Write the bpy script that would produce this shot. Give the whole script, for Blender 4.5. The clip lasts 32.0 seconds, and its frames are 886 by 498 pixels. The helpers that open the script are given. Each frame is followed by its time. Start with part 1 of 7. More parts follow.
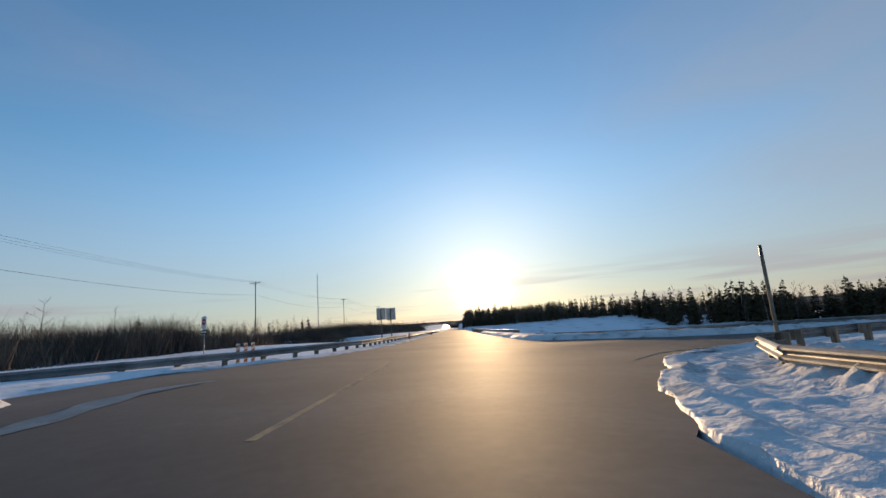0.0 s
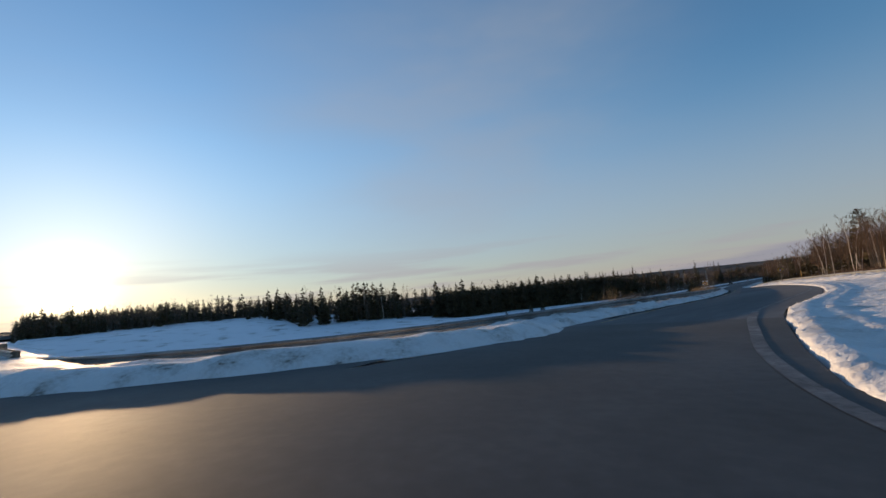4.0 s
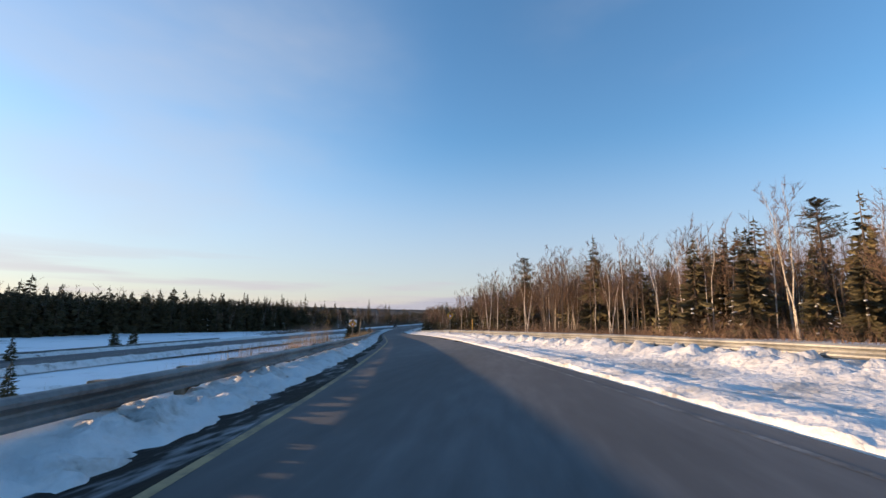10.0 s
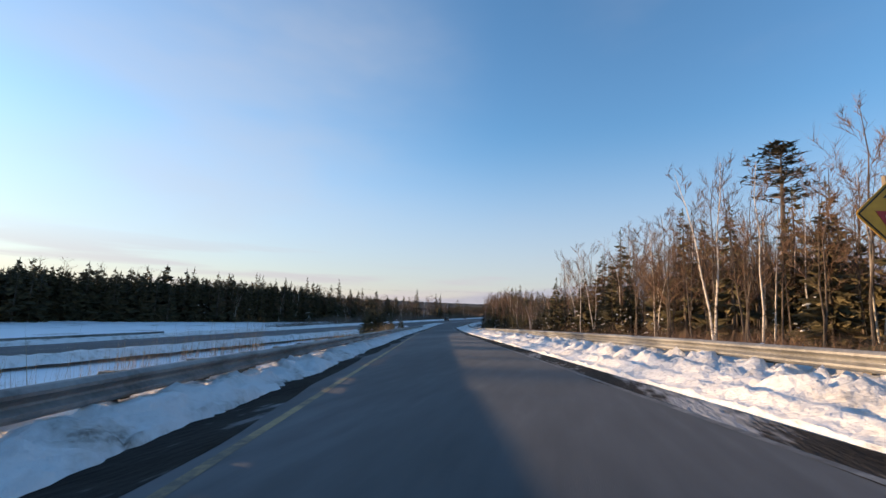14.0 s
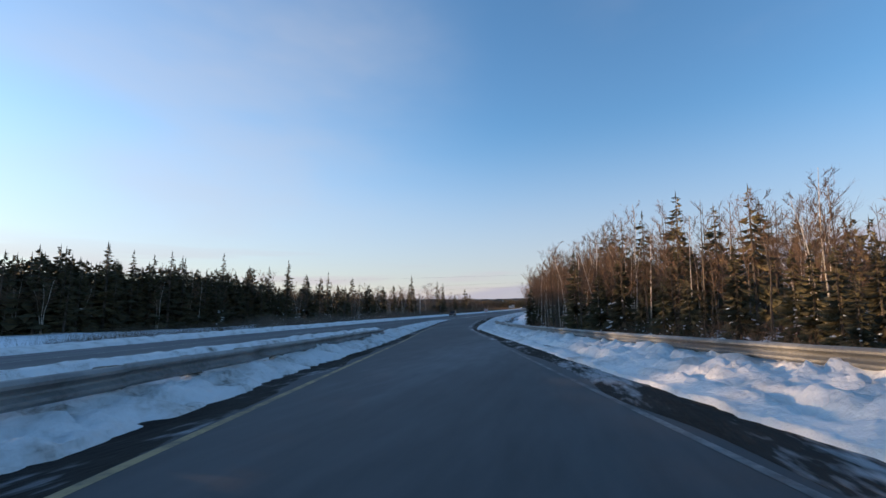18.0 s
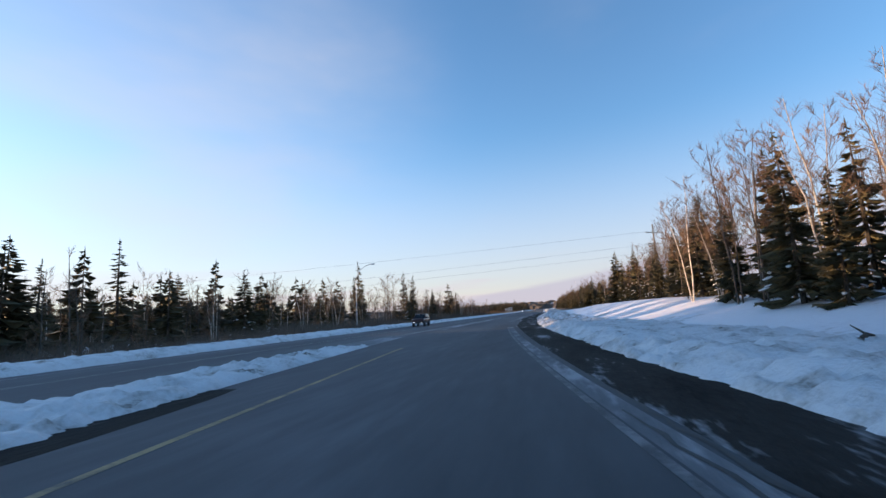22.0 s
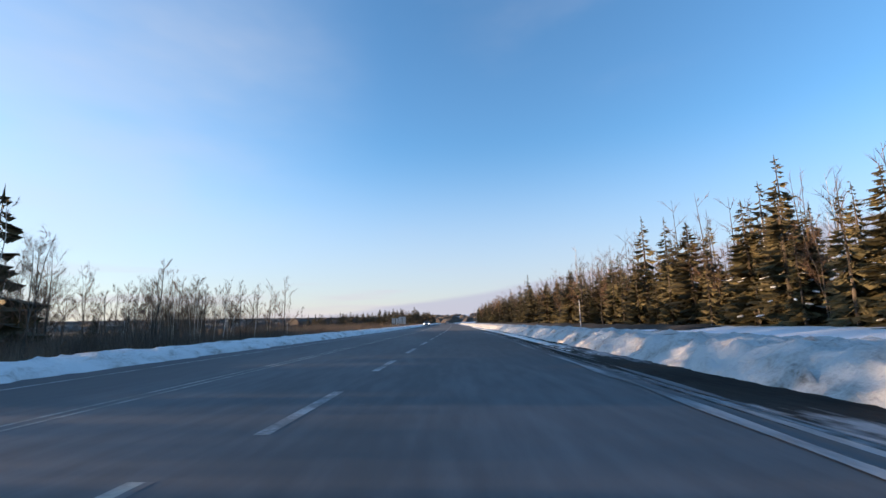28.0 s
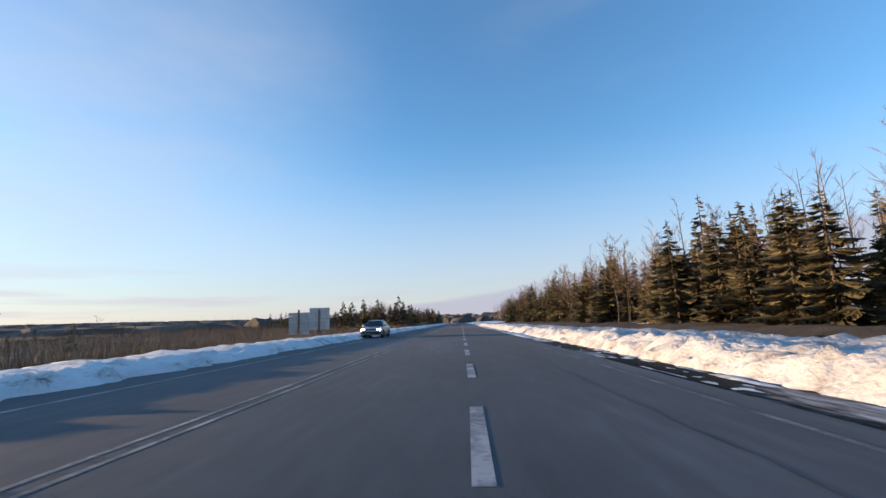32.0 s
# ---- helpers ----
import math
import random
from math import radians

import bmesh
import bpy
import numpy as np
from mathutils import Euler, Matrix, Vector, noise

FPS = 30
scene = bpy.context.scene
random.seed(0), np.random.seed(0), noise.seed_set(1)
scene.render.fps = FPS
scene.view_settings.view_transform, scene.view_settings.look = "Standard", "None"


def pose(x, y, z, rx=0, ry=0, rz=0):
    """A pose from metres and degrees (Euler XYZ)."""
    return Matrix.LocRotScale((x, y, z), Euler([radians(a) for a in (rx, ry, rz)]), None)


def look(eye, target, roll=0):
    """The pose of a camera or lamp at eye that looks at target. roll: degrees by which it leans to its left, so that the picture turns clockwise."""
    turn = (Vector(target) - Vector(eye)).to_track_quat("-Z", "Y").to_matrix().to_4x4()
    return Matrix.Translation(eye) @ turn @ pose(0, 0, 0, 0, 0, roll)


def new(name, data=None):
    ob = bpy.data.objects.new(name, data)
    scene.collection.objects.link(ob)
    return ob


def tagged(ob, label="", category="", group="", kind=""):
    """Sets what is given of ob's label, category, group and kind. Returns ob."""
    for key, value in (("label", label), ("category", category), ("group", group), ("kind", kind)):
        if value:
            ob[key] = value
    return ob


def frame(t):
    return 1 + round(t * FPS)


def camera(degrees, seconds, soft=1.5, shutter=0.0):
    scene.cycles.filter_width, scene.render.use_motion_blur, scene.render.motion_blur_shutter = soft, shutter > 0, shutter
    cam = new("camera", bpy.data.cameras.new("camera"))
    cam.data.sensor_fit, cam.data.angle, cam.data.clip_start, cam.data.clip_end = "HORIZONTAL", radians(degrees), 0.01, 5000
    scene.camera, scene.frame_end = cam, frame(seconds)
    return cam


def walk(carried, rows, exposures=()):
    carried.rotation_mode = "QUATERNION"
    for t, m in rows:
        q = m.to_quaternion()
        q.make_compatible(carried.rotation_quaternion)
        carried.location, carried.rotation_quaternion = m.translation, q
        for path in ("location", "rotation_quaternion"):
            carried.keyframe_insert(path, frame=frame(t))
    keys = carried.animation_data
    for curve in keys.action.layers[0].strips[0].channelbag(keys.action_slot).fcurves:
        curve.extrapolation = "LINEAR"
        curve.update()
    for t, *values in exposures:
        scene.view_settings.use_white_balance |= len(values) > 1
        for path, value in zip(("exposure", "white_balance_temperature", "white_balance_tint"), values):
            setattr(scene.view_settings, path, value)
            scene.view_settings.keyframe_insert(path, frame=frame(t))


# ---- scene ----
cam = camera(90.0, 32.0)
PATH = [
    (0, (0.012, -0.097, 1.650), (-1.957, -0.124, 2.001), -4.4),
    (0.5, (-3.049, 0.086, 1.640), (-5.018, 0.099, 1.988), -4.3),
    (1, (-5.923, 0.361, 1.630), (-7.892, 0.442, 1.972), -4.5),
    (1.5, (-8.623, 0.766, 1.610), (-10.585, 0.964, 1.945), -4.3),
    (2, (-11.169, 1.344, 1.590), (-13.112, 1.697, 1.907), -4.5),
    (2.5, (-13.577, 2.15, 1.545), (-15.469, 2.727, 1.842), -4.9),
    (3, (-15.832, 3.248, 1.500), (-17.621, 4.101, 1.767), -5.5),
    (3.5, (-17.889, 4.674, 1.430), (-19.519, 5.808, 1.669), -5.8),
    (4, (-19.697, 6.426, 1.360), (-21.117, 7.817, 1.578), -5.7),
    (4.5, (-21.205, 8.488, 1.295), (-22.368, 10.102, 1.506), -5.2),
    (5, (-22.434, 10.81, 1.230), (-23.405, 12.545, 1.453), -3.7),
    (5.5, (-23.432, 13.357, 1.195), (-24.218, 15.18, 1.435), -2.0),
    (6, (-24.201, 16.13, 1.151), (-24.811, 18.017, 1.406), -0.5),
    (6.5, (-24.743, 19.133, 1.105), (-25.193, 21.063, 1.371), 0.5),
    (7, (-25.145, 22.358, 1.066), (-25.529, 24.301, 1.341), 1.0),
    (7.5, (-25.515, 25.804, 1.013), (-25.847, 27.756, 1.297), 1.2),
    (8, (-25.885, 29.484, 0.944), (-26.183, 31.441, 1.231), 1.2),
    (8.5, (-26.281, 33.406, 0.861), (-26.558, 35.366, 1.151), 1.4),
    (9, (-26.731, 37.572, 0.767), (-26.999, 39.533, 1.055), 1.4),
    (9.5, (-27.268, 41.972, 0.662), (-27.534, 43.933, 0.955), 1.4),
    (10, (-27.917, 46.594, 0.545), (-28.184, 48.554, 0.838), 1.3),
    (10.5, (-28.701, 51.426, 0.415), (-28.98, 53.385, 0.706), 1.2),
    (11, (-29.645, 56.464, 0.272), (-29.949, 58.42, 0.56), 1.1),
    (11.5, (-30.721, 61.726, 0.117), (-31.06, 63.676, 0.403), 1.2),
    (12, (-31.902, 67.231, -0.05), (-32.284, 69.174, 0.23), 1.3),
    (12.5, (-33.207, 72.964, -0.23), (-33.637, 74.897, 0.045), 1.8),
    (13, (-34.629, 78.916, -0.422), (-35.096, 80.842, -0.155), 2.0),
    (13.5, (-36.16, 85.108, -0.628), (-36.65, 87.029, -0.361), 2.3),
    (14, (-37.803, 91.552, -0.847), (-38.306, 93.47, -0.586), 2.4),
    (14.5, (-39.55, 98.263, -1.082), (-40.059, 100.18, -0.824), 2.3),
    (15, (-41.411, 105.26, -1.333), (-41.951, 107.168, -1.077), 2.2),
    (15.5, (-43.384, 112.563, -1.602), (-43.937, 114.468, -1.347), 2.1),
    (16, (-45.411, 120.198, -1.888), (-45.953, 122.107, -1.636), 1.8),
    (16.5, (-47.433, 128.179, -2.193), (-47.945, 130.097, -1.945), 1.3),
    (17, (-49.46, 136.478, -2.517), (-49.972, 138.395, -2.271), 0.7),
    (17.5, (-51.538, 145.032, -2.85), (-52.048, 146.95, -2.608), 0.1),
    (18, (-53.67, 153.781, -3.183), (-54.179, 155.699, -2.935), -0.0),
    (18.5, (-55.844, 162.686, -3.514), (-56.35, 164.605, -3.268), -0.3),
    (19, (-58.053, 171.746, -3.842), (-58.558, 173.666, -3.595), -0.4),
    (19.5, (-60.269, 181.006, -4.169), (-60.772, 182.924, -3.912), -0.2),
    (20, (-62.45, 190.528, -4.496), (-62.945, 192.449, -4.237), -0.7),
    (20.5, (-64.568, 200.362, -4.802), (-65.054, 202.284, -4.537), -1.5),
    (21, (-66.589, 210.508, -5.064), (-67.057, 212.434, -4.791), -2.5),
    (21.5, (-68.506, 220.909, -5.278), (-68.957, 222.837, -4.995), -3.0),
    (22, (-70.31, 231.482, -5.44), (-70.734, 233.415, -5.15), -3.4),
    (22.5, (-71.967, 242.168, -5.548), (-72.366, 244.105, -5.254), -3.6),
    (23, (-73.426, 252.939, -5.601), (-73.785, 254.882, -5.292), -3.9),
    (23.5, (-74.639, 263.809, -5.625), (-74.954, 265.758, -5.307), -3.5),
    (24, (-75.585, 274.801, -5.644), (-75.848, 276.758, -5.321), -2.8),
    (24.5, (-76.225, 285.93, -5.659), (-76.435, 287.894, -5.345), -2.3),
    (25, (-76.586, 297.17, -5.67), (-76.755, 299.137, -5.347), -2.1),
    (25.5, (-76.719, 308.48, -5.677), (-76.842, 310.449, -5.348), -2.3),
    (26, (-76.631, 319.841, -5.679), (-76.71, 321.812, -5.35), -2.2),
    (26.5, (-76.4, 331.275, -5.679), (-76.447, 333.247, -5.35), -1.8),
    (27, (-76.138, 342.827, -5.679), (-76.177, 344.8, -5.353), -1.3),
    (27.5, (-75.895, 354.536, -5.679), (-75.925, 356.509, -5.354), -1.0),
    (28, (-75.684, 366.423, -5.679), (-75.706, 368.397, -5.354), -1.1),
    (28.5, (-75.511, 378.498, -5.679), (-75.524, 380.472, -5.355), -1.5),
    (29, (-75.384, 390.763, -5.679), (-75.405, 392.737, -5.359), -2.0),
    (29.5, (-75.322, 403.213, -5.679), (-75.346, 405.186, -5.354), -2.2),
    (30, (-75.311, 415.828, -5.679), (-75.339, 417.801, -5.354), -2.3),
    (30.5, (-75.307, 428.57, -5.679), (-75.338, 430.543, -5.354), -2.2),
    (31, (-75.305, 441.4, -5.679), (-75.341, 443.372, -5.351), -2.1),
    (31.5, (-75.352, 454.29, -5.679), (-75.398, 456.263, -5.356), -1.9),
    (32, (-75.503, 467.225, -5.679), (-75.571, 469.197, -5.354), -1.5),
]
walk(cam, [(t, look(eye, target, roll)) for t, eye, target, roll in PATH], [(0, 0.23, 6600, 15), (2.5, 0.28, 6600, 15), (4, 0.22, 6550, 15), (5, 0.46, 6550, 15), (7, 0.93, 6550, 16), (14, 0.96, 6600, 17), (17, 0.9, 6500, 17), (20, 1.05, 6700, 21), (24, 1.25, 6700, 21), (26, 1.28, 6500, 18), (28, 1.15, 6350, 16), (32, 1.05, 6350, 16)])


# ---- world and light ----
SUN_EL, SUN_AZ = 4.4, -86.0          # degrees; azimuth clockwise from +y
world = bpy.data.worlds.new("winter_evening_sky")
scene.world = world
world.use_nodes = True
wn, wl = world.node_tree.nodes, world.node_tree.links
wn.clear()
sky = wn.new("ShaderNodeTexSky")
sky.sky_type, sky.sun_disc = "NISHITA", False
sky.sun_elevation, sky.sun_rotation = radians(SUN_EL), radians(SUN_AZ)
sky.air_density, sky.dust_density, sky.ozone_density, sky.altitude = 1.0, 0.2, 3.0, 60
coords = wn.new("ShaderNodeTexCoord")
sep = wn.new("ShaderNodeSeparateXYZ")
wl.new(coords.outputs["Generated"], sep.inputs[0])
# thin bank of cloud low over the horizon
stretch = wn.new("ShaderNodeMapping")
stretch.inputs["Scale"].default_value = (1.6, 1.6, 26)
wl.new(coords.outputs["Generated"], stretch.inputs[0])
puff = wn.new("ShaderNodeTexNoise")
puff.inputs["Scale"].default_value, puff.inputs["Detail"].default_value = 1.7, 6
wl.new(stretch.outputs[0], puff.inputs["Vector"])
band = wn.new("ShaderNodeValToRGB")
for pos, v in ((0.0, 0.0), (0.02, 0.6), (0.075, 0.45), (0.13, 0.0)):
    e = band.color_ramp.elements[0] if pos == 0 else band.color_ramp.elements.new(pos)
    e.position, e.color = pos, (v, v, v, 1)
band.color_ramp.elements[-1].color = (0, 0, 0, 1)
wl.new(sep.outputs["Z"], band.inputs[0])


def sky_math(kind, a, b):
    node = wn.new("ShaderNodeMath"); node.operation = kind
    for i, v in enumerate((a, b)):
        if isinstance(v, float):
            node.inputs[i].default_value = v
        else:
            wl.new(v, node.inputs[i])
    return node.outputs[0]


def sky_range(v, lo, hi, to_lo, to_hi):
    node = wn.new("ShaderNodeMapRange")
    node.interpolation_type = "SMOOTHSTEP"
    for k, q in (("From Min", lo), ("From Max", hi), ("To Min", to_lo), ("To Max", to_hi)):
        node.inputs[k].default_value = q
    wl.new(v, node.inputs["Value"])
    return node.outputs[0]


def sky_over(under, colour, amount):
    node = wn.new("ShaderNodeMix"); node.data_type = "RGBA"
    wl.new(amount, node.inputs[0]); wl.new(under, node.inputs[6])
    node.inputs[7].default_value = (*colour, 1)
    return node.outputs[2]


# pale winter haze that thins upwards, cirrus veils, and the cloud bank
clear = wn.new("ShaderNodeMix"); clear.data_type, clear.blend_type = "RGBA", "MULTIPLY"
clear.inputs[0].default_value = 1.0
wl.new(sky.outputs[0], clear.inputs[6])
clear.inputs[7].default_value = (1.42, 1.63, 1.62, 1)
tone = sky_over(clear.outputs[2], (2.06, 1.99, 2.28), sky_range(sep.outputs["Z"], 0.0, 0.4, 0.72, 0.0))
veil_map = wn.new("ShaderNodeMapping")
veil_map.inputs["Scale"].default_value, veil_map.inputs["Rotation"].default_value = (1.1, 0.5, 2.6), (0.3, 0.2, 0.5)
wl.new(coords.outputs["Generated"], veil_map.inputs[0])
veil = wn.new("ShaderNodeTexNoise")
veil.inputs["Scale"].default_value, veil.inputs["Detail"].default_value, veil.inputs["Roughness"].default_value = 1.6, 5, 0.5
wl.new(veil_map.outputs[0], veil.inputs["Vector"])
tone = sky_over(tone, (2.0, 2.0, 2.2), sky_range(veil.outputs["Fac"], 0.5, 0.95, 0.0, 0.3))
# a thin sheet of cirrus to the north-west
sheet = wn.new("ShaderNodeVectorMath")
sheet.operation = "DOT_PRODUCT"
wl.new(coords.outputs["Generated"], sheet.inputs[0])
sheet.inputs[1].default_value = Vector((-0.6, 0.68, 0.37)).normalized()
tone = sky_over(tone, (2.05, 2.2, 2.35), sky_math("MULTIPLY", sky_range(sheet.outputs["Value"], 0.84, 1.0, 0.0, 0.9), sky_range(veil.outputs["Fac"], 0.3, 0.75, 0.08, 0.5)))
tone = sky_over(tone, (2.1, 1.95, 2.15), sky_math("MULTIPLY", band.outputs["Color"], sky_range(puff.outputs["Fac"], 0.47, 0.66, 0.0, 1.0)))
# a long bank of cloud over the northern horizon, rising eastwards
bank_top = sky_math("ADD", sky_math("MULTIPLY", sep.outputs["X"], 0.15), 0.05)
bank_in = sky_math("SUBTRACT", sky_math("ADD", bank_top, sky_math("MULTIPLY", puff.outputs["Fac"], 0.022)), sep.outputs["Z"])
bank_on = sky_math("MULTIPLY", sky_range(bank_in, 0.0, 0.014, 0.0, 0.75), sky_range(sep.outputs["Y"], 0.3, 0.7, 0.0, 1.0))
tone = sky_over(tone, (1.62, 1.68, 2.0), bank_on)
backg = wn.new("ShaderNodeBackground")
backg.inputs["Strength"].default_value = 0.15
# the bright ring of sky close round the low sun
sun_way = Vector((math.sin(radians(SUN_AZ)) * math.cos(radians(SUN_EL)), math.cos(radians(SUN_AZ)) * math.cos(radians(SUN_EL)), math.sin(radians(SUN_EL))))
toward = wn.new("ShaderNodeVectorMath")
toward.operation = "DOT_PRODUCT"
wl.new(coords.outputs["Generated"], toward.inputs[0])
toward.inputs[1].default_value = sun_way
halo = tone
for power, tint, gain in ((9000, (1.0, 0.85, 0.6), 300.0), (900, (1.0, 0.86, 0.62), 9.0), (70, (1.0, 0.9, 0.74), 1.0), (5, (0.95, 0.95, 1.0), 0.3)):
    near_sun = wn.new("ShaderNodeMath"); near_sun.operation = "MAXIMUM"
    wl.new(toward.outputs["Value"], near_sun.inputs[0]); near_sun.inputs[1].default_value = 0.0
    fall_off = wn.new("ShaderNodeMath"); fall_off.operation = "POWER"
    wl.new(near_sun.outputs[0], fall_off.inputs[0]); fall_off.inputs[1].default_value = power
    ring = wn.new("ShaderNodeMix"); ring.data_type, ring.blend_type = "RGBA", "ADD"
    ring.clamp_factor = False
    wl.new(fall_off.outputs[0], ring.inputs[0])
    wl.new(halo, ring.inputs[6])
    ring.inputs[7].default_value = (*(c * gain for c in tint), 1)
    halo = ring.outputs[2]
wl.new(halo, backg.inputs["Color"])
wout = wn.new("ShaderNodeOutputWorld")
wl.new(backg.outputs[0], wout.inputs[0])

sun_light = bpy.data.lights.new("sun", "SUN")
sun_light.energy, sun_light.angle, sun_light.color = 4.9, radians(0.6), (1.0, 0.68, 0.36)
sun_ob = new("sun", sun_light)
sun_ob.matrix_world = look(sun_way * 400, (0, 0, 0))


# ---- materials ----
def mat(name, colours, rough=0.7, scale=1.0, fine=12.0, bump=0.0, bump_scale=40.0, metal=0.0, stretch_by=(1, 1, 1), per_object=0.0, lo=0.35, hi=0.65, space="world", emit=None):
    """A procedural surface: coarse noise between the colours, finer grain over it, and a relief."""
    m = bpy.data.materials.new(name)
    m.use_nodes = True
    n, l = m.node_tree.nodes, m.node_tree.links
    p = n["Principled BSDF"]
    p.inputs["Roughness"].default_value, p.inputs["Metallic"].default_value = rough, metal
    if space == "world":
        src = n.new("ShaderNodeNewGeometry").outputs["Position"]
    else:
        src = n.new("ShaderNodeTexCoord").outputs["Object"]
    mp = n.new("ShaderNodeMapping")
    mp.inputs["Scale"].default_value = stretch_by
    l.new(src, mp.inputs[0])
    a = n.new("ShaderNodeTexNoise")
    a.inputs["Scale"].default_value, a.inputs["Detail"].default_value = scale, 5
    b = n.new("ShaderNodeTexNoise")
    b.inputs["Scale"].default_value, b.inputs["Detail"].default_value = scale * fine, 3
    l.new(mp.outputs[0], a.inputs["Vector"]); l.new(mp.outputs[0], b.inputs["Vector"])
    add = n.new("ShaderNodeMath"); add.operation = "MULTIPLY_ADD"
    l.new(b.outputs["Fac"], add.inputs[0]); add.inputs[1].default_value = 0.35
    l.new(a.outputs["Fac"], add.inputs[2])
    off = n.new("ShaderNodeMath"); off.operation = "SUBTRACT"
    l.new(add.outputs[0], off.inputs[0]); off.inputs[1].default_value = 0.175
    ramp = n.new("ShaderNodeValToRGB")
    l.new(off.outputs[0], ramp.inputs[0])
    k = len(colours)
    els = ramp.color_ramp.elements
    while len(els) < k:
        els.new(0.5)
    for i, c in enumerate(colours):
        els[i].position, els[i].color = lo + (hi - lo) * i / max(1, k - 1), (*c, 1)
    out = ramp.outputs[0]
    if per_object:
        info = n.new("ShaderNodeObjectInfo")
        hsv = n.new("ShaderNodeHueSaturation")
        mr = n.new("ShaderNodeMapRange")
        mr.inputs["To Min"].default_value, mr.inputs["To Max"].default_value = 1 - per_object, 1 + per_object
        l.new(info.outputs["Random"], mr.inputs["Value"]); l.new(mr.outputs[0], hsv.inputs["Value"])
        l.new(out, hsv.inputs["Color"])
        out = hsv.outputs[0]
    l.new(out, p.inputs["Base Color"])
    if bump:
        c = n.new("ShaderNodeTexNoise")
        c.inputs["Scale"].default_value, c.inputs["Detail"].default_value = bump_scale, 6
        l.new(mp.outputs[0], c.inputs["Vector"])
        bp = n.new("ShaderNodeBump")
        bp.inputs["Strength"].default_value, bp.inputs["Distance"].default_value = bump, 0.05
        l.new(c.outputs["Fac"], bp.inputs["Height"]); l.new(bp.outputs[0], p.inputs["Normal"])
    if emit:
        p.inputs["Emission Color"].default_value, p.inputs["Emission Strength"].default_value = (*emit[0], 1), emit[1]
    return m


ASPHALT = mat("salted_asphalt", [(0.047, 0.05, 0.055), (0.074, 0.078, 0.085), (0.124, 0.13, 0.14)], 0.85, 0.22, 18, 0.06, 90, stretch_by=(1, 0.16, 1), lo=0.3, hi=0.72)
CROSS = mat("dark_asphalt", [(0.032, 0.033, 0.035), (0.05, 0.05, 0.052), (0.078, 0.078, 0.079)], 0.8, 0.3, 18, 0.07, 80, lo=0.3, hi=0.72)
GRAVEL = mat("wet_gravel", [(0.014, 0.012, 0.011), (0.027, 0.024, 0.021), (0.037, 0.033, 0.03), (0.34, 0.34, 0.35)], 0.85, 0.9, 10, 0.9, 18, stretch_by=(1, 0.22, 1), lo=0.3, hi=0.7)
GRAVEL.node_tree.nodes["Principled BSDF"].inputs["Specular IOR Level"].default_value = 0.06
SNOW = mat("crusted_snow", [(0.42, 0.405, 0.385), (0.63, 0.62, 0.61), (0.72, 0.715, 0.71)], 0.62, 0.7, 12, 1.0, 7.0, lo=0.28, hi=0.55)
DIRTY_SNOW = mat("ploughed_snow", [(0.16, 0.135, 0.11), (0.5, 0.48, 0.455), (0.65, 0.64, 0.63), (0.72, 0.715, 0.71)], 0.65, 1.1, 9, 1.0, 7.0, lo=0.25, hi=0.56)
FIELD = mat("snow_and_dead_grass", [(0.1, 0.075, 0.045), (0.5, 0.49, 0.47), (0.8, 0.81, 0.84), (0.85, 0.86, 0.89)], 0.7, 0.16, 20, 0.6, 5.0, lo=0.22, hi=0.5)
BROWN_SNOW = mat("gritty_brown_snow", [(0.1, 0.08, 0.06), (0.3, 0.25, 0.2), (0.66, 0.64, 0.62), (0.8, 0.8, 0.81)], 0.7, 2.6, 5, 1.0, 5.0, lo=0.3, hi=0.58)
OLD_SNOW = mat("old_gritty_snow", [(0.17, 0.14, 0.11), (0.4, 0.37, 0.34), (0.52, 0.5, 0.475), (0.58, 0.565, 0.545)], 0.7, 1.4, 9, 1.0, 8.0, lo=0.24, hi=0.58)
FAINT_LINE = mat("rubbed_out_paint", [(0.065, 0.067, 0.071), (0.12, 0.123, 0.128), (0.21, 0.21, 0.21)], 0.75, 1.5, 8, 0.2, 80, lo=0.35, hi=0.7)
REEDS = mat("dead_reeds_and_heath", [(0.045, 0.032, 0.022), (0.095, 0.064, 0.04), (0.17, 0.115, 0.065)], 0.9, 0.25, 20, 0.8, 4.0, lo=0.3, hi=0.7)
# near-black brown, the painted shade under the highway spruces
FOOT_SHADE = mat("painted_foot_shade", [(0.02, 0.016, 0.012), (0.045, 0.034, 0.024), (0.075, 0.058, 0.04)], 0.9, 0.7, 14, 0.9, 9.0, lo=0.3, hi=0.7)
CENTRE_LINE = mat("dusty_faded_centre_paint", [(0.1, 0.102, 0.104), (0.19, 0.187, 0.175), (0.36, 0.35, 0.32)], 0.75, 1.2, 8, 0.2, 80, lo=0.3, hi=0.62)
WHITE_LINE = mat("worn_white_paint", [(0.1, 0.102, 0.106), (0.2, 0.202, 0.207), (0.38, 0.38, 0.385)], 0.7, 1.5, 8, 0.2, 80, lo=0.3, hi=0.6)
YELLOW_LINE = mat("worn_yellow_paint", [(0.1, 0.088, 0.068), (0.22, 0.165, 0.09), (0.36, 0.255, 0.12)], 0.7, 1.5, 8, 0.2, 80, lo=0.32, hi=0.62)
SALT = mat("dried_salt_film", [(0.08, 0.086, 0.096), (0.14, 0.146, 0.156), (0.34, 0.345, 0.355)], 0.85, 0.9, 9, 0.2, 60, stretch_by=(1, 0.2, 1), lo=0.35, hi=0.66)
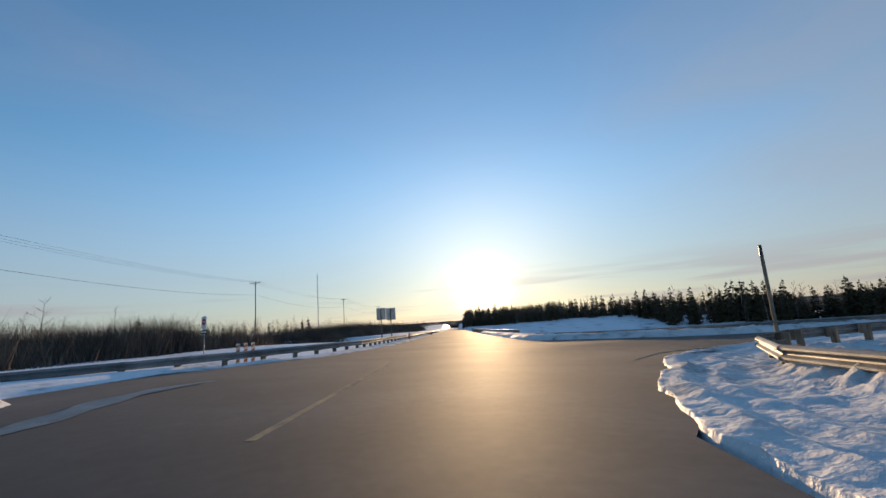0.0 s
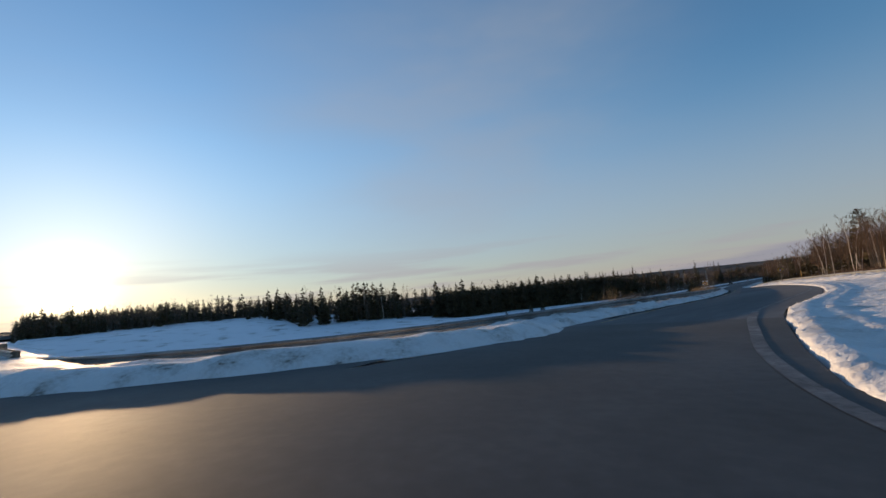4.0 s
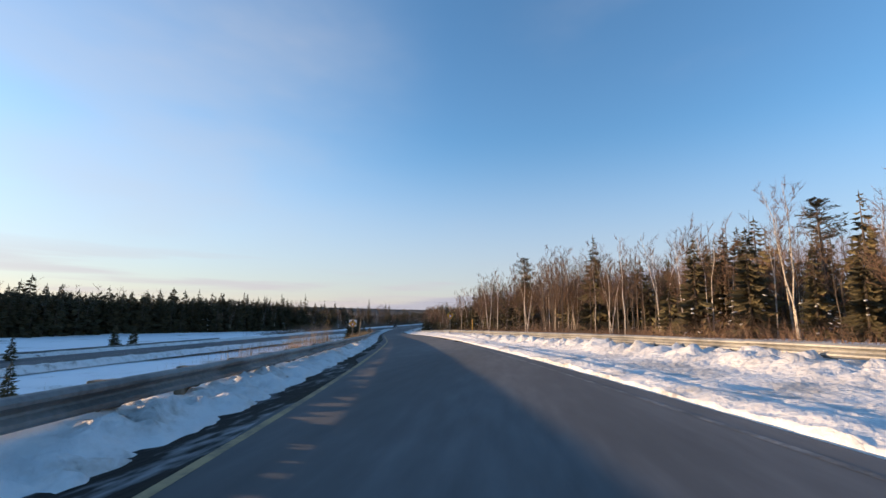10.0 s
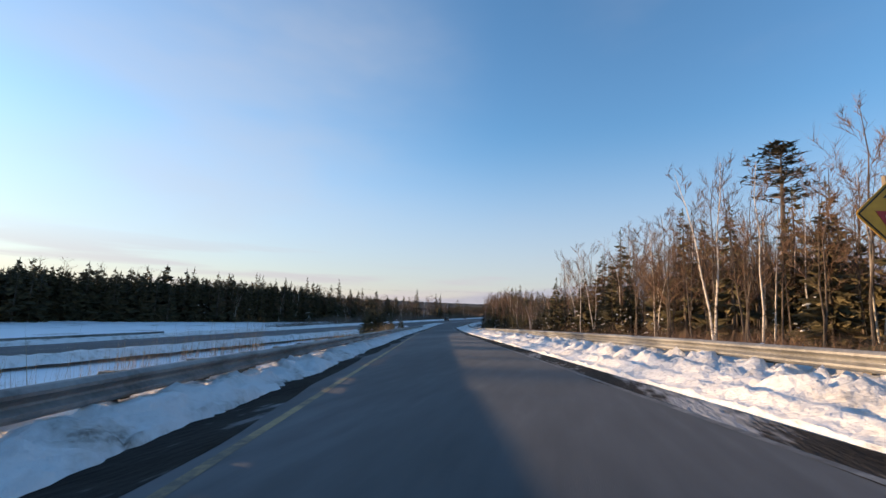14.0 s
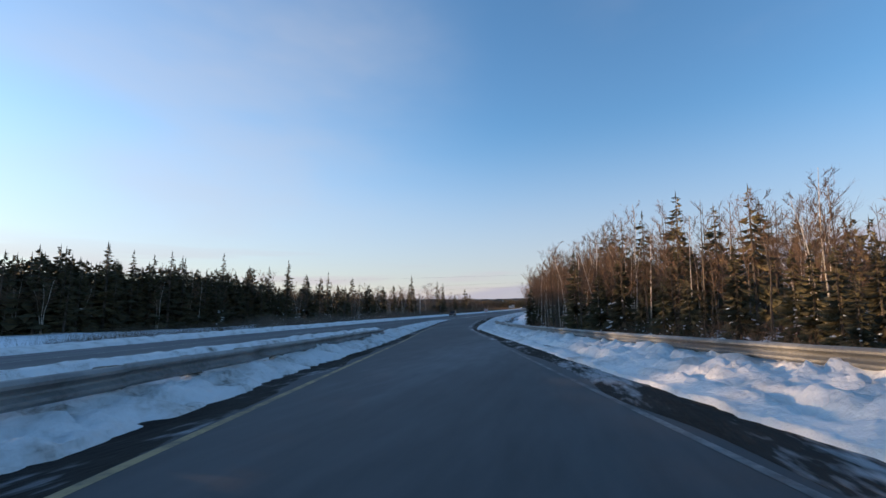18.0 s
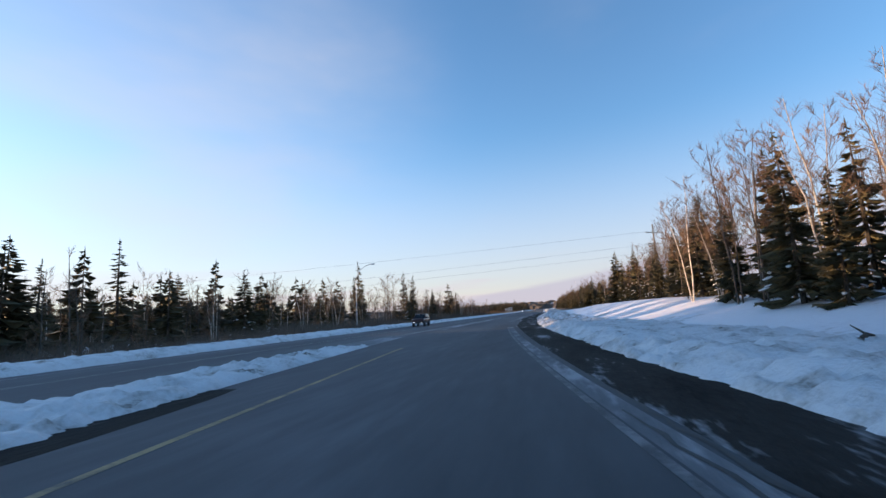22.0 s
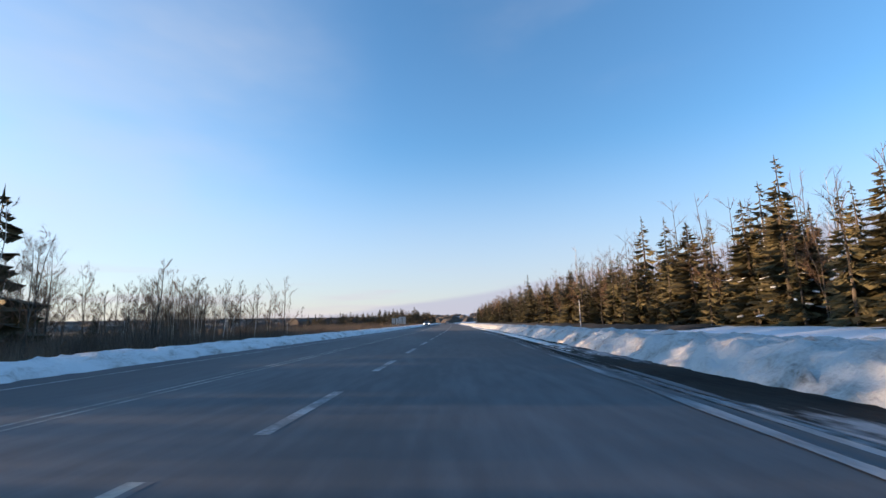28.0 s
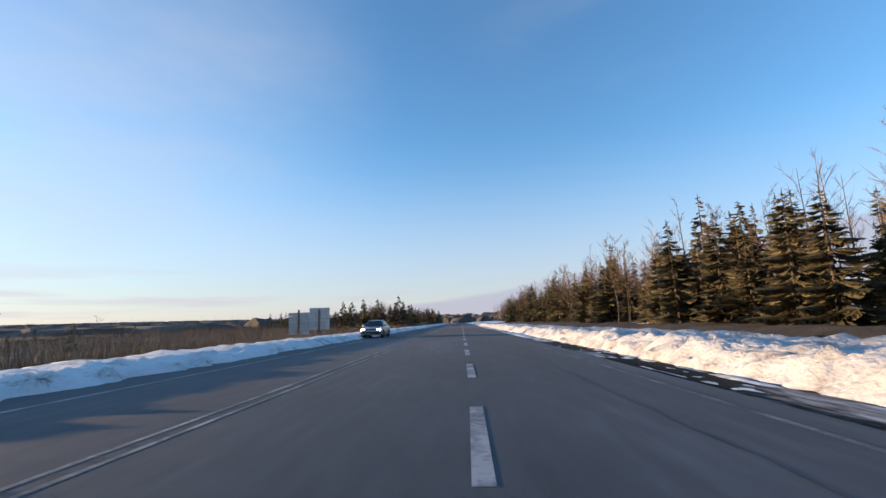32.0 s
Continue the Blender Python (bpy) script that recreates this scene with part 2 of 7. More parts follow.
ICE = mat("polished_salt_glaze", [(0.07, 0.072, 0.075), (0.12, 0.123, 0.128), (0.2, 0.2, 0.2)], 0.5, 1.5, 8, lo=0.35, hi=0.7)
CRACK = mat("tar_crack", [(0.012, 0.012, 0.012), (0.03, 0.03, 0.03)], 0.6, 2, 5)
ZINC = mat("weathered_galvanised_steel", [(0.13, 0.13, 0.125), (0.21, 0.21, 0.205), (0.28, 0.28, 0.27)], 0.55, 0.9, 14, 0.12, 60, metal=0.35, per_object=0.12)
POST_WOOD = mat("grey_treated_wood", [(0.07, 0.06, 0.045), (0.16, 0.135, 0.1), (0.24, 0.2, 0.15)], 0.85, 3, 8, 0.5, 30, stretch_by=(1, 1, 0.2), per_object=0.2)
BARK = mat("dark_bark", [(0.035, 0.028, 0.022), (0.085, 0.066, 0.05), (0.14, 0.11, 0.085)], 0.9, 3, 6, 0.5, 25, stretch_by=(1, 1, 0.3), per_object=0.25, space="object")
BIRCH = mat("birch_bark", [(0.07, 0.055, 0.045), (0.33, 0.275, 0.22), (0.52, 0.46, 0.385)], 0.75, 2.5, 5, 0.3, 25, stretch_by=(1, 1, 2.5), per_object=0.2, space="object", lo=0.3, hi=0.5)
TWIG = mat("bare_reddish_twigs", [(0.078, 0.044, 0.025), (0.14, 0.08, 0.046), (0.19, 0.118, 0.073)], 0.85, 0.4, 9, per_object=0.25, space="object")
NEEDLE = mat("spruce_needles", [(0.036, 0.033, 0.013), (0.078, 0.063, 0.025), (0.125, 0.096, 0.042)], 0.8, 0.9, 9, per_object=0.3, space="object", lo=0.32, hi=0.68)
PINE = mat("pine_needles", [(0.04, 0.042, 0.02), (0.085, 0.075, 0.036), (0.14, 0.11, 0.055)], 0.8, 0.9, 9, per_object=0.2, space="object")
GRASS = mat("dead_straw_grass", [(0.16, 0.1, 0.05), (0.3, 0.2, 0.1), (0.42, 0.3, 0.17)], 0.85, 0.6, 9)
BRUSH = mat("bare_alder_brush", [(0.06, 0.045, 0.035), (0.12, 0.085, 0.062), (0.19, 0.14, 0.1)], 0.88, 0.3, 12)
FAR_WOOD = mat("far_bare_woods", [(0.04, 0.035, 0.03), (0.085, 0.068, 0.055), (0.13, 0.1, 0.08)], 0.95, 0.012, 30, lo=0.3, hi=0.7)
POLE_WOOD = mat("grey_utility_pole_wood", [(0.08, 0.07, 0.06), (0.16, 0.14, 0.115), (0.23, 0.2, 0.165)], 0.85, 2, 8, 0.3, 25, stretch_by=(1, 1, 0.1))
WIRE = mat("dark_wire", [(0.02, 0.02, 0.022), (0.035, 0.035, 0.04)], 0.6, 1, 3)
SIGN_YELLOW = mat("faded_yellow_sheeting", [(0.5, 0.25, 0.02), (0.62, 0.33, 0.03)], 0.45, 3, 6)
SIGN_WHITE = mat("white_sheeting", [(0.55, 0.55, 0.56), (0.72, 0.72, 0.73)], 0.45, 3, 6)
SIGN_RED = mat("red_sheeting", [(0.28, 0.02, 0.02), (0.38, 0.03, 0.03)], 0.45, 3, 6)
SIGN_BLACK = mat("black_sheeting", [(0.012, 0.012, 0.012), (0.025, 0.025, 0.025)], 0.5, 3, 6)
SIGN_BACK = mat("bare_aluminium_plate", [(0.36, 0.37, 0.37), (0.48, 0.49, 0.49)], 0.6, 1.5, 6, metal=0.1)
ORANGE = mat("orange_sheeting", [(0.5, 0.16, 0.03), (0.62, 0.22, 0.04)], 0.5, 3, 6)
CONCRETE = mat("weathered_concrete", [(0.2, 0.195, 0.185), (0.32, 0.31, 0.3)], 0.85, 0.8, 10, 0.3, 20)


# ---- the plan: the line of the ramp, its width, and the ground ----
LINE = np.array([
    (8, -0.4, 0.5), (0, 0, 0.5), (-5.9, 0.43, 0.48), (-11.2, 1.38, 0.44), (-15.8, 3.26, 0.35), (-19.7, 6.43, 0.21), (-22.4, 10.8, 0.08), (-24.7, 19.1, -0.05),
    (-25.9, 29.5, -0.21), (-26.7, 37.6, -0.38), (-27.9, 46.6, -0.61), (-31.9, 67.2, -1.2), (-34.6, 78.9, -1.57), (-41.4, 105.3, -2.48),
    (-49.5, 136.5, -3.67), (-58.0, 171.8, -4.99), (-66.6, 210.5, -6.21), (-70.3, 231.5, -6.59), (-73.4, 252.9, -6.75), (-75.6, 274.8, -6.815),
    (-76.6, 297.2, -6.83), (-76.6, 320, -6.83), (-75.6, 366, -6.83), (-75.3, 416, -6.83), (-75.5, 467, -6.83), (-75.5, 760, -6.83)])
HIGHWAY_Z = -6.83


def spline(points, step=0.5):
    """A smooth line through the points, with about that step."""
    p = np.asarray(points, float)
    q = np.vstack([2 * p[0] - p[1], p, 2 * p[-1] - p[-2]])
    out = []
    for i in range(1, len(q) - 2):
        n = max(2, int(np.linalg.norm(q[i + 1] - q[i]) / step))
        a, b, c, d = q[i - 1], q[i], q[i + 1], q[i + 2]
        ta = np.linalg.norm(b[:2] - a[:2]) + 1e-6
        tb = np.linalg.norm(c[:2] - b[:2]) + 1e-6
        tc = np.linalg.norm(d[:2] - c[:2]) + 1e-6
        m1 = ((b - a) / ta * tb + (c - b) / tb * ta) / (ta + tb) * tb
        m2 = ((c - b) / tb * tc + (d - c) / tc * tb) / (tb + tc) * tb
        t = np.linspace(0, 1, n, endpoint=False)[:, None]
        out.append((2 * t**3 - 3 * t**2 + 1) * b + (t**3 - 2 * t**2 + t) * m1 + (-2 * t**3 + 3 * t**2) * c + (t**3 - t**2) * m2)
    return np.vstack([*out, p[-1:]])


def lengths(p):
    return np.r_[0, np.cumsum(np.linalg.norm(np.diff(p[:, :2], axis=0), axis=1))]


SP = spline(LINE)
SS = lengths(SP) - 8.01
TAN = np.gradient(SP[:, :2], axis=0)
TAN /= np.linalg.norm(TAN, axis=1)[:, None]


def tilt(s):
    return np.interp(s, [14, 22, 28, 34, 45, 60, 100, 120, 150, 190], [-0.045, -0.06, -0.04, 0, 0.01, 0.03, 0.04, 0.045, 0.03, 0])


def at(s, d, h=0.0):
    """The place s metres along the ramp's line, d metres to its right and h over the surface."""
    s, d = np.broadcast_arrays(np.asarray(s, float), np.asarray(d, float))
    x, y, z = (np.interp(s, SS, SP[:, k]) for k in range(3))
    tx, ty = np.interp(s, SS, TAN[:, 0]), np.interp(s, SS, TAN[:, 1])
    n = np.hypot(tx, ty)
    return np.stack([x + d * ty / n, y - d * tx / n, z + tilt(s) * np.clip(d, np.interp(s, [10, 16, 34, 40], [-10, -3, -3, -8]), 8) + h], -1)


def near(x, y):
    """Along and across the ramp's line for places in the plan."""
    x, y = np.asarray(x, float), np.asarray(y, float)
    coarse = np.arange(0, len(SP), 4)
    s, d = np.empty(x.shape), np.empty(x.shape)
    for k in range(0, x.size, 4000):
        xs, ys = x.ravel()[k:k + 4000], y.ravel()[k:k + 4000]
        i = coarse[np.argmin((xs[:, None] - SP[coarse, 0]) ** 2 + (ys[:, None] - SP[coarse, 1]) ** 2, axis=1)]
        dx, dy = xs - SP[i, 0], ys - SP[i, 1]
        s.ravel()[k:k + 4000] = SS[i] + dx * TAN[i, 0] + dy * TAN[i, 1]
        d.ravel()[k:k + 4000] = dx * TAN[i, 1] - dy * TAN[i, 0]
    return s, d


def z_main(x, y):
    """The crossing road, which falls to the north."""
    return 0.5 - 0.045 * np.clip(y, -7, 6) + 0 * np.asarray(x, float)


def road_z(x, y):
    """The surface of the junction: the crossing road, run over into the slip road."""
    s, d = near(np.asarray(x, float), np.asarray(y, float))
    w = smooth(15, 27, s) * smooth(-12, -6, d)
    return z_main(x, y) * (1 - w) + at(s, d)[..., 2] * w


def left_line(s):
    return np.interp(s, [36, 60, 101, 152, 197, 236, 280, 346, 400], [-2.4, -2.05, -1.7, -2.4, -2.8, -3.7, -3.1, -2.5, -1.6])


def right_line(s):
    return np.interp(s, [11, 12.5, 14, 20, 27, 34, 41, 59, 101, 152, 197, 236, 280, 346, 442, 494], [1.75, 2.25, 2.6, 2.75, 2.45, 2.3, 2.1, 3.4, 3.4, 2.7, 2.2, 1.15, 1.6, 2.4, 3.4, 3.6])


def left_edge(s):
    return np.interp(s, [22.5, 24.5, 27, 28.5, 32, 38.7, 45, 60, 100, 150, 197, 236, 262, 290], [-8, -6.3, -4.6, -4.6, -3.4, -3.2, -2.75, -2.55, -2.5, -3.1, -3.4, -4.4, -5.3, -5.3])


def right_edge(s):
    return np.interp(s, [3, 5, 8, 13, 17, 20, 27, 32, 41, 50, 60, 101, 152, 197, 236, 260, 280, 346, 442, 494], [1.7, 1.85, 2.4, 3.2, 3.3, 3.4, 2.8, 2.95, 2.9, 3.8, 3.9, 3.8, 3.1, 2.8, 1.8, 1.95, 2.4, 3.0, 3.9, 4.1])


def snow_edge(s):
    """Where the ploughed snow begins on the right: beyond a gravel shoulder once the guardrail has ended."""
    return np.maximum(right_edge(s) + 0.05, np.interp(s, [222, 232, 244, 249, 262, 280, 292, 305, 346, 400, 442, 494, 700], [2.2, 2.4, 2.75, 3.15, 3.5, 4.05, 4.3, 4.85, 5.5, 5.2, 5.4, 5.2, 5.2]))


def centre_x(y):
    """The highway's middle line."""
    return np.interp(y, [-400, 100, 263, 327, 425, 475, 600, 1500], [-103, -89.8, -85.2, -82.4, -79.5, -78.8, -78.4, -78.2])


def far_right_x(y):
    return np.interp(y, [205, 216, 232, 253, 262, 275, 297, 320, 366, 416, 467, 1500], [centre_x(205) + 5.2, -73.4, -76.6, -77.2, -72.9, -72.9, -73.8, -73.7, -72.2, -71.5, -71.4, -71.4])


def value_noise(x, y, seed=0):
    """Smooth noise from 0 to 1 on the plan, one lump a metre."""
    xi, yi = np.floor(x).astype(np.int64), np.floor(y).astype(np.int64)
    fx, fy = x - xi, y - yi
    fx, fy = fx * fx * (3 - 2 * fx), fy * fy * (3 - 2 * fy)

    def corner(a, b):
        h = (a * 374761393 + b * 668265263 + seed * 974634777) & 0xFFFFFFFF
        h = ((h ^ (h >> 13)) * 1274126177) & 0xFFFFFFFF
        return ((h ^ (h >> 16)) & 0xFFFF) / 65535.0

    return (corner(xi, yi) * (1 - fx) + corner(xi + 1, yi) * fx) * (1 - fy) + (corner(xi, yi + 1) * (1 - fx) + corner(xi + 1, yi + 1) * fx) * fy


def lumps(x, y, seed=0):
    return value_noise(x * 0.8, y * 0.8, seed) * 0.38 + value_noise(x * 2.3, y * 2.3, seed + 1) * 0.36 + value_noise(x * 5.2, y * 5.2, seed + 2) * 0.26


def clods(x, y, seed=0):
    """Broken chunks of ploughed snow, from 0 to 1, mostly low."""
    return smooth(0.5, 0.74, value_noise(x * 2.1, y * 2.1, seed)) * 0.25 + smooth(0.52, 0.72, value_noise(x * 4.3, y * 4.3, seed + 1)) * 0.42 + smooth(0.5, 0.75, value_noise(x * 8.5, y * 8.5, seed + 2)) * 0.33


def smooth(a, b, v):
    t = np.clip((v - a) / (b - a), 0, 1)
    return t * t * (3 - 2 * t)


def ground(x, y):
    """The height of the land."""
    x, y = np.asarray(x, float), np.asarray(y, float)
    s, d = near(x, y)
    zr = np.interp(s, SS, SP[:, 2])
    zm = z_main(x, y)
    roll = (value_noise(x * 0.03, y * 0.03, 5) - 0.5) * 1.2 + (value_noise(x * 0.15, y * 0.15, 6) - 0.5) * 0.35
    west = np.maximum(0, centre_x(y) - 10 - x)
    off_high = np.abs(x - centre_x(y))
    field = -7.7 - 0.5 * smooth(330, 430, y) * smooth(4, 30, west) + roll * 0.6
    field = field + (9 * smooth(50, 150, west) + 5 * smooth(220, 420, west)) * (1 - smooth(100, 185, y))
    south = -7.7 + (8.5 + 0.02 * (-y - 10) + roll * 0.4) * smooth(8, 26, off_high)
    field = np.where(y < -11, np.maximum(field, south), field)
    bank_ramp = zr + tilt(s) * np.clip(d, -8, 0) - 0.12 - np.maximum(0, -d - 4.6) / 2.3
    off_main = np.maximum(np.maximum(-9.5 - y, y - 5.0), 0)
    bank_main = np.where((x < 25) & (off_high > 13), zm - 0.1 - off_main / 2.3, -99)
    left = np.maximum(np.maximum(field, np.where(s > 22, bank_ramp, -99)), bank_main)
    base = np.interp(s, [0, 30, 60, 100, 150, 200, 235, 262, 300, 350, 395, 430, 600], [0.6, 0.5, 0.2, -0.9, -2.9, -4.8, -5.9, -5.6, -5.1, -5.4, -6.1, -6.3, -6.2])
    inner = np.interp(s, [0, 235, 262, 390, 420], [8, 8, 8.5, 8.5, 9])
    edge_z = zr + tilt(s) * np.clip(d, -8, 8) * (s < 40)
    right = (edge_z - 0.1) + (base - edge_z + 0.1) * smooth(inner, inner + 9, d) + roll * 0.5 * smooth(10, 30, d) + 0.03 * np.maximum(0, d - 26)
    z = np.where((d > 0) & (s > 3), right, left)
    z = np.where((d > 0) & (s <= 3), zm + 0.05 + roll * 0.2, z)
    # beneath the carriageways the land lies a little lower
    on_ramp = (s > 2) & (s < 300) & (d > left_edge(s) - 0.8) & (d < right_edge(s) + 1.2)
    z = np.where(on_ramp, np.minimum(z, zr + tilt(s) * d - 0.16), z)
    on_high = (y > -400) & (x > centre_x(y) - 6.0) & (x < np.maximum(centre_x(y) + 6.2, far_right_x(y) + 3.2))
    z = np.where(on_high & ((s > 150) | (d < -12)), np.minimum(z, HIGHWAY_Z - 0.16), z)
    z = np.where((y > -11) & (y < 7) & (x < 25) & (off_high > 13) & (d < 2), np.minimum(z, road_z(x, y) - 0.2), z)
    z = np.where((x > -36) & (x < 2) & (y > 0) & (y < 26) & (d > left_edge(s) - 1.5) & (d < right_edge(s) + 1.2), np.minimum(z, road_z(x, y) - 0.2), z)
    # hills far off
    r = np.hypot(x + 76, y - 300)
    hill = smooth(900, 2600, r) * (14 + 26 * value_noise(x * 0.0011 + 7, y * 0.0011, 9)) + 50 * smooth(1100, 2600, r) * smooth(0.25, 0.9, (x + 76) / np.maximum(r, 1)) * (y > 200)
    return z + hill


def link_mesh(name, verts, faces, material, parent=None, label="", shade=False):
    me = bpy.data.meshes.new(name)
    me.from_pydata([tuple(map(float, v)) for v in verts] if not isinstance(verts, np.ndarray) else verts.tolist(), [], faces)
    me.materials.append(material)
    if shade:
        me.polygons.foreach_set("use_smooth", [True] * len(me.polygons))
    me.update()
    ob = new(name, me)
    if parent is not None:
        ob.parent = parent
    if label:
        tagged(ob, label)
    return ob


def part(name, bm, material, parent, label=""):
    me = bpy.data.meshes.new(name)
    bm.to_mesh(me)
    bm.free()
    me.materials.append(material)
    ob = new(name, me)
    ob.parent = parent
    if label:
        tagged(ob, label)
    return ob


def grid_faces(rows, cols):
    i = np.arange(rows - 1)[:, None] * cols + np.arange(cols - 1)[None]
    return np.stack([i, i + 1, i + cols + 1, i + cols], -1).reshape(-1, 4).tolist()


def ribbon(name, s, d0, d1, h, material, label="", cols=2, **tags):
    """A strip that follows the ramp between two offsets."""
    s = np.asarray(s, float)
    k = np.linspace(0, 1, cols)
    d = d0[:, None] * (1 - k) + d1[:, None] * k
    v = at(s[:, None] * np.ones(cols), d, h).reshape(-1, 3)
    ob = link_mesh(name, v, [f[::-1] for f in grid_faces(len(s), cols)], material, shade=True)
    return tagged(ob, label, **tags)


def strip_x(name, y, x0, x1, z, material, label="", cols=2, **tags):
    y = np.asarray(y, float)
    k = np.linspace(0, 1, cols)
    x = x0[:, None] * (1 - k) + x1[:, None] * k
    v = np.stack([x, y[:, None] * np.ones(cols), np.full(x.shape, z)], -1).reshape(-1, 3)
    ob = link_mesh(name, v, [f[::-1] for f in grid_faces(len(y), cols)], material, shade=True)
    return tagged(ob, label, **tags)


# ---- land ----
gx = np.r_[-4200, -3300, -2600, -2000, -1500, -1100, -800, -600, -470, -380, -310, -260, -220, np.arange(-195, -131, 4), np.arange(-130, 14, 1.6), np.arange(15, 60, 5), 75, 100, 140, 200, 300, 450, 650, 900, 1300, 1800, 2500, 3300]
gy = np.r_[-3000, -2000, -1300, -900, -600, -400, -280, -200, -140, -100, -75, -55, np.arange(-40, 60, 1.6), np.arange(60, 540, 2.5), np.arange(540, 700, 8), 730, 780, 850, 950, 1100, 1300, 1600, 2000, 2500, 3100, 3900]
GX, GY = np.meshgrid(gx, gy)
GZ = ground(GX, GY)
land = link_mesh("ground", np.stack([GX, GY, GZ], -1).reshape(-1, 3), grid_faces(len(gy), len(gx)), FIELD, shade=True)
tagged(land, "snow-covered ground with dead grass showing through", "ground", kind="structure")

# ---- carriageways ----
s_ramp = np.arange(36, 292, 1.0)
ribbon("road", s_ramp, left_edge(s_ramp), right_edge(s_ramp), 0, ASPHALT, "dry salt-greyed asphalt slip road", 7, category="road", kind="structure")
mouth = [(30, -10.2), (-4.5, -10.4), (-7, -12), (-9.5, -15), (-11.5, -19), (-13.4, -19), (-14.7, -14.8), (-15.3, -12.2), (-16, -10), (-17.3, -8.2), (-20.7, -6.3), (-28, -5.2), (-55, -4.4), (-110, -4.2), (-330, -4.0), (-330, 3.4), (-90, 3.8), (-39, 5.0), (-36, 5.2), (-33, 6.1), (-30.8, 8.1), (-29.3, 10.4), (-28.2, 12.6)]
mouth += [tuple(at(s, left_edge(s))[:2]) for s in (28.5, 30, 32, 34, 37)]
mouth += [tuple(at(s, right_edge(s))[:2]) for s in (37, 34, 31, 28, 25, 22.5)]
mouth += [(-20.1, 12.1), (-17.3, 9.6), (-15.4, 7.6), (-14.3, 6.5), (-12.3, 6.1), (-10.2, 5.5), (-7, 3.6), (-4.7, 2.2), (2, 1.8), (30, 1.7)]
bm = bmesh.new()
bm.faces.new([bm.verts.new((x, y, 0)) for x, y in mouth])
for k in [*range(-36, -24, 2), *range(-24, -6), *range(-6, 4, 2)]:
    bmesh.ops.bisect_plane(bm, geom=bm.verts[:] + bm.edges[:] + bm.faces[:], plane_co=(k, 0, 0), plane_no=(1, 0, 0))
for k in (-150, -110, -80, -55):
    bmesh.ops.bisect_plane(bm, geom=bm.verts[:] + bm.edges[:] + bm.faces[:], plane_co=(k, 0, 0), plane_no=(1, 0, 0))
for k in [-8, -6, -4, -2, *range(0, 23)]:
    bmesh.ops.bisect_plane(bm, geom=bm.verts[:] + bm.edges[:] + bm.faces[:], plane_co=(0, k, 0), plane_no=(0, 1, 0))
bmesh.ops.triangulate(bm, faces=bm.faces[:])
vx, vy = np.array([v.co.x for v in bm.verts]), np.array([v.co.y for v in bm.verts])
for v, z in zip(bm.verts, road_z(vx, vy) + 0.004):
    v.co.z = z
bmesh.ops.recalc_face_normals(bm, faces=bm.faces[:])
if sum(f.normal.z for f in bm.faces) < 0:
    bmesh.ops.reverse_faces(bm, faces=bm.faces[:])
for f in bm.faces:
    f.smooth = True
me = bpy.data.meshes.new("crossroad")
bm.to_mesh(me); bm.free()
me.materials.append(CROSS)
tagged(new("crossroad", me), "worn dark asphalt junction crossing the highway", "road", kind="structure")

y_high = np.r_[np.arange(-400, 200, 6), np.arange(200, 520, 2), np.arange(520, 1500, 14)]
x_right = np.where(y_high < 205, centre_x(y_high) + 5.2, far_right_x(y_high))
strip_x("highway", y_high, centre_x(y_high) - 5.0, x_right, HIGHWAY_Z - 0.01, ASPHALT, "salt-greyed asphalt two-way highway", 9, category="road", kind="structure")
# dead reeds and heath on the low ground beyond the highway
rx, ry = np.meshgrid(np.r_[np.arange(-86, -130, -1.5), np.arange(-132, -330, -9), -360, -420, -520, -680, -900, -1200, -1600], np.r_[np.arange(338, 560, 2.5), np.arange(565, 900, 15), 960, 1060, 1200, 1400, 1700, 2100])
edge_in = np.minimum(np.interp(ry, [338, 400, 600, 900], [-97, -91, -88.5, -88]) - rx, 30)
cover = 0.2 + 0.22 * (value_noise(rx * 0.21, ry * 0.16, 51) + 0.5 * value_noise(rx * 0.6, ry * 0.6, 52) - 0.55) - 0.5 * (1 - smooth(0, 5, edge_in)) - 0.3 * (1 - smooth(338, 372, ry))
link_reeds = link_mesh("heath", np.stack([rx, ry, ground(rx, ry) + cover], -1).reshape(-1, 3), [f[::-1] for f in grid_faces(*rx.shape)], REEDS, shade=True)
tagged(link_reeds, "brown dead reeds and heath on low ground", "heath", kind="structure")

# ---- painted lines, salt film, cracks ----
def line_ramp(name, s, d, width, material, label, h=0.0035):
    return ribbon(name, s, d - width / 2, d + width / 2, h, material, label, category="road marking", kind="structure")


def line_high(name, y, x, width, material, label, h=-0.0065):
    return strip_x(name, y, x - width / 2, x + width / 2, HIGHWAY_Z + h, material, label, category="road marking", kind="structure")


s1 = np.arange(38, 272, 1.0)
line_ramp("edge_line_yellow", s1, left_line(s1), 0.12, YELLOW_LINE, "worn yellow edge line of the slip road")
s2 = np.arange(40, 290, 0.8)
line_ramp("edge_line_white", s2, right_line(s2), 0.11, FAINT_LINE, "worn white edge line of the slip road", 0.0045)
corner = spline([tuple(at(q, right_line(q))) for q in (14.5, 17, 20, 23, 26, 30, 34, 37, 40)], 0.4)
ct = np.gradient(corner[:, :2], axis=0)
ct /= np.linalg.norm(ct, axis=1)[:, None]
sides = [corner[:, :2] + k * np.stack([ct[:, 1], -ct[:, 0]], -1) for k in (-0.11 * smooth(0, 3, lengths(corner))[:, None], 0.11 * smooth(0, 3, lengths(corner))[:, None])]
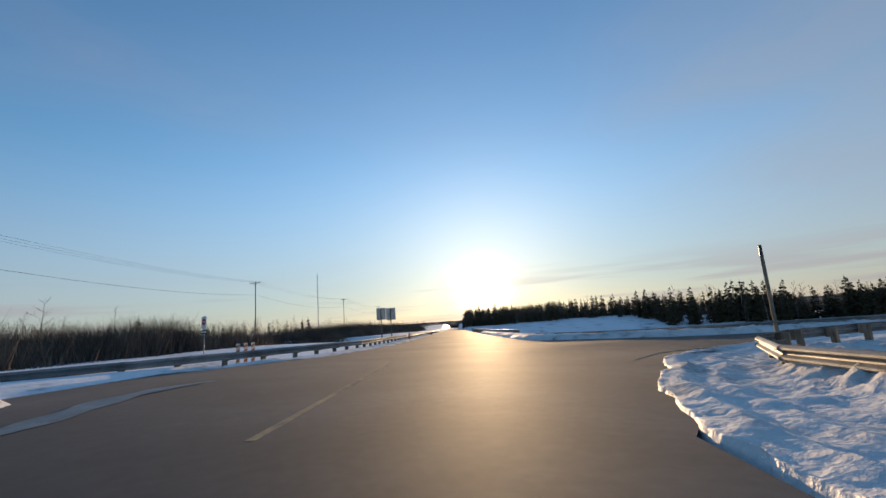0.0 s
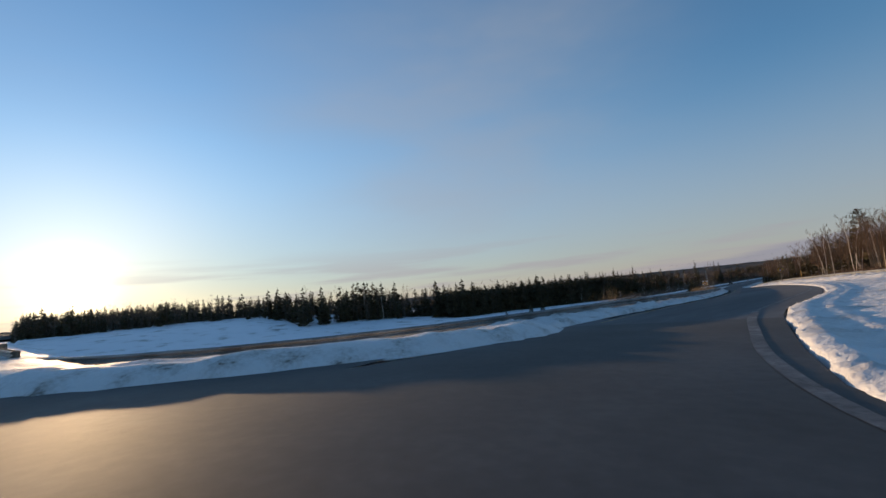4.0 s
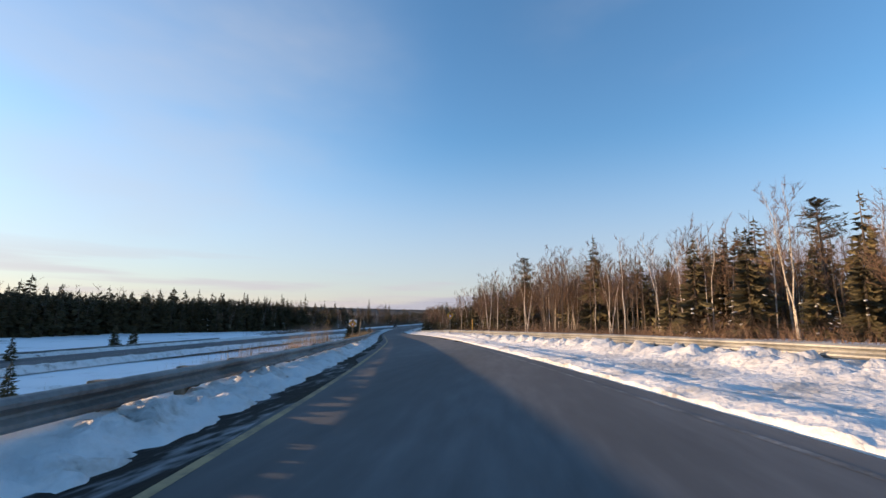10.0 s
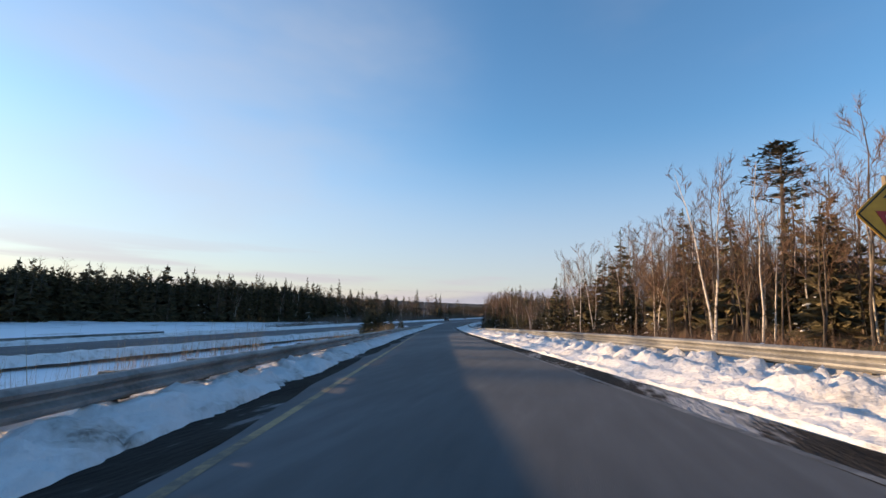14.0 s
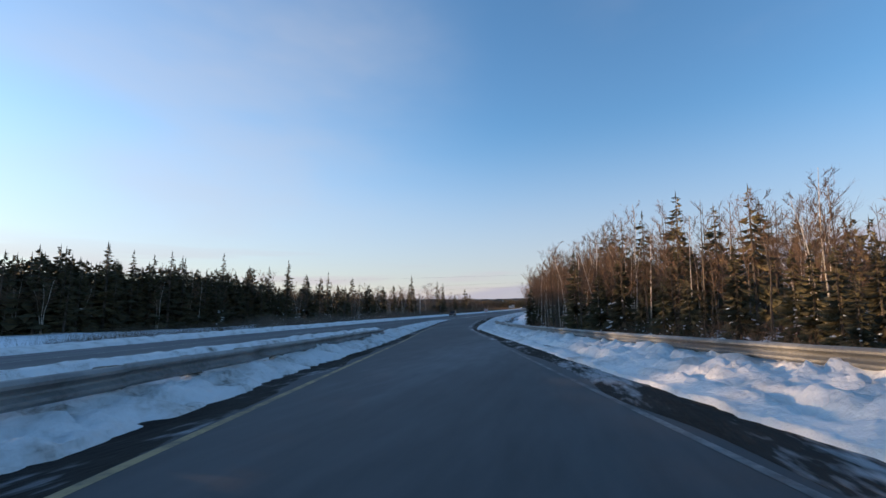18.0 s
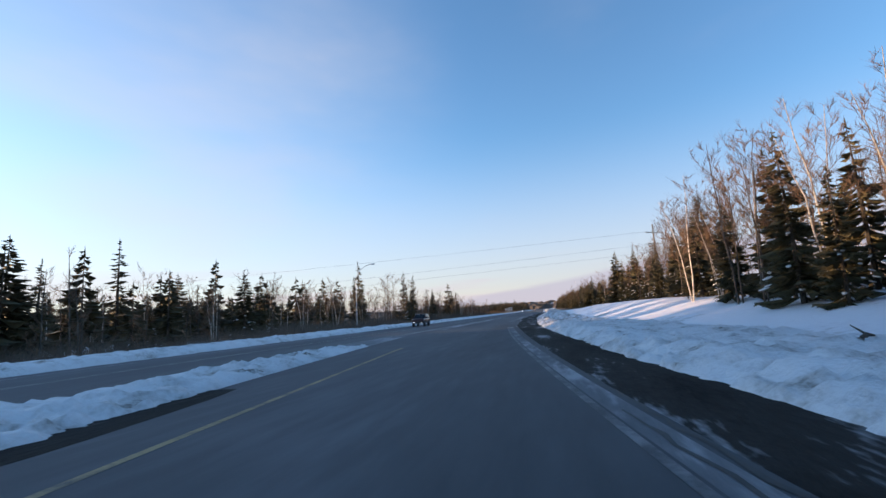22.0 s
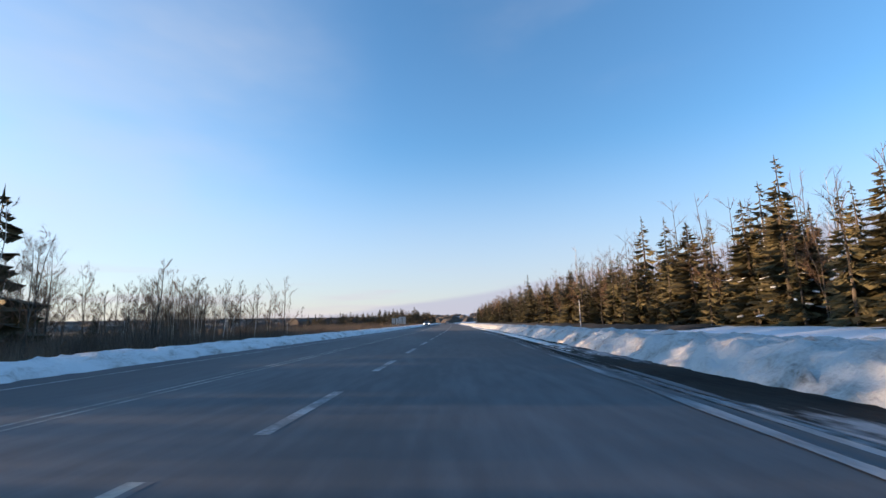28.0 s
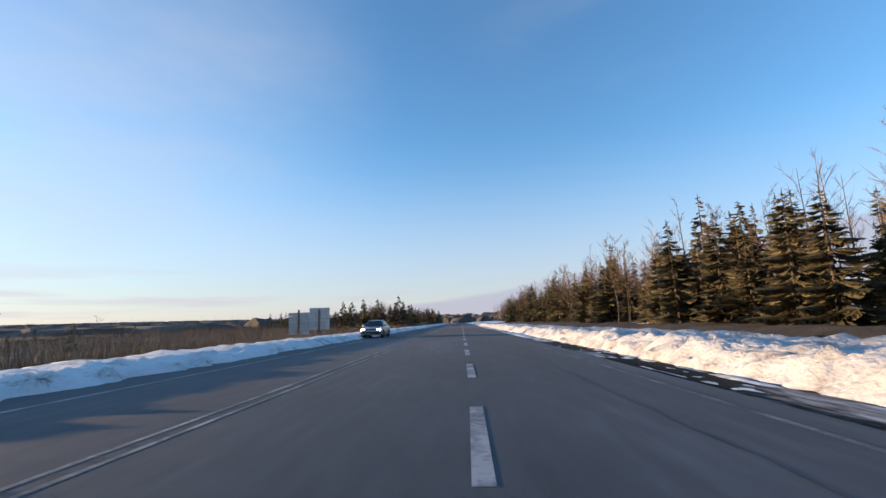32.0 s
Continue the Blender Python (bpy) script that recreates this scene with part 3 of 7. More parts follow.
v = np.stack([np.c_[q, road_z(q[:, 0], q[:, 1]) + 0.013] for q in sides], 1).reshape(-1, 3)
tagged(link_mesh("edge_line_white", v, [f[::-1] for f in grid_faces(len(corner), 2)], FAINT_LINE, shade=True), "worn white edge line round the corner of the junction", "road marking", kind="structure")


def salt_trace(points, width, label):
    """A pale streak of dried salt that wheels have drawn over the junction."""
    p = spline([(x, y, 0) for x, y in points], 0.3)
    t = np.gradient(p[:, :2], axis=0)
    t /= np.linalg.norm(t, axis=1)[:, None]
    run = lengths(p)
    half = 0.5 * width * np.sqrt(np.clip(np.minimum(run, run[-1] - run) / (0.35 * run[-1]), 0, 1)) * (0.6 + 0.8 * value_noise(run * 1.1, 0 * run, 205))
    q = [p[:, :2] + k * half[:, None] * np.stack([t[:, 1], -t[:, 0]], -1) for k in (-1, 1)]
    v = np.stack([np.c_[e, road_z(e[:, 0], e[:, 1]) + 0.0145] for e in q], 1).reshape(-1, 3)
    tagged(link_mesh("salt_trace", v, [f[::-1] for f in grid_faces(len(p), 2)], ICE, shade=True), label, "salt", kind="structure")


salt_trace([(-4.6, -5.6), (-7.0, -6.2), (-8.7, -6.6), (-9.9, -6.6), (-11.4, -6.2)], 0.5, "broad smear of dried salt on the dark asphalt")
s3 = np.arange(200, 290, 1.0)
ribbon("salt_film", s3, right_line(s3) + 0.09, right_line(s3) + 0.42, 0.003, SALT, "pale dried salt on the asphalt edge", category="salt", kind="structure")
y3 = np.arange(286, 760, 2.0)
edge_x = np.interp(y3, [286, 320, 366, 416, 467, 760], [-74.6, -74.2, -72.9, -72.2, -72.0, -72.0])
far_on = y3 > 400
line_high("edge_line_white", y3[far_on], edge_x[far_on], 0.1, FAINT_LINE, "worn white edge line of the highway")
near_on = y3 < 352
strip_x("salt_film", y3[near_on], edge_x[near_on] - 0.2 - 0.3 * value_noise(y3[near_on] * 0.15, 0 * y3[near_on], 5), np.minimum(edge_x[near_on] + 0.25 + 0.4 * value_noise(y3[near_on] * 0.2, 0 * y3[near_on], 6), far_right_x(y3[near_on]) - 0.05), HIGHWAY_Z - 0.0068, SALT, "pale dried salt along the edge of the highway", 3, category="salt", kind="structure")
y4 = np.arange(-400, 760, 3.0)
for off in (-0.13, 0.13):
    line_high("centre_line", y4, centre_x(y4) + off, 0.075, CENTRE_LINE, "faded double centre line of the highway")
line_high("edge_line_white", y4, centre_x(y4) - 3.55, 0.12, WHITE_LINE, "worn white edge line of the highway")
y5 = np.arange(-400, 226, 3.0)
line_high("edge_line_white", y5, centre_x(y5) + 3.6, 0.09, WHITE_LINE, "worn white edge line of the highway")
# the lines that close the gore, two pale bands with worn asphalt between
y6 = np.arange(250, 372, 2.0)
gore_a = np.interp(y6, [250, 262, 300, 327, 345, 372], [-78.6, -78.9, -78.4, -78.6, -78.9, -77.9])
gore_b = np.interp(y6, [250, 262, 300, 327, 345, 372], [-82.0, -81.4, -80.0, -79.5, -79.2, -78.0])
line_high("gore_line_white", y6, gore_b, 0.14, CENTRE_LINE, "worn white gore line")
strip_x("salt_film", y6, gore_b + 0.15, gore_a - 0.15, HIGHWAY_Z - 0.0075, SALT, "pale dried salt between the gore lines", category="salt", kind="structure")
# rumble strip in the middle of the highway
rumble = new("rumble_strip", None)
tagged(rumble, "row of short grooves milled along the centre line", "rumble strip", kind="structure")
groove = bpy.data.meshes.new("groove")
groove.from_pydata([(-0.09, -0.07, 0), (0.09, -0.07, 0), (0.09, 0.07, 0), (-0.09, 0.07, 0), (-0.075, 0, -0.0025), (0.075, 0, -0.0025)], [], [(0, 1, 5, 4), (4, 5, 2, 3), (0, 4, 3), (1, 2, 5)])
groove.materials.append(CROSS)
for k in range(290):
    y = 400 + k * 0.42
    ob = new("groove", groove)
    ob.location, ob.parent = (float(centre_x(y)), y, HIGHWAY_Z - 0.007), rumble
# broken line between the lanes, 3 m strokes
y = 359.0
while y < 620:
    x = float(np.interp(y, [352, 372, 425, 475, 620], [-78.6, -77.7, -76.1, -75.3, -75.0]))
    x2 = float(np.interp(y + 3, [352, 372, 425, 475, 620], [-78.6, -77.7, -76.1, -75.3, -75.0]))
    ob = link_mesh("lane_stroke", [(x - 0.09, y, HIGHWAY_Z - 0.0062), (x + 0.09, y, HIGHWAY_Z - 0.0062), (x2 + 0.09, y + 3, HIGHWAY_Z - 0.0062), (x2 - 0.09, y + 3, HIGHWAY_Z - 0.0062)], [(0, 1, 2, 3)], WHITE_LINE)
    tagged(ob, "white stroke of the broken lane line", "road marking", "broken lane line", "structure")
    y += 6.2


def crack(points, width=0.035, z=0.004, label="dark crack in the asphalt"):
    """A jagged crack along a line of places."""
    p = spline(points, 0.35)
    rng = random.Random(len(p))
    t = np.gradient(p[:, :2], axis=0)
    t /= np.linalg.norm(t, axis=1)[:, None]
    nrm = np.stack([t[:, 1], -t[:, 0]], -1)
    jag = np.array([rng.uniform(-0.05, 0.05) for _ in p])[:, None]
    w = np.array([rng.uniform(0.25, 1.0) * width for _ in p])[:, None]
    a, b = p[:, :2] + nrm * (jag - w / 2), p[:, :2] + nrm * (jag + w / 2)
    v = np.stack([np.c_[a, p[:, 2] + z], np.c_[b, p[:, 2] + z]], 1).reshape(-1, 3)
    return tagged(link_mesh("crack", v, grid_faces(len(p), 2), CRACK), label, "crack", "cracks in the road", "structure")


crack([(-76.4, 300, HIGHWAY_Z), (-76.3, 316, HIGHWAY_Z), (-76.5, 330, HIGHWAY_Z), (-76.3, 338, HIGHWAY_Z)], 0.04, -0.006)
crack([(-79.1, 276, HIGHWAY_Z), (-78.8, 284, HIGHWAY_Z), (-78.4, 292, HIGHWAY_Z), (-78.4, 306, HIGHWAY_Z), (-78.3, 322, HIGHWAY_Z), (-78.7, 340, HIGHWAY_Z)], 0.2, -0.003)
crack([(-74.5, 405, HIGHWAY_Z), (-74.2, 423, HIGHWAY_Z), (-74.0, 430, HIGHWAY_Z), (-73.8, 446, HIGHWAY_Z), (-73.1, 462, HIGHWAY_Z), (-73.2, 480, HIGHWAY_Z)], 0.035, -0.006)
crack([(-74.5, 298, HIGHWAY_Z), (-74.7, 306, HIGHWAY_Z), (-75.0, 309, HIGHWAY_Z), (-74.6, 318, HIGHWAY_Z)], 0.06, -0.0055)
for s_from, s_to, off in ((228, 262, 0.25), (240, 285, 0.5)):
    ss = np.arange(s_from, s_to, 5.0)
    crack([tuple(at(s, right_line(s) + off)) for s in ss], 0.07, 0.007)
line_y = np.linspace(-5, -15, 12)
v = np.stack([np.c_[line_y, np.full(12, -2.4 + k), z_main(line_y, np.full(12, -2.4 + k)) + 0.0075] for k in (-0.06, 0.06)], 1).reshape(-1, 3)
tagged(link_mesh("centre_line", v, grid_faces(12, 2), YELLOW_LINE), "faded yellow centre line of the crossing road", "road marking", kind="structure")

# ---- gravel shoulder and ploughed snow ----
s_sh = np.arange(214, 700, 1.5)
ribbon("shoulder", s_sh, right_edge(s_sh) - 0.03, snow_edge(s_sh) + 0.8, -0.03, GRAVEL, "wet dark gravel shoulder", 5, category="shoulder", kind="structure")


# wet dark grit between the asphalt and the snow
sG = np.arange(40, 262, 0.6)
ribbon("grit_edge", sG, left_edge(sG) - 0.3, left_edge(sG) + 0.22 + 0.4 * value_noise(sG * 0.45, 0 * sG, 101), 0.0025, GRAVEL, "wet dark grit along the left edge of the asphalt", 3, category="grit", kind="structure")
sG = np.arange(96, 236, 0.6)
ribbon("grit_edge", sG, right_edge(sG) - 0.12 - 0.4 * value_noise(sG * 0.45, 0 * sG, 103), right_edge(sG) + 0.3, 0.0025, GRAVEL, "wet dark grit beside the white line", 3, category="grit", kind="structure")


def bank(name, s, d_rows, h_rows, seed, rough_h, label, material=DIRTY_SNOW, base=0.0, chunk=0.0):
    """Ploughed snow along the ramp: offsets and heights across it, made lumpy."""
    s = np.asarray(s, float)
    d = np.stack(d_rows, 1)
    h = np.stack(h_rows, 1)
    n = d.shape[1]
    S2 = s[:, None] * np.ones(n)
    P = at(S2, d, 0)
    wob = lumps(P[..., 0], P[..., 1], seed)
    edge = np.r_[0.25, np.ones(n - 2), 0.6][None]
    h = h + (wob - 0.45) * rough_h * edge + (clods(P[..., 0], P[..., 1], seed + 40) - 0.3) * chunk * edge
    ragged = (value_noise(P[..., 0] * 1.3, P[..., 1] * 1.3, seed + 9) * 0.7 + value_noise(P[..., 0] * 4, P[..., 1] * 4, seed + 8) * 0.3 - 0.5) * np.r_[0.24, 0.2, 0.1, np.zeros(n - 3)][None]
    P = at(S2, d + ragged, h + base)
    v = P.reshape(-1, 3)
    ob = link_mesh(name, v, [f[::-1] for f in grid_faces(len(s), n)], material, shade=True)
    return tagged(ob, label, "snow", kind="stuff")


def rows_between(a, b, n):
    return [a * (1 - k) + b * k for k in np.linspace(0, 1, n)]


one = np.ones
sL = np.arange(29, 274, 0.14)
eL = left_edge(sL)
outer = np.interp(sL, [22, 30, 45, 60, 200, 236, 262, 274], [-10, -8, -6.5, -5.6, -5.8, -8.2, -8.6, -7.3])
tall = np.interp(sL, [22, 30, 60, 190, 236, 262, 274], [0.26, 0.24, 0.19, 0.2, 0.22, 0.14, 0.02])
bank("snow_bank", sL, rows_between(eL, eL - 1.6, 12) + rows_between(eL - 2.0, outer, 5), [0 * eL - 0.12] + [tall * k for k in (0.12, 0.3, 0.55, 0.75, 0.9, 1.0, 1.05, 1.08, 1.1, 1.08, 1.05)] + [tall, tall * 0.8, tall * 0.55, tall * 0.2, 0 * eL - 0.5], 3, 0.26, "ploughed snow bank between slip road and guardrail", base=(-0.4 * (1 - smooth(29, 33.5, sL)))[:, None], chunk=0.2)
def rail_off(s):
    """How far right of the ramp's line the guardrail stands."""
    return np.interp(s, [-8, 5, 12, 30, 50, 62, 75, 90, 105, 150, 200, 236], [5.2, 5.4, 7.0, 9.6, 9.8, 9.4, 8.2, 6.9, 6.1, 5.9, 5.7, 5.6])


# packed grit beneath the thin snow at the roadside
sK = np.arange(92, 238, 0.8)
ribbon("shoulder", sK, right_edge(sK) - 0.02, rail_off(sK) + 0.4, -0.02, GRAVEL, "wet dark grit under thin snow beside the slip road", 6, category="shoulder", kind="structure")
# windrows, trodden snow and a ridge of clods against the guardrail
sR = np.arange(-7, 236, 0.13)
eR = np.where(sR < 27, np.interp(sR, [-7, 5, 9, 12, 15, 18, 21, 24, 27], [1.85, 2.05, 2.65, 3.4, 3.4, 3.4, 3.35, 3.05, 2.85]), snow_edge(sR) + np.interp(sR, [60, 100, 140, 165], [0.0, 0.15, 0.45, 0.55]))
wide = np.maximum(np.interp(sR, [3, 12, 30, 62, 100, 236], [8, 9, 10.5, 11, 8.5, 8.0]), eR + 3.0)
cols = np.r_[0, 0.008, np.linspace(0.02, 0.72, 27), np.linspace(0.76, 1, 5)]
D = eR[:, None] + (wide - eR)[:, None] * cols
O, S2 = D - eR[:, None], sR[:, None] * np.ones(len(cols))
PR = at(S2, D, 0)
X2, Y2 = PR[..., 0], PR[..., 1]
wander = value_noise(S2 * 0.13, S2 * 0, 211) - 0.5
ridge_h = np.interp(S2, [-7, 30, 70, 110, 236], [0.22, 0.24, 0.24, 0.26, 0.26])
near_rail = smooth(-1.7, -0.5, D - rail_off(S2) + 0.8 * wander)
H = 0.05 + 0.1 * np.exp(-((O - 0.42 - 0.2 * wander) / 0.17) ** 2) + 0.07 * np.exp(-((O - 1.15 + 0.5 * wander) / 0.16) ** 2) + 0.1 * smooth(1.2, 3.2, O) + ridge_h * near_rail
H += (lumps(X2, Y2, 11) - 0.45) * (0.055 + 0.15 * near_rail) + (clods(X2, Y2, 13) - 0.3) * (0.07 + 0.22 * near_rail)
holes = smooth(0.5, 0.64, value_noise(S2 * 0.32, D * 2.4, 17) * 0.7 + value_noise(X2 * 2.2, Y2 * 2.2, 18) * 0.3) * smooth(128, 150, S2) * smooth(0.3, 0.7, O) * (1 - near_rail)
H = H - 0.24 * holes
H[:, 0], H[:, -1] = -0.13, -0.12
D = D + (value_noise(X2 * 1.3, Y2 * 1.3, 20) * 0.6 + value_noise(X2 * 4, Y2 * 4, 19) * 0.4 - 0.5) * np.r_[0.22, 0.2, np.linspace(0.18, 0, 8), np.zeros(len(cols) - 10)][None]
tagged(link_mesh("snow_bank", at(S2, D, H).reshape(-1, 3), [f[::-1] for f in grid_faces(len(sR), len(cols))], SNOW, shade=True), "trampled ploughed snow with a ridge of clods beside the slip road", "snow", kind="stuff")
sH = np.r_[np.arange(222, 520, 0.22), np.arange(520, 700, 1.2)]
eH = snow_edge(sH)
tH = np.interp(sH, [222, 250, 275, 330, 380, 400, 430, 700], [0.1, 0.24, 0.32, 0.34, 0.5, 0.56, 0.5, 0.5])
across = rows_between(eH, eH + 1.8, 14) + rows_between(eH + 2.0, eH + 5, 8)
rise = [0 * eH - 0.08] + [tH * k for k in (0.12, 0.25, 0.42, 0.6, 0.76, 0.88, 0.95, 1.0, 1.0, 0.98, 0.95, 0.93, 0.9, 0.88, 0.86, 0.85, 0.85, 0.85, 0.85, 0.85, 0.75)]
for on, surface, words in ((sH < 288, DIRTY_SNOW, "lumpy white snow bank with clods fallen on the gravel"), ((sH > 287) & (sH < 358), BROWN_SNOW, "lumpy brown gritty snow bank at the gravel shoulder"), (sH > 357, OLD_SNOW, "lumpy white snow bank at the gravel shoulder")):
    bank("snow_bank", sH[on], [d[on] for d in across], [h[on] for h in rise], 23, 0.24, words, surface, chunk=0.24)
sS = np.arange(395, 640, 0.4)
for off, broad, seed in ((-0.42, 0.16, 301), (0.02, 0.1, 302), (0.34, 0.12, 303)):
    sF = np.arange(300, 446, 0.7)
    mid, half = right_edge(sF) + off + 0.12 * (value_noise(sF * 0.2, 0 * sF, seed) - 0.5), broad * (value_noise(sF * 0.5, 0 * sF, seed + 5) - 0.12).clip(0.02, 1)
    ribbon("salt_film", sF, mid - half, mid + half, 0.004 if off < 0 else -0.012, SALT, "pale salt streak along the edge of the shoulder", category="salt", kind="structure")
low = np.interp(sS, [395, 420, 600, 640], [-0.1, -0.012, -0.012, -0.1]) + 0.14 * (value_noise(sS * 0.12, 0 * sS, 77) - 0.5)
eS = right_edge(sS)
bank("snow_bank", sS, rows_between(eS + np.interp(sS, [430, 455], [0.62, 0.15]), eS + np.interp(sS, [430, 455], [1.3, 1.15]), 10), [0 * eS - 0.06] + [low * k for k in (0.7, 1.0, 0.9, 0.8, 0.9, 1.0, 0.9, 0.6)] + [0 * eS - 0.06], 83, 0.05, "thin strip of trodden snow along the shoulder", chunk=0.06)


def bank_x(name, y, x_rows, h_rows, seed, rough_h, label):
    y = np.asarray(y, float)
    x, h = np.stack(x_rows, 1), np.stack(h_rows, 1)
    Y = y[:, None] * np.ones(x.shape[1])
    h = h + (clods(x, Y, seed + 6) - 0.3) * 0.2 * np.r_[0.2, np.ones(x.shape[1] - 2), 0.2][None]
    h = h + (lumps(x, Y, seed) - 0.45) * rough_h * np.r_[0.25, np.ones(x.shape[1] - 2), 0.4][None]
    x = x + (value_noise(x * 1.7, Y * 1.7, seed + 4) - 0.5) * np.r_[0.5, 0.3, np.zeros(x.shape[1] - 2)][None]
    v = np.stack([x, Y, HIGHWAY_Z + h], -1).reshape(-1, 3)
    ob = link_mesh(name, v, grid_faces(len(y), x.shape[1]), DIRTY_SNOW, shade=True)
    return tagged(ob, label, "snow", kind="stuff")


yB = np.r_[np.arange(40, 180, 1.5), np.arange(180, 540, 0.3), np.arange(540, 760, 2)]
xb = centre_x(yB) - 4.7
tB = np.interp(yB, [40, 240, 300, 360, 760], [0.35, 0.4, 0.3, 0.28, 0.32])
bank_x("snow_bank", yB, rows_between(xb, xb - 1.8, 10) + rows_between(xb - 2.3, xb - 5.5, 4), [0 * xb - 0.06, tB * 0.35, tB * 0.6, tB * 0.8, tB * 0.92, tB, tB, tB, tB * 0.98, tB * 0.95, tB * 0.9, tB * 0.8, tB * 0.3, 0 * xb - 1.2], 31, 0.2, "low ploughed snow bank along the far side of the highway")
yC = np.arange(40, 216, 1.0)
xc = centre_x(yC) + 5.0
bank_x("snow_bank", yC, [v for v in rows_between(xc, xc + 2.6, 5)[::-1]], [0 * xc - 0.5, 0 * xc + 0.22, 0 * xc + 0.3, 0 * xc + 0.2, 0 * xc - 0.05], 37, 0.22, "low ploughed snow bank between highway and slip road")
# snow left in the corner of the junction
heap_x, heap_y = np.meshgrid(np.linspace(-10.6, -3, 60), np.linspace(-14.6, -7, 60))
fall = smooth(0, 1.1, 3.1 - np.hypot(heap_x + 6.8, heap_y + 10.8) + 0.5 * (lumps(heap_x, heap_y, 3) - 0.5))
tagged(link_mesh("snow_heap", np.stack([heap_x, heap_y, z_main(heap_x, heap_y) - 0.12 + fall * (0.4 + 0.3 * (lumps(heap_x, heap_y, 41) - 0.4))], -1).reshape(-1, 3), grid_faces(60, 60), DIRTY_SNOW, shade=True), "dirty snow heap at the corner of the junction", "snow", kind="stuff")


# ---- guardrails ----
def beam_mesh(length):
    """One W-beam panel along +y, its face towards +x, its upper edge at z = 0."""
    prof = [(0.0, 0.0), (0.035, -0.012), (0.082, -0.05), (0.082, -0.085), (0.012, -0.13), (0.0, -0.155), (0.012, -0.18), (0.082, -0.225), (0.082, -0.26), (0.035, -0.298), (0.0, -0.31)]
    back = [(x - 0.008, z) for x, z in prof]
    ring = prof + back[::-1]
    n = len(ring)
    verts = [(x, y, z) for y in (0, length) for x, z in ring]
    faces = [(i, (i + 1) % n, n + (i + 1) % n, n + i) for i in range(n)]
    me = bpy.data.meshes.new("rail_panel")
    me.from_pydata(verts, [], faces)
    me.materials.append(ZINC)
    return me


def box(bm, x0, x1, y0, y1, z0, z1, bevel=0.0):
    vs = [bm.verts.new(p) for p in ((x0, y0, z0), (x1, y0, z0), (x1, y1, z0), (x0, y1, z0), (x0, y0, z1), (x1, y0, z1), (x1, y1, z1), (x0, y1, z1))]
    fs = [bm.faces.new([vs[i] for i in q]) for q in ((3, 2, 1, 0), (4, 5, 6, 7), (0, 1, 5, 4), (1, 2, 6, 5), (2, 3, 7, 6), (3, 0, 4, 7))]
    if bevel:
        bmesh.ops.bevel(bm, geom=list({e for f in fs for e in f.edges}), offset=bevel, segments=1, affect="EDGES")
    return fs


PANEL = 3.81
RAIL = beam_mesh(PANEL + 0.06)
bm = bmesh.new()
box(bm, -0.34, -0.16, -0.09, 0.09, -1.35, -0.03, 0.012)
POST = bpy.data.meshes.new("post"); bm.to_mesh(POST); bm.free(); POST.materials.append(POST_WOOD)
bm = bmesh.new()
box(bm, -0.16, -0.01, -0.075, 0.075, -0.34, -0.02, 0.01)
BLOCK = bpy.data.meshes.new("spacer_block"); bm.to_mesh(BLOCK); bm.free(); BLOCK.materials.append(POST_WOOD)
bm = bmesh.new()
for y in (-0.1, 0.1):
    for z in (-0.09, -0.22):
        bmesh.ops.create_cone(bm, cap_ends=True, segments=8, radius1=0.018, radius2=0.014, depth=0.016, matrix=Matrix.Translation((0.026 if z == -0.22 else 0.07, y, z)) @ Matrix.Rotation(radians(90), 4, "Y"))
BOLTS = bpy.data.meshes.new("splice_bolts"); bm.to_mesh(BOLTS); bm.free(); BOLTS.materials.append(ZINC)


def guardrail(line, top, face_right, label, bolts=True, post_every=2, slump=0.0):
    """A W-beam guardrail along a line of places whose z is the road; its face to the right or the left of the way it runs."""
    p = np.asarray(line, float)
    run = lengths(p)
    rail = new("guardrail", None)
    tagged(rail, label, "guardrail")
    rail.location = tuple(p[0])
    bpy.context.view_layer.update()
    k = int(run[-1] // PANEL)
    rng = random.Random(k)

    def spot(r):
        return Vector([float(np.interp(r, run, p[:, i])) for i in range(3)])

    origin = spot(0)
    for i in range(k):
        a, b = spot(i * PANEL), spot((i + 1) * PANEL)
        a.z += top + rng.uniform(-0.015, 0.015); b.z += top
        if not face_right:
            a, b = b, a
        way = (b - a).normalized()
        side = way.cross(Vector((0, 0, 1))).normalized()
        m = Matrix((side, way, side.cross(way))).transposed().to_4x4()
        m = Matrix.Translation(a - origin) @ m
        ob = new("rail_panel", RAIL)
        ob.parent, ob.matrix_local = rail, m
        if bolts:
            ob = new("splice_bolts", BOLTS)
            ob.parent, ob.matrix_local = rail, m
        for j in range(post_every):
            f = Matrix.Translation(way * (j * PANEL / post_every)) @ m
            lean = Matrix.Rotation(radians(rng.uniform(-1.5, 1.5)), 4, "Y") @ Matrix.Rotation(radians(rng.uniform(-1.5, 1.5)), 4, "X")
            ob = new("post", POST)
            ob.parent, ob.matrix_local = rail, f @ lean
            ob = new("spacer_block", BLOCK)
            ob.parent, ob.matrix_local = rail, f
    return rail


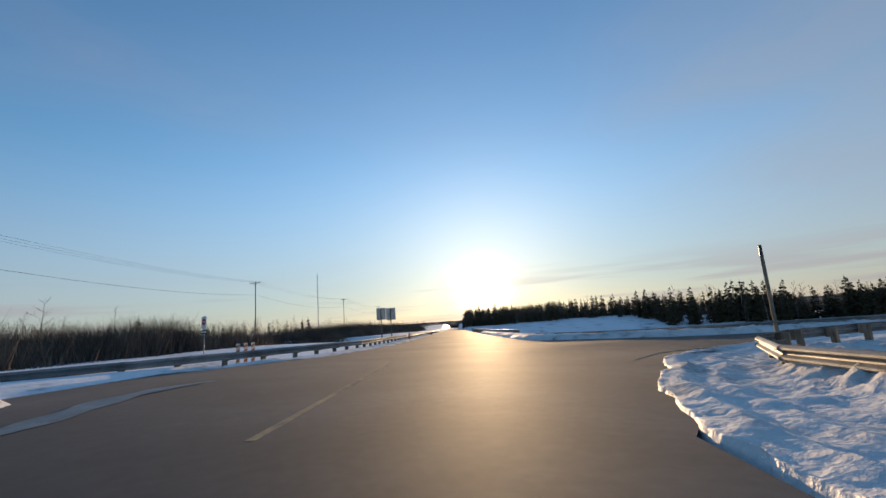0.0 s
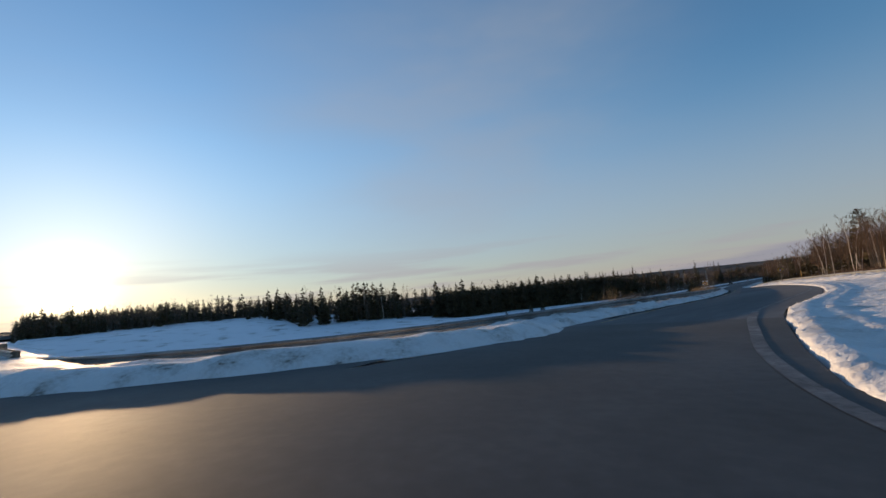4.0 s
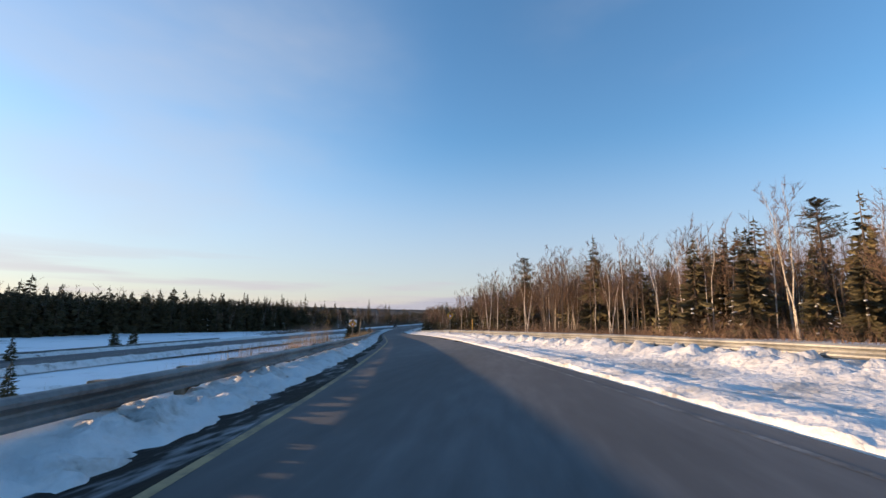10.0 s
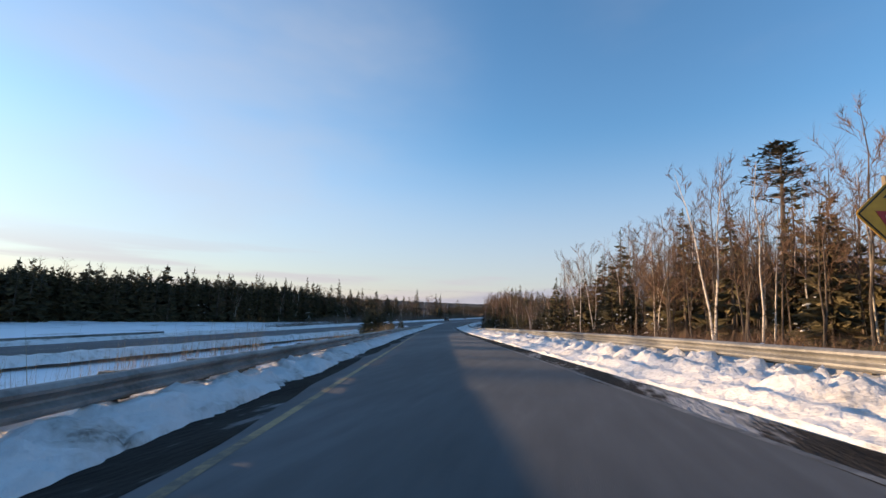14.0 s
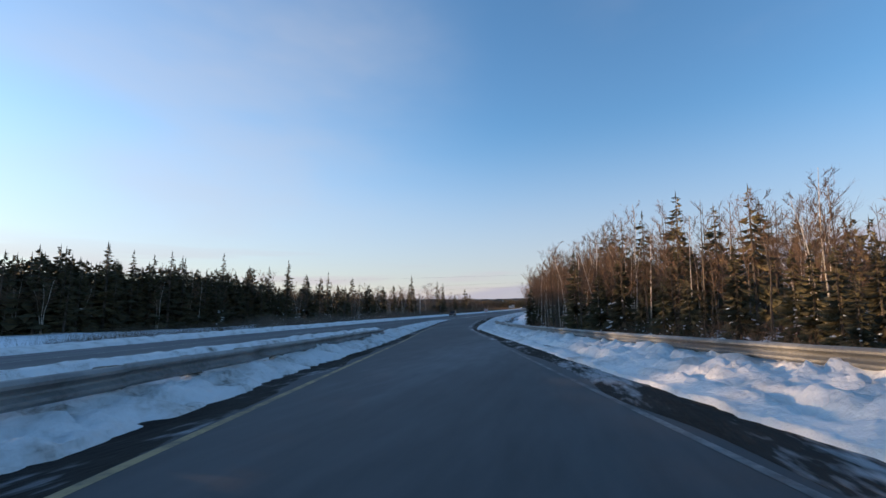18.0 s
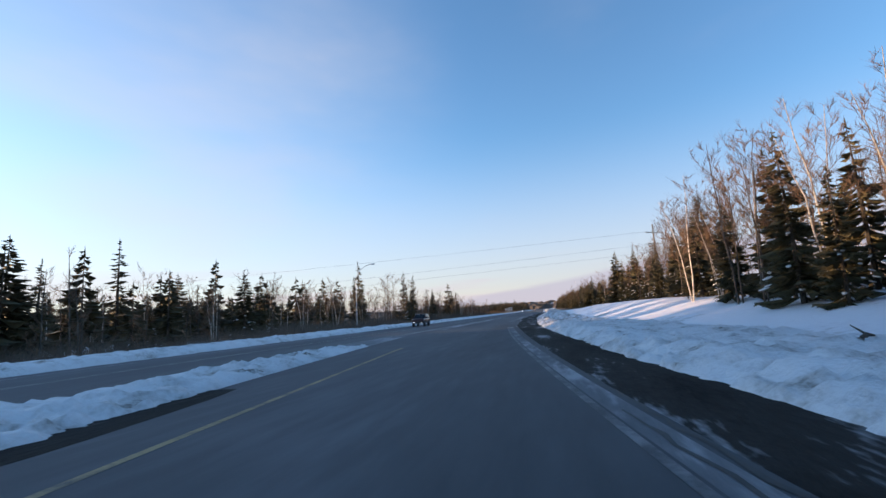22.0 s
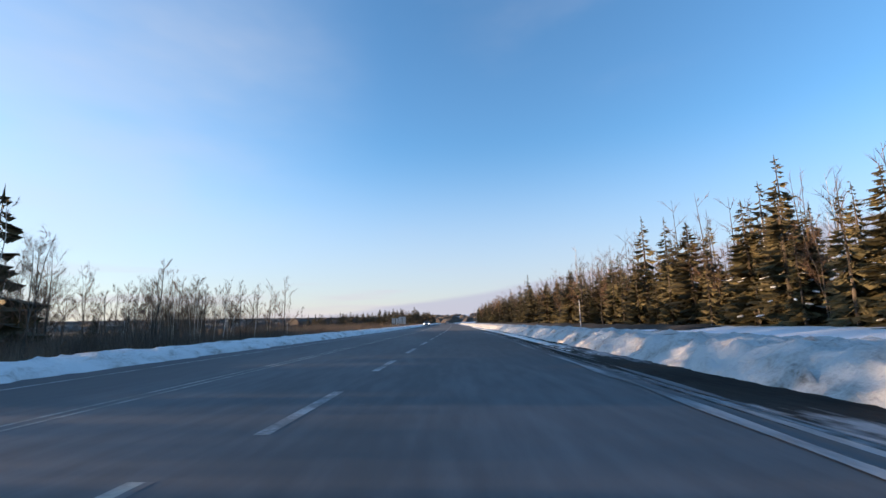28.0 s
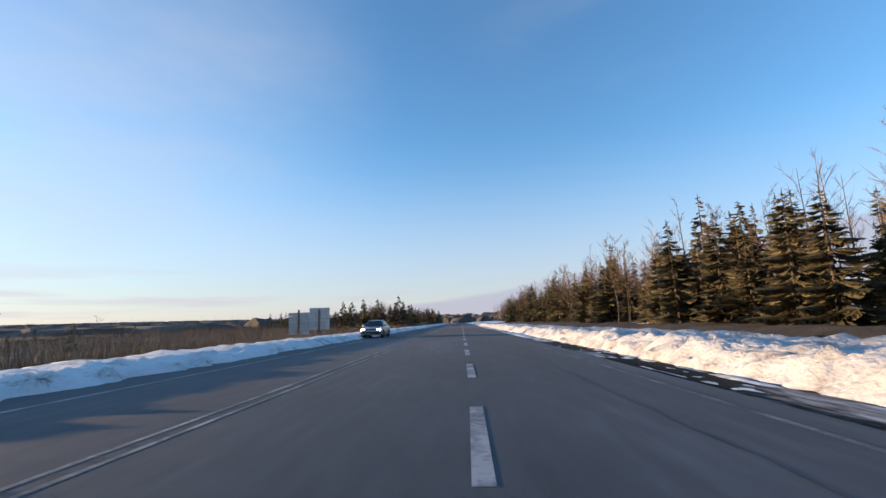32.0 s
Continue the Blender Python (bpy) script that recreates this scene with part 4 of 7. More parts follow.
sa = np.arange(40, 206, 2.0)
left_rail = np.vstack([spline([(-46, 7.2, -0.05), (-39, 9.0, -0.08), (-34, 12.5, -0.1), (-31.4, 18, -0.15), at(37, -5.0)], 1.0)[:-1], at(sa, np.interp(sa, [40, 48, 60, 100, 150, 200, 230], [-4.5, -3.9, -3.6, -3.5, -4.1, -4.5, -6.0]))])
guardrail(left_rail, 0.6, True, "galvanised W-beam guardrail on wooden posts, half buried in snow", bolts=False)
sb = np.arange(62, 247, 2.0)
right_rail = np.vstack([spline([(14, 5.0, 0.3), (0, 5.0, 0.25), (-6, 5.4, 0.18), (-10, 6.5, 0.1), (-13, 8.6, 0.08), (-15.4, 11.6, 0.02), (-16.6, 16, -0.05), (-17.2, 24, 0), (-16.8, 36, -0.1), at(58, 9.6)], 1.0)[:-1], at(sb, np.interp(sb, [62, 75, 90, 105, 150, 200, 236, 246], [9.4, 8.2, 6.9, 6.1, 5.9, 5.7, 5.4, 5.1]))])
guardrail(right_rail, 0.74, False, "sunlit galvanised W-beam guardrail standing in ploughed snow")
yl = np.arange(40, 150, 4.0)
guardrail(np.stack([centre_x(yl) - 6.6, yl, 0 * yl + HIGHWAY_Z], -1), 0.7, True, "far guardrail on the other side of the highway", bolts=False)
def on_main(line):
    p = spline([(x, y, 0) for x, y in line], 2.0)
    p[:, 2] = z_main(p[:, 0], p[:, 1])
    return p


main_left = on_main([(-9, -21), (-12.5, -16.4), (-15.6, -13.2), (-18.5, -10.8), (-20.6, -9.2), (-22.8, -8.0), (-25.5, -7.2), (-40, -6.2), (-80, -5.6), (-150, -5.4)])
main_left[:, 2] -= 0.12
guardrail(main_left, 0.62, True, "galvanised guardrail on wooden posts along the crossing road", bolts=False)
main_right = on_main([(-46, 6.4), (-70, 5.4), (-150, 5.2)])
guardrail(main_right, 0.68, False, "galvanised guardrail along the crossing road", bolts=False)
# deck that carries the crossing road over the highway
bm = bmesh.new()
hx = float(centre_x(0))
box(bm, hx - 15, hx + 15, -5.9, 5.6, -1.0, 0.2)
part("bridge_deck", bm, CONCRETE, tagged(new("bridge"), "concrete bridge deck over the highway", "bridge", kind="structure"))


def bank_main_road(line, side, tall, seed, fall=0.0):
    """Ploughed snow along the crossing road, outward from its edge."""
    p = spline([(x, y, 0) for x, y in line], 0.5)
    t = np.gradient(p[:, :2], axis=0)
    t /= np.linalg.norm(t, axis=1)[:, None]
    nrm = np.stack([t[:, 1], -t[:, 0]], -1) * side
    out = np.array([-0.1, 0.2, 0.5, 0.8, 1.1, 1.5, 2.0, 2.8, 3.8])
    hh = np.array([-0.06, 0.4, 0.8, 1.0, 1.0, 0.95, 0.85, 0.5, -0.8]) * tall
    xy = p[:, None, :2] + nrm[:, None] * out[None, :, None]
    xy += nrm[:, None] * ((value_noise(xy[..., 0] * 1.6, xy[..., 1] * 1.6, seed) - 0.5) * np.r_[0.5, 0.3, np.zeros(7)])[..., None]
    run = lengths(p)
    taper = smooth(0, 4, np.minimum(run, run[-1] - run))[:, None]
    z = road_z(xy[..., 0], xy[..., 1]) + (hh + (lumps(xy[..., 0], xy[..., 1], seed + 2) - 0.45) * 0.3 * np.r_[0.25, np.ones(7), 0.5]) * taper - 0.3 * (1 - taper)
    z = z - fall * np.maximum(0, out - 0.7)[None]
    f = grid_faces(len(p), 9)
    ob = link_mesh("snow_bank", np.concatenate([xy, z[..., None]], -1).reshape(-1, 3), [q[::-1] for q in f] if side > 0 else f, DIRTY_SNOW, shade=True)
    return tagged(ob, "ploughed snow bank at the edge of the crossing road", "snow", kind="stuff")


bank_main_road([(-13.2, -19), (-14.6, -14.8), (-15.2, -12.2), (-15.9, -10), (-17.2, -8.3), (-20.7, -6.4), (-28, -5.3), (-55, -4.5), (-80, -4.4)], -1, 0.06, 61, 0.14)
bank_main_road([(-80, 3.9), (-60, 4.3), (-39, 5.0), (-36, 5.2), (-33, 6.1), (-30.8, 8.1), (-29.3, 10.4), (-28.2, 12.6), (-27.5, 14.8), (-27.4, 18), (-27.9, 22)], -1, 0.36, 71)
# a strip whose dark colour paints the shade at the foot of the spruces
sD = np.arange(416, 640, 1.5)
shade_strip_h = np.array([-0.5, 0.05, 0.25, 0.4, 0.5, 0.5, 0.5])[None] + 0.4 * np.stack([value_noise(sD * 0.9, k + 0 * sD, 92 + k) - 0.4 for k in range(7)], 1)
ribbon("leaf_litter", sD, np.interp(sD, [388, 418, 440], [13.5, 12.2, 10.0]) + 1.2 * value_noise(sD * 0.3, 0 * sD, 91), 17.0 + 0 * sD, shade_strip_h, FOOT_SHADE, "dark strip painted as the shade beneath the spruces", 7, category="leaf litter", kind="structure")

# ---- trees ----
def tube(segs, sides):
    """Tapered tubes from (start, end, radius, radius)."""
    V, F = [], []
    ring = [(math.cos(2 * math.pi * i / sides), math.sin(2 * math.pi * i / sides)) for i in range(sides)]
    for a, b, ra, rb in segs:
        w = (b - a)
        u = w.orthogonal().normalized()
        v = w.cross(u).normalized()
        n = len(V)
        V += [tuple(a + (u * c + v * s) * ra) for c, s in ring] + [tuple(b + (u * c + v * s) * rb) for c, s in ring]
        F += [(n + i, n + (i + 1) % sides, n + sides + (i + 1) % sides, n + sides + i) for i in range(sides)]
    return V, F


def spruce_data(seed, h, r, first=0.1, ragged=0.25, tiers=30, subs=(0.22, 0.38, 0.54, 0.7, 0.86)):
    rng = random.Random(seed)
    V, F = [], []
    z = first * h
    top_r = r
    step = h / tiers
    while z < h * 0.985:
        k = (z / h - first) / (1 - first)
        reach = top_r * (1 - k) ** 0.72
        n = rng.randint(6, 9)
        for i in range(n):
            if rng.random() < ragged * 0.5:
                continue
            a = rng.uniform(0, 2 * math.pi)
            ln = reach * rng.uniform(1 - ragged * 1.6, 1.08)
            droop = rng.uniform(0.12, 0.42)
            zz = z + rng.uniform(-1.3, 1.0) * step
            d = Vector((math.cos(a), math.sin(a), 0))
            q = Vector((-d.y, d.x, 0))
            lift = 0.12 * ln
            base, mid, tip = Vector((0, 0, zz)), d * ln * 0.55 + Vector((0, 0, zz - droop * ln * 0.6)), d * ln + Vector((0, 0, zz - droop * ln + lift))
            m = len(V)
            w = 0.1 * ln + 0.05
            V += [tuple(base), tuple(mid + q * w), tuple(tip), tuple(mid - q * w), tuple(mid - Vector((0, 0, 0.16 * ln + 0.08)))]
            F += [(m, m + 1, m + 2), (m, m + 2, m + 3), (m, m + 4, m + 2)]
            for e in subs:
                c = base.lerp(mid, e / 0.55) if e < 0.55 else mid.lerp(tip, (e - 0.55) / 0.45)
                sl = ln * (0.46 - 0.26 * e) * rng.uniform(0.7, 1.3) + 0.06
                for side in (-1, 1):
                    m = len(V)
                    t = c + (d * 0.55 + q * side * 0.8) * sl + Vector((0, 0, -rng.uniform(0.1, 0.5) * sl))
                    V += [tuple(c - d * 0.08 * ln), tuple(c + d * 0.09 * ln + Vector((0, 0, 0.02))), tuple(t)]
                    F += [(m, m + 1, m + 2)]
        z += step * rng.uniform(0.8, 1.2)
    m = len(V)
    V += [(-0.07, 0, h * 0.95), (0.07, 0, h * 0.95), (0, 0, h * 1.02), (0, -0.07, h * 0.95), (0, 0.07, h * 0.95)]
    F += [(m, m + 1, m + 2), (m + 3, m + 4, m + 2)]
    trunk = tube([(Vector((0, 0, -0.6)), Vector((0.02, 0.03, h * 0.5)), 0.013 * h + 0.03, 0.008 * h + 0.02), (Vector((0.02, 0.03, h * 0.5)), Vector((0, 0, h * 0.97)), 0.008 * h + 0.02, 0.012)], 6)
    return trunk, (V, F)


def pine_data(seed, h, r, first=0.68):
    """A tall pine: a bare trunk under a rounded crown of flat tiers of needle clumps."""
    rng = random.Random(seed)
    V, F, limbs = [], [], []
    for i in range(64):
        k = (i + rng.random()) / 64
        z = h * (first + (1 - first) * k)
        reach = r * (math.sin(math.pi * min(1.0, 0.22 + 0.78 * k)) ** 0.7 + 0.12) * rng.uniform(0.45, 1.1)
        a = rng.uniform(0, 6.2832)
        tip = Vector((math.cos(a) * reach, math.sin(a) * reach, z + 0.12 * reach))
        limbs.append((Vector((0, 0, z - 0.2)), tip, 0.03, 0.012))
        for j in range(3):
            c = Vector((0, 0, z)).lerp(tip, 1 - 0.3 * j)
            for _ in range(9):
                b = rng.uniform(0, 6.2832)
                d = Vector((math.cos(b), math.sin(b), rng.uniform(-0.15, 0.5))).normalized()
                q = d.cross(Vector((0, 0, 1))).normalized() * 0.07
                m = len(V)
                ln = rng.uniform(0.28, 0.55)
                V += [tuple(c - q), tuple(c + q), tuple(c + d * ln)]
                F.append((m, m + 1, m + 2))
    stems = [(Vector((0, 0, -0.6)), Vector((0.05, 0.03, h * 0.6)), 0.013 * h + 0.03, 0.009 * h + 0.02), (Vector((0.05, 0.03, h * 0.6)), Vector((0, 0, h * 0.97)), 0.009 * h + 0.02, 0.02)] + limbs
    return tube(stems, 6), (V, F)


def bare_data(seed, h, spread=0.3, stems=1, fine=5, low=0.3):
    rng = random.Random(seed)
    stem, limb, V, F = [], [], [], []

    def twig(p, way, ln):
        m = len(V)
        q = way.orthogonal().normalized() * 0.008
        q = Matrix.Rotation(rng.uniform(0, 6.3), 3, way) @ q
        V.extend([tuple(p - q), tuple(p + q), tuple(p + way * ln)])
        F.append((m, m + 1, m + 2))

    for st in range(stems):
        lean = Vector((rng.uniform(-1, 1), rng.uniform(-1, 1), 0)) * (0.05 if stems == 1 else 0.2)
        p = Vector((rng.uniform(-0.2, 0.2), rng.uniform(-0.2, 0.2), -0.5)) * (1 if stems > 1 else 0.3)
        p.z = -0.5
        hh = h * rng.uniform(0.8, 1.0) if st else h
        pts = [p]
        for i in range(1, 6):
            pts.append(Vector((p.x, p.y, hh * i / 5)) + lean * hh * (i / 5) ** 1.3 + Vector((rng.uniform(-1, 1), rng.uniform(-1, 1), 0)) * 0.013 * hh)
        r0 = 0.0044 * hh + 0.013
        rad = lambda f: r0 * (1 - f) ** 0.9 + 0.012
        for i in range(5):
            stem.append((pts[i], pts[i + 1], rad(i / 5), rad((i + 1) / 5)))
        nl = rng.randint(11, 15)
        for i in range(nl):
            f = low + (0.97 - low) * (i + rng.random() * 0.6) / nl
            b = pts[int(f * 5)].lerp(pts[min(5, int(f * 5) + 1)], f * 5 - int(f * 5))
            a = rng.uniform(0, 2 * math.pi)
            up = rng.uniform(0.75, 1.5)
            way = Vector((math.cos(a), math.sin(a), up)).normalized()
            ln = hh * spread * (1.15 - 0.85 * f) * rng.uniform(0.6, 1.15)
            e1 = b + way * ln * 0.5
            e2 = e1 + (way + Vector((0, 0, 0.35))).normalized() * ln * 0.5
            rr = rad(f) * 0.42
            limb += [(b, e1, rr, rr * 0.6), (e1, e2, rr * 0.6, 0.006)]
            for j in range(4):
                g = 0.25 + 0.75 * (j + rng.random()) / 4
                c = b.lerp(e1, g * 2) if g < 0.5 else e1.lerp(e2, g * 2 - 1)
                w2 = (way + Vector((rng.uniform(-1, 1), rng.uniform(-1, 1), rng.uniform(-0.2, 0.8))) * 0.9).normalized()
                l2 = ln * rng.uniform(0.25, 0.5)
                d2 = c + w2 * l2
                limb.append((c, d2, 0.008, 0.005))
                for _ in range(fine):
                    s = c.lerp(d2, rng.random())
                    twig(s, (w2 + Vector((rng.uniform(-1, 1), rng.uniform(-1, 1), rng.uniform(-0.2, 0.9))) * 0.9).normalized(), l2 * rng.uniform(0.35, 1.0) + 0.12)
    a, b = tube(limb, 3), (V, F)
    n = len(a[0])
    crown = (list(a[0]) + list(b[0]), list(a[1]) + [tuple(i + n for i in f) for f in b[1]])
    return tube(stem, 6), crown


def far_spruce_data(seed, h, r, first=0.05, ragged=0.3):
    """A spruce for the depth of a wood: fewer, broader boughs."""
    rng = random.Random(seed)
    V, F = [], []
    z, step = first * h, h / 17
    while z < h * 0.97:
        k = (z / h - first) / (1 - first)
        for _ in range(rng.randint(5, 7)):
            if rng.random() < ragged * 0.4:
                continue
            a = rng.uniform(0, 6.2832)
            ln = r * (1 - k) ** 0.75 * rng.uniform(1 - 1.5 * ragged, 1.15) + 0.1
            zz = z + rng.uniform(-0.8, 0.8) * step
            d, drop = Vector((math.cos(a), math.sin(a), 0)), rng.uniform(0.15, 0.5)
            q = Vector((-d.y, d.x, 0)) * (0.3 * ln + 0.1)
            m = len(V)
            V += [(0, 0, zz), tuple(d * ln * 0.6 + q + Vector((0, 0, zz - 0.7 * drop * ln))), tuple(d * ln + Vector((0, 0, zz - drop * ln + 0.1 * ln))), tuple(d * ln * 0.6 - q + Vector((0, 0, zz - 0.7 * drop * ln))), tuple(d * ln * 0.55 + Vector((0, 0, zz - drop * ln - 0.22 * ln - 0.15)))]
            F += [(m, m + 1, m + 2), (m, m + 2, m + 3), (m, m + 4, m + 2)]
        z += step
    m = len(V)
    V += [(-0.09, 0, h * 0.9), (0.09, 0, h * 0.9), (0, 0, h * 1.02), (0, -0.09, h * 0.9), (0, 0.09, h * 0.9)]
    F += [(m, m + 1, m + 2), (m + 3, m + 4, m + 2)]
    return tube([(Vector((0, 0, -0.6)), Vector((0, 0, h * 0.95)), 0.012 * h + 0.03, 0.015)], 4), (V, F)


def far_bare_data(seed, h, spread=0.3, low=0.3):
    """A bare tree for the depth of a wood: a stem, limbs and a haze of twigs."""
    rng = random.Random(seed)
    stems, limbs, V, F = [], [], [], []
    top = Vector((rng.uniform(-0.06, 0.06) * h, rng.uniform(-0.06, 0.06) * h, h))
    foot = Vector((0, 0, -0.5))
    stems.append((foot, foot.lerp(top, 0.55), 0.006 * h + 0.02, 0.0035 * h + 0.012))
    stems.append((foot.lerp(top, 0.55), top, 0.0035 * h + 0.012, 0.01))
    for i in range(11):
        f = low + (0.96 - low) * (i + rng.random()) / 11
        b = foot.lerp(top, f)
        a = rng.uniform(0, 6.2832)
        way = Vector((math.cos(a), math.sin(a), rng.uniform(0.8, 1.7))).normalized()
        ln = h * spread * (1.15 - 0.85 * f) * rng.uniform(0.6, 1.2)
        limbs.append((b, b + way * ln, 0.018, 0.006))
        for _ in range(9):
            c = b + way * ln * rng.uniform(0.2, 1.0)
            w2 = (way + Vector((rng.uniform(-1, 1), rng.uniform(-1, 1), rng.uniform(-0.3, 0.8))) * 0.9).normalized()
            q = (Matrix.Rotation(rng.uniform(0, 6.3), 3, w2) @ w2.orthogonal().normalized()) * 0.014
            l2 = ln * rng.uniform(0.25, 0.6) + 0.15
            m = len(V)
            V += [tuple(c - q), tuple(c + q), tuple(c + w2 * l2)]
            F.append((m, m + 1, m + 2))
    a = tube(limbs, 3)
    n = len(a[0])
    return tube(stems, 4), (list(a[0]) + V, list(a[1]) + [tuple(i + n for i in f) for f in F])


def data_mesh(name, vf, material):
    me = bpy.data.meshes.new(name)
    me.from_pydata(vf[0], [], vf[1])
    me.materials.append(material)
    return me


def tree_kind(name, trunk, crown, bark, leaf, label, category):
    return dict(name=name, trunk=data_mesh("trunk", trunk, bark), crown=data_mesh("crown", crown, leaf), data=(trunk, crown), mats=(bark, leaf), label=label, category=category)


SPRUCE = [tree_kind("spruce_tree", *spruce_data(k, 12, 2.6 + 0.35 * (k % 3), 0.04 + 0.03 * (k % 2), 0.26), BARK, NEEDLE, "dark green spruce with drooping branches", "tree") for k in range(5)]
THIN = [tree_kind("spruce_tree", *spruce_data(20 + k, 13, 1.95, 0.16, 0.45), BARK, NEEDLE, "thin ragged spruce with gaps between its branches", "tree") for k in range(3)]
PINES = [tree_kind("pine_tree", *pine_data(40 + k, 12, 1.7, 0.7), BARK, PINE, "tall pine with a rounded layered crown", "tree") for k in range(2)]
BIRCHES = [tree_kind("birch_tree", *bare_data(60 + k, 11, 0.3, 1 + k % 3, 12), BIRCH, TWIG, "bare birch with a pale slender trunk", "tree") for k in range(5)]
BARES = [tree_kind("bare_tree", *bare_data(80 + k, 11, 0.36, 1 + (k % 2), 15), BARK, TWIG, "bare leafless tree with fine reddish twigs", "tree") for k in range(6)]
SAPLINGS = [tree_kind("sapling", *bare_data(100 + k, 6, 0.26, 1, 6, 0.15), BARK, TWIG, "slender bare sapling at the roadside", "sapling") for k in range(3)]

MID_SPRUCE = [tree_kind("spruce_tree", *spruce_data(180 + k, 12, 2.7 + 0.3 * (k % 3), 0.03, 0.28, 20, (0.35, 0.6, 0.85)), BARK, NEEDLE, "dark spruce behind the first row", "tree") for k in range(4)]
FAR_SPRUCE = [tree_kind("spruce_tree", *far_spruce_data(200 + k, 12, 2.2 + 0.3 * (k % 3), 0.05 + 0.06 * (k % 2), 0.25 + 0.08 * (k % 3)), BARK, NEEDLE, "dark spruce in the depth of the wood", "tree") for k in range(6)]
FAR_BARE = [tree_kind("bare_tree", *far_bare_data(220 + k, 11, 0.26 + 0.03 * (k % 4)), BARK, TWIG, "bare tree in the depth of the wood", "tree") for k in range(7)]
FAR_BIRCH = [tree_kind("birch_tree", *far_bare_data(240 + k, 11, 0.26), BIRCH, TWIG, "bare birch in the depth of the wood", "tree") for k in range(4)]

counts = {}


def snow_pads(seed):
    """Small cushions of snow on the lower boughs."""
    r = random.Random(seed)
    bm = bmesh.new()
    for _ in range(14):
        a, z = r.uniform(0, 6.28), r.uniform(0.7, 4.8)
        q = 2.5 * (1 - z / 12) ** 0.72 * r.uniform(0.6, 0.95)
        m = Matrix.Translation((q * math.cos(a), q * math.sin(a), z - 0.12 * q)) @ Matrix.Rotation(a, 4, "Z") @ Matrix.Rotation(0.3, 4, "Y") @ Matrix.Diagonal((r.uniform(0.16, 0.4), r.uniform(0.1, 0.22), r.uniform(0.05, 0.09), 1))
        bmesh.ops.create_icosphere(bm, subdivisions=1, radius=1, matrix=m)
    me = bpy.data.meshes.new("snow_cushion")
    bm.to_mesh(me); bm.free()
    me.materials.append(SNOW)
    return me


for k, kind in enumerate(SPRUCE):
    kind["snow"] = snow_pads(k)


def plant(kind, x, y, scale=1.0, rng=random, z=None, wide=1.0, label=""):
    """One tree with its trunk and crown."""
    z = float(ground(np.array([x]), np.array([y]))[0]) if z is None else z
    counts[kind["name"]] = counts.get(kind["name"], 0) + 1
    e = new(kind["name"], None)
    tagged(e, label or kind["label"], kind["category"])
    e.matrix_world = Matrix.Translation((x, y, z)) @ Matrix.Rotation(rng.uniform(0, 6.28), 4, "Z") @ Matrix.Rotation(radians(rng.uniform(-2, 2)), 4, "X") @ Matrix.Diagonal((scale * wide, scale * wide, scale, 1))
    for nm in ("trunk", "crown"):
        o = new(nm, kind[nm])
        o.parent = e
    if "snow" in kind and y < 395:
        o = new("snow_cushion", kind["snow"])
        o.parent = e
        tagged(o, "small cushions of snow on the boughs", kind="stuff")
    return e


def woods(name, places, label, wide=1.0):
    """Many trees that nobody could count, joined by material: places of (kind, x, y, z, scale, turn)."""
    by = {}
    for kind, x, y, z, sc, turn in places:
        for vf, m in zip(kind["data"], kind["mats"]):
            key = m.name
            c, s = math.cos(turn), math.sin(turn)
            if "np" not in kind:
                kind["np"] = [np.array(q[0]) for q in kind["data"]]
            p = kind["np"][0 if vf is kind["data"][0] else 1]
            v = np.stack([(p[:, 0] * c - p[:, 1] * s) * sc * wide + x, (p[:, 0] * s + p[:, 1] * c) * sc * wide + y, p[:, 2] * sc + z], -1)
            V, F, n, mm = by.setdefault(key, ([], [], [0], m))
            V.append(v)
            F += [tuple(i + n[0] for i in f) for f in vf[1]]
            n[0] += len(v)
    for key, (V, F, n, m) in by.items():
        ob = link_mesh(name, np.vstack(V), F, m)
        tagged(ob, label, "woods", kind="stuff")


rng = random.Random(7)
# the wood on the right of the slip road: birches and bare trees in front, spruces among them
ahead, behind = [], []


def wood_edge(s):
    return float(np.interp(s, [50, 62, 90, 105, 150, 160, 200, 208, 216, 236, 264], [21, 20, 19, 16, 12.5, 13, 12.0, 9.6, 9.2, 9.8, 12]))


def wood_height(s):
    return float(np.interp(s, [44, 75, 95, 110, 156, 163, 185, 197, 206, 264], [0.82, 0.85, 0.95, 1.06, 1.08, 0.52, 0.6, 0.8, 1.0, 1.0]))


for i in range(360):
    s = 50 + (262 - 50) * (i + rng.random()) / 360
    lo = wood_edge(s)
    d = lo + abs(rng.gauss(0, 4.0))
    u = rng.random()
    dark = float(np.interp(s, [50, 140, 160, 206, 214, 238, 246], [0.14, 0.14, 0.4, 0.36, 0.16, 0.2, 0.4]))
    tall = wood_height(s)
    if u < dark:
        kind, sc = rng.choice(SPRUCE), rng.uniform(0.3, 0.62) * tall
        if 150 < s < 212:
            d, sc = lo - 1.5 + 2.5 * rng.random(), sc * (0.9 if s > 195 else 0.85)
    elif u < dark + 0.36 * (1 - dark):
        kind, sc = rng.choice(BIRCHES), rng.uniform(0.58, 0.86) * tall
    else:
        kind, sc = rng.choice(BARES), rng.uniform(0.5, 0.82) * tall
    (behind if kind in BARES and d > lo + 4.5 else ahead).append((kind, s, d, sc))
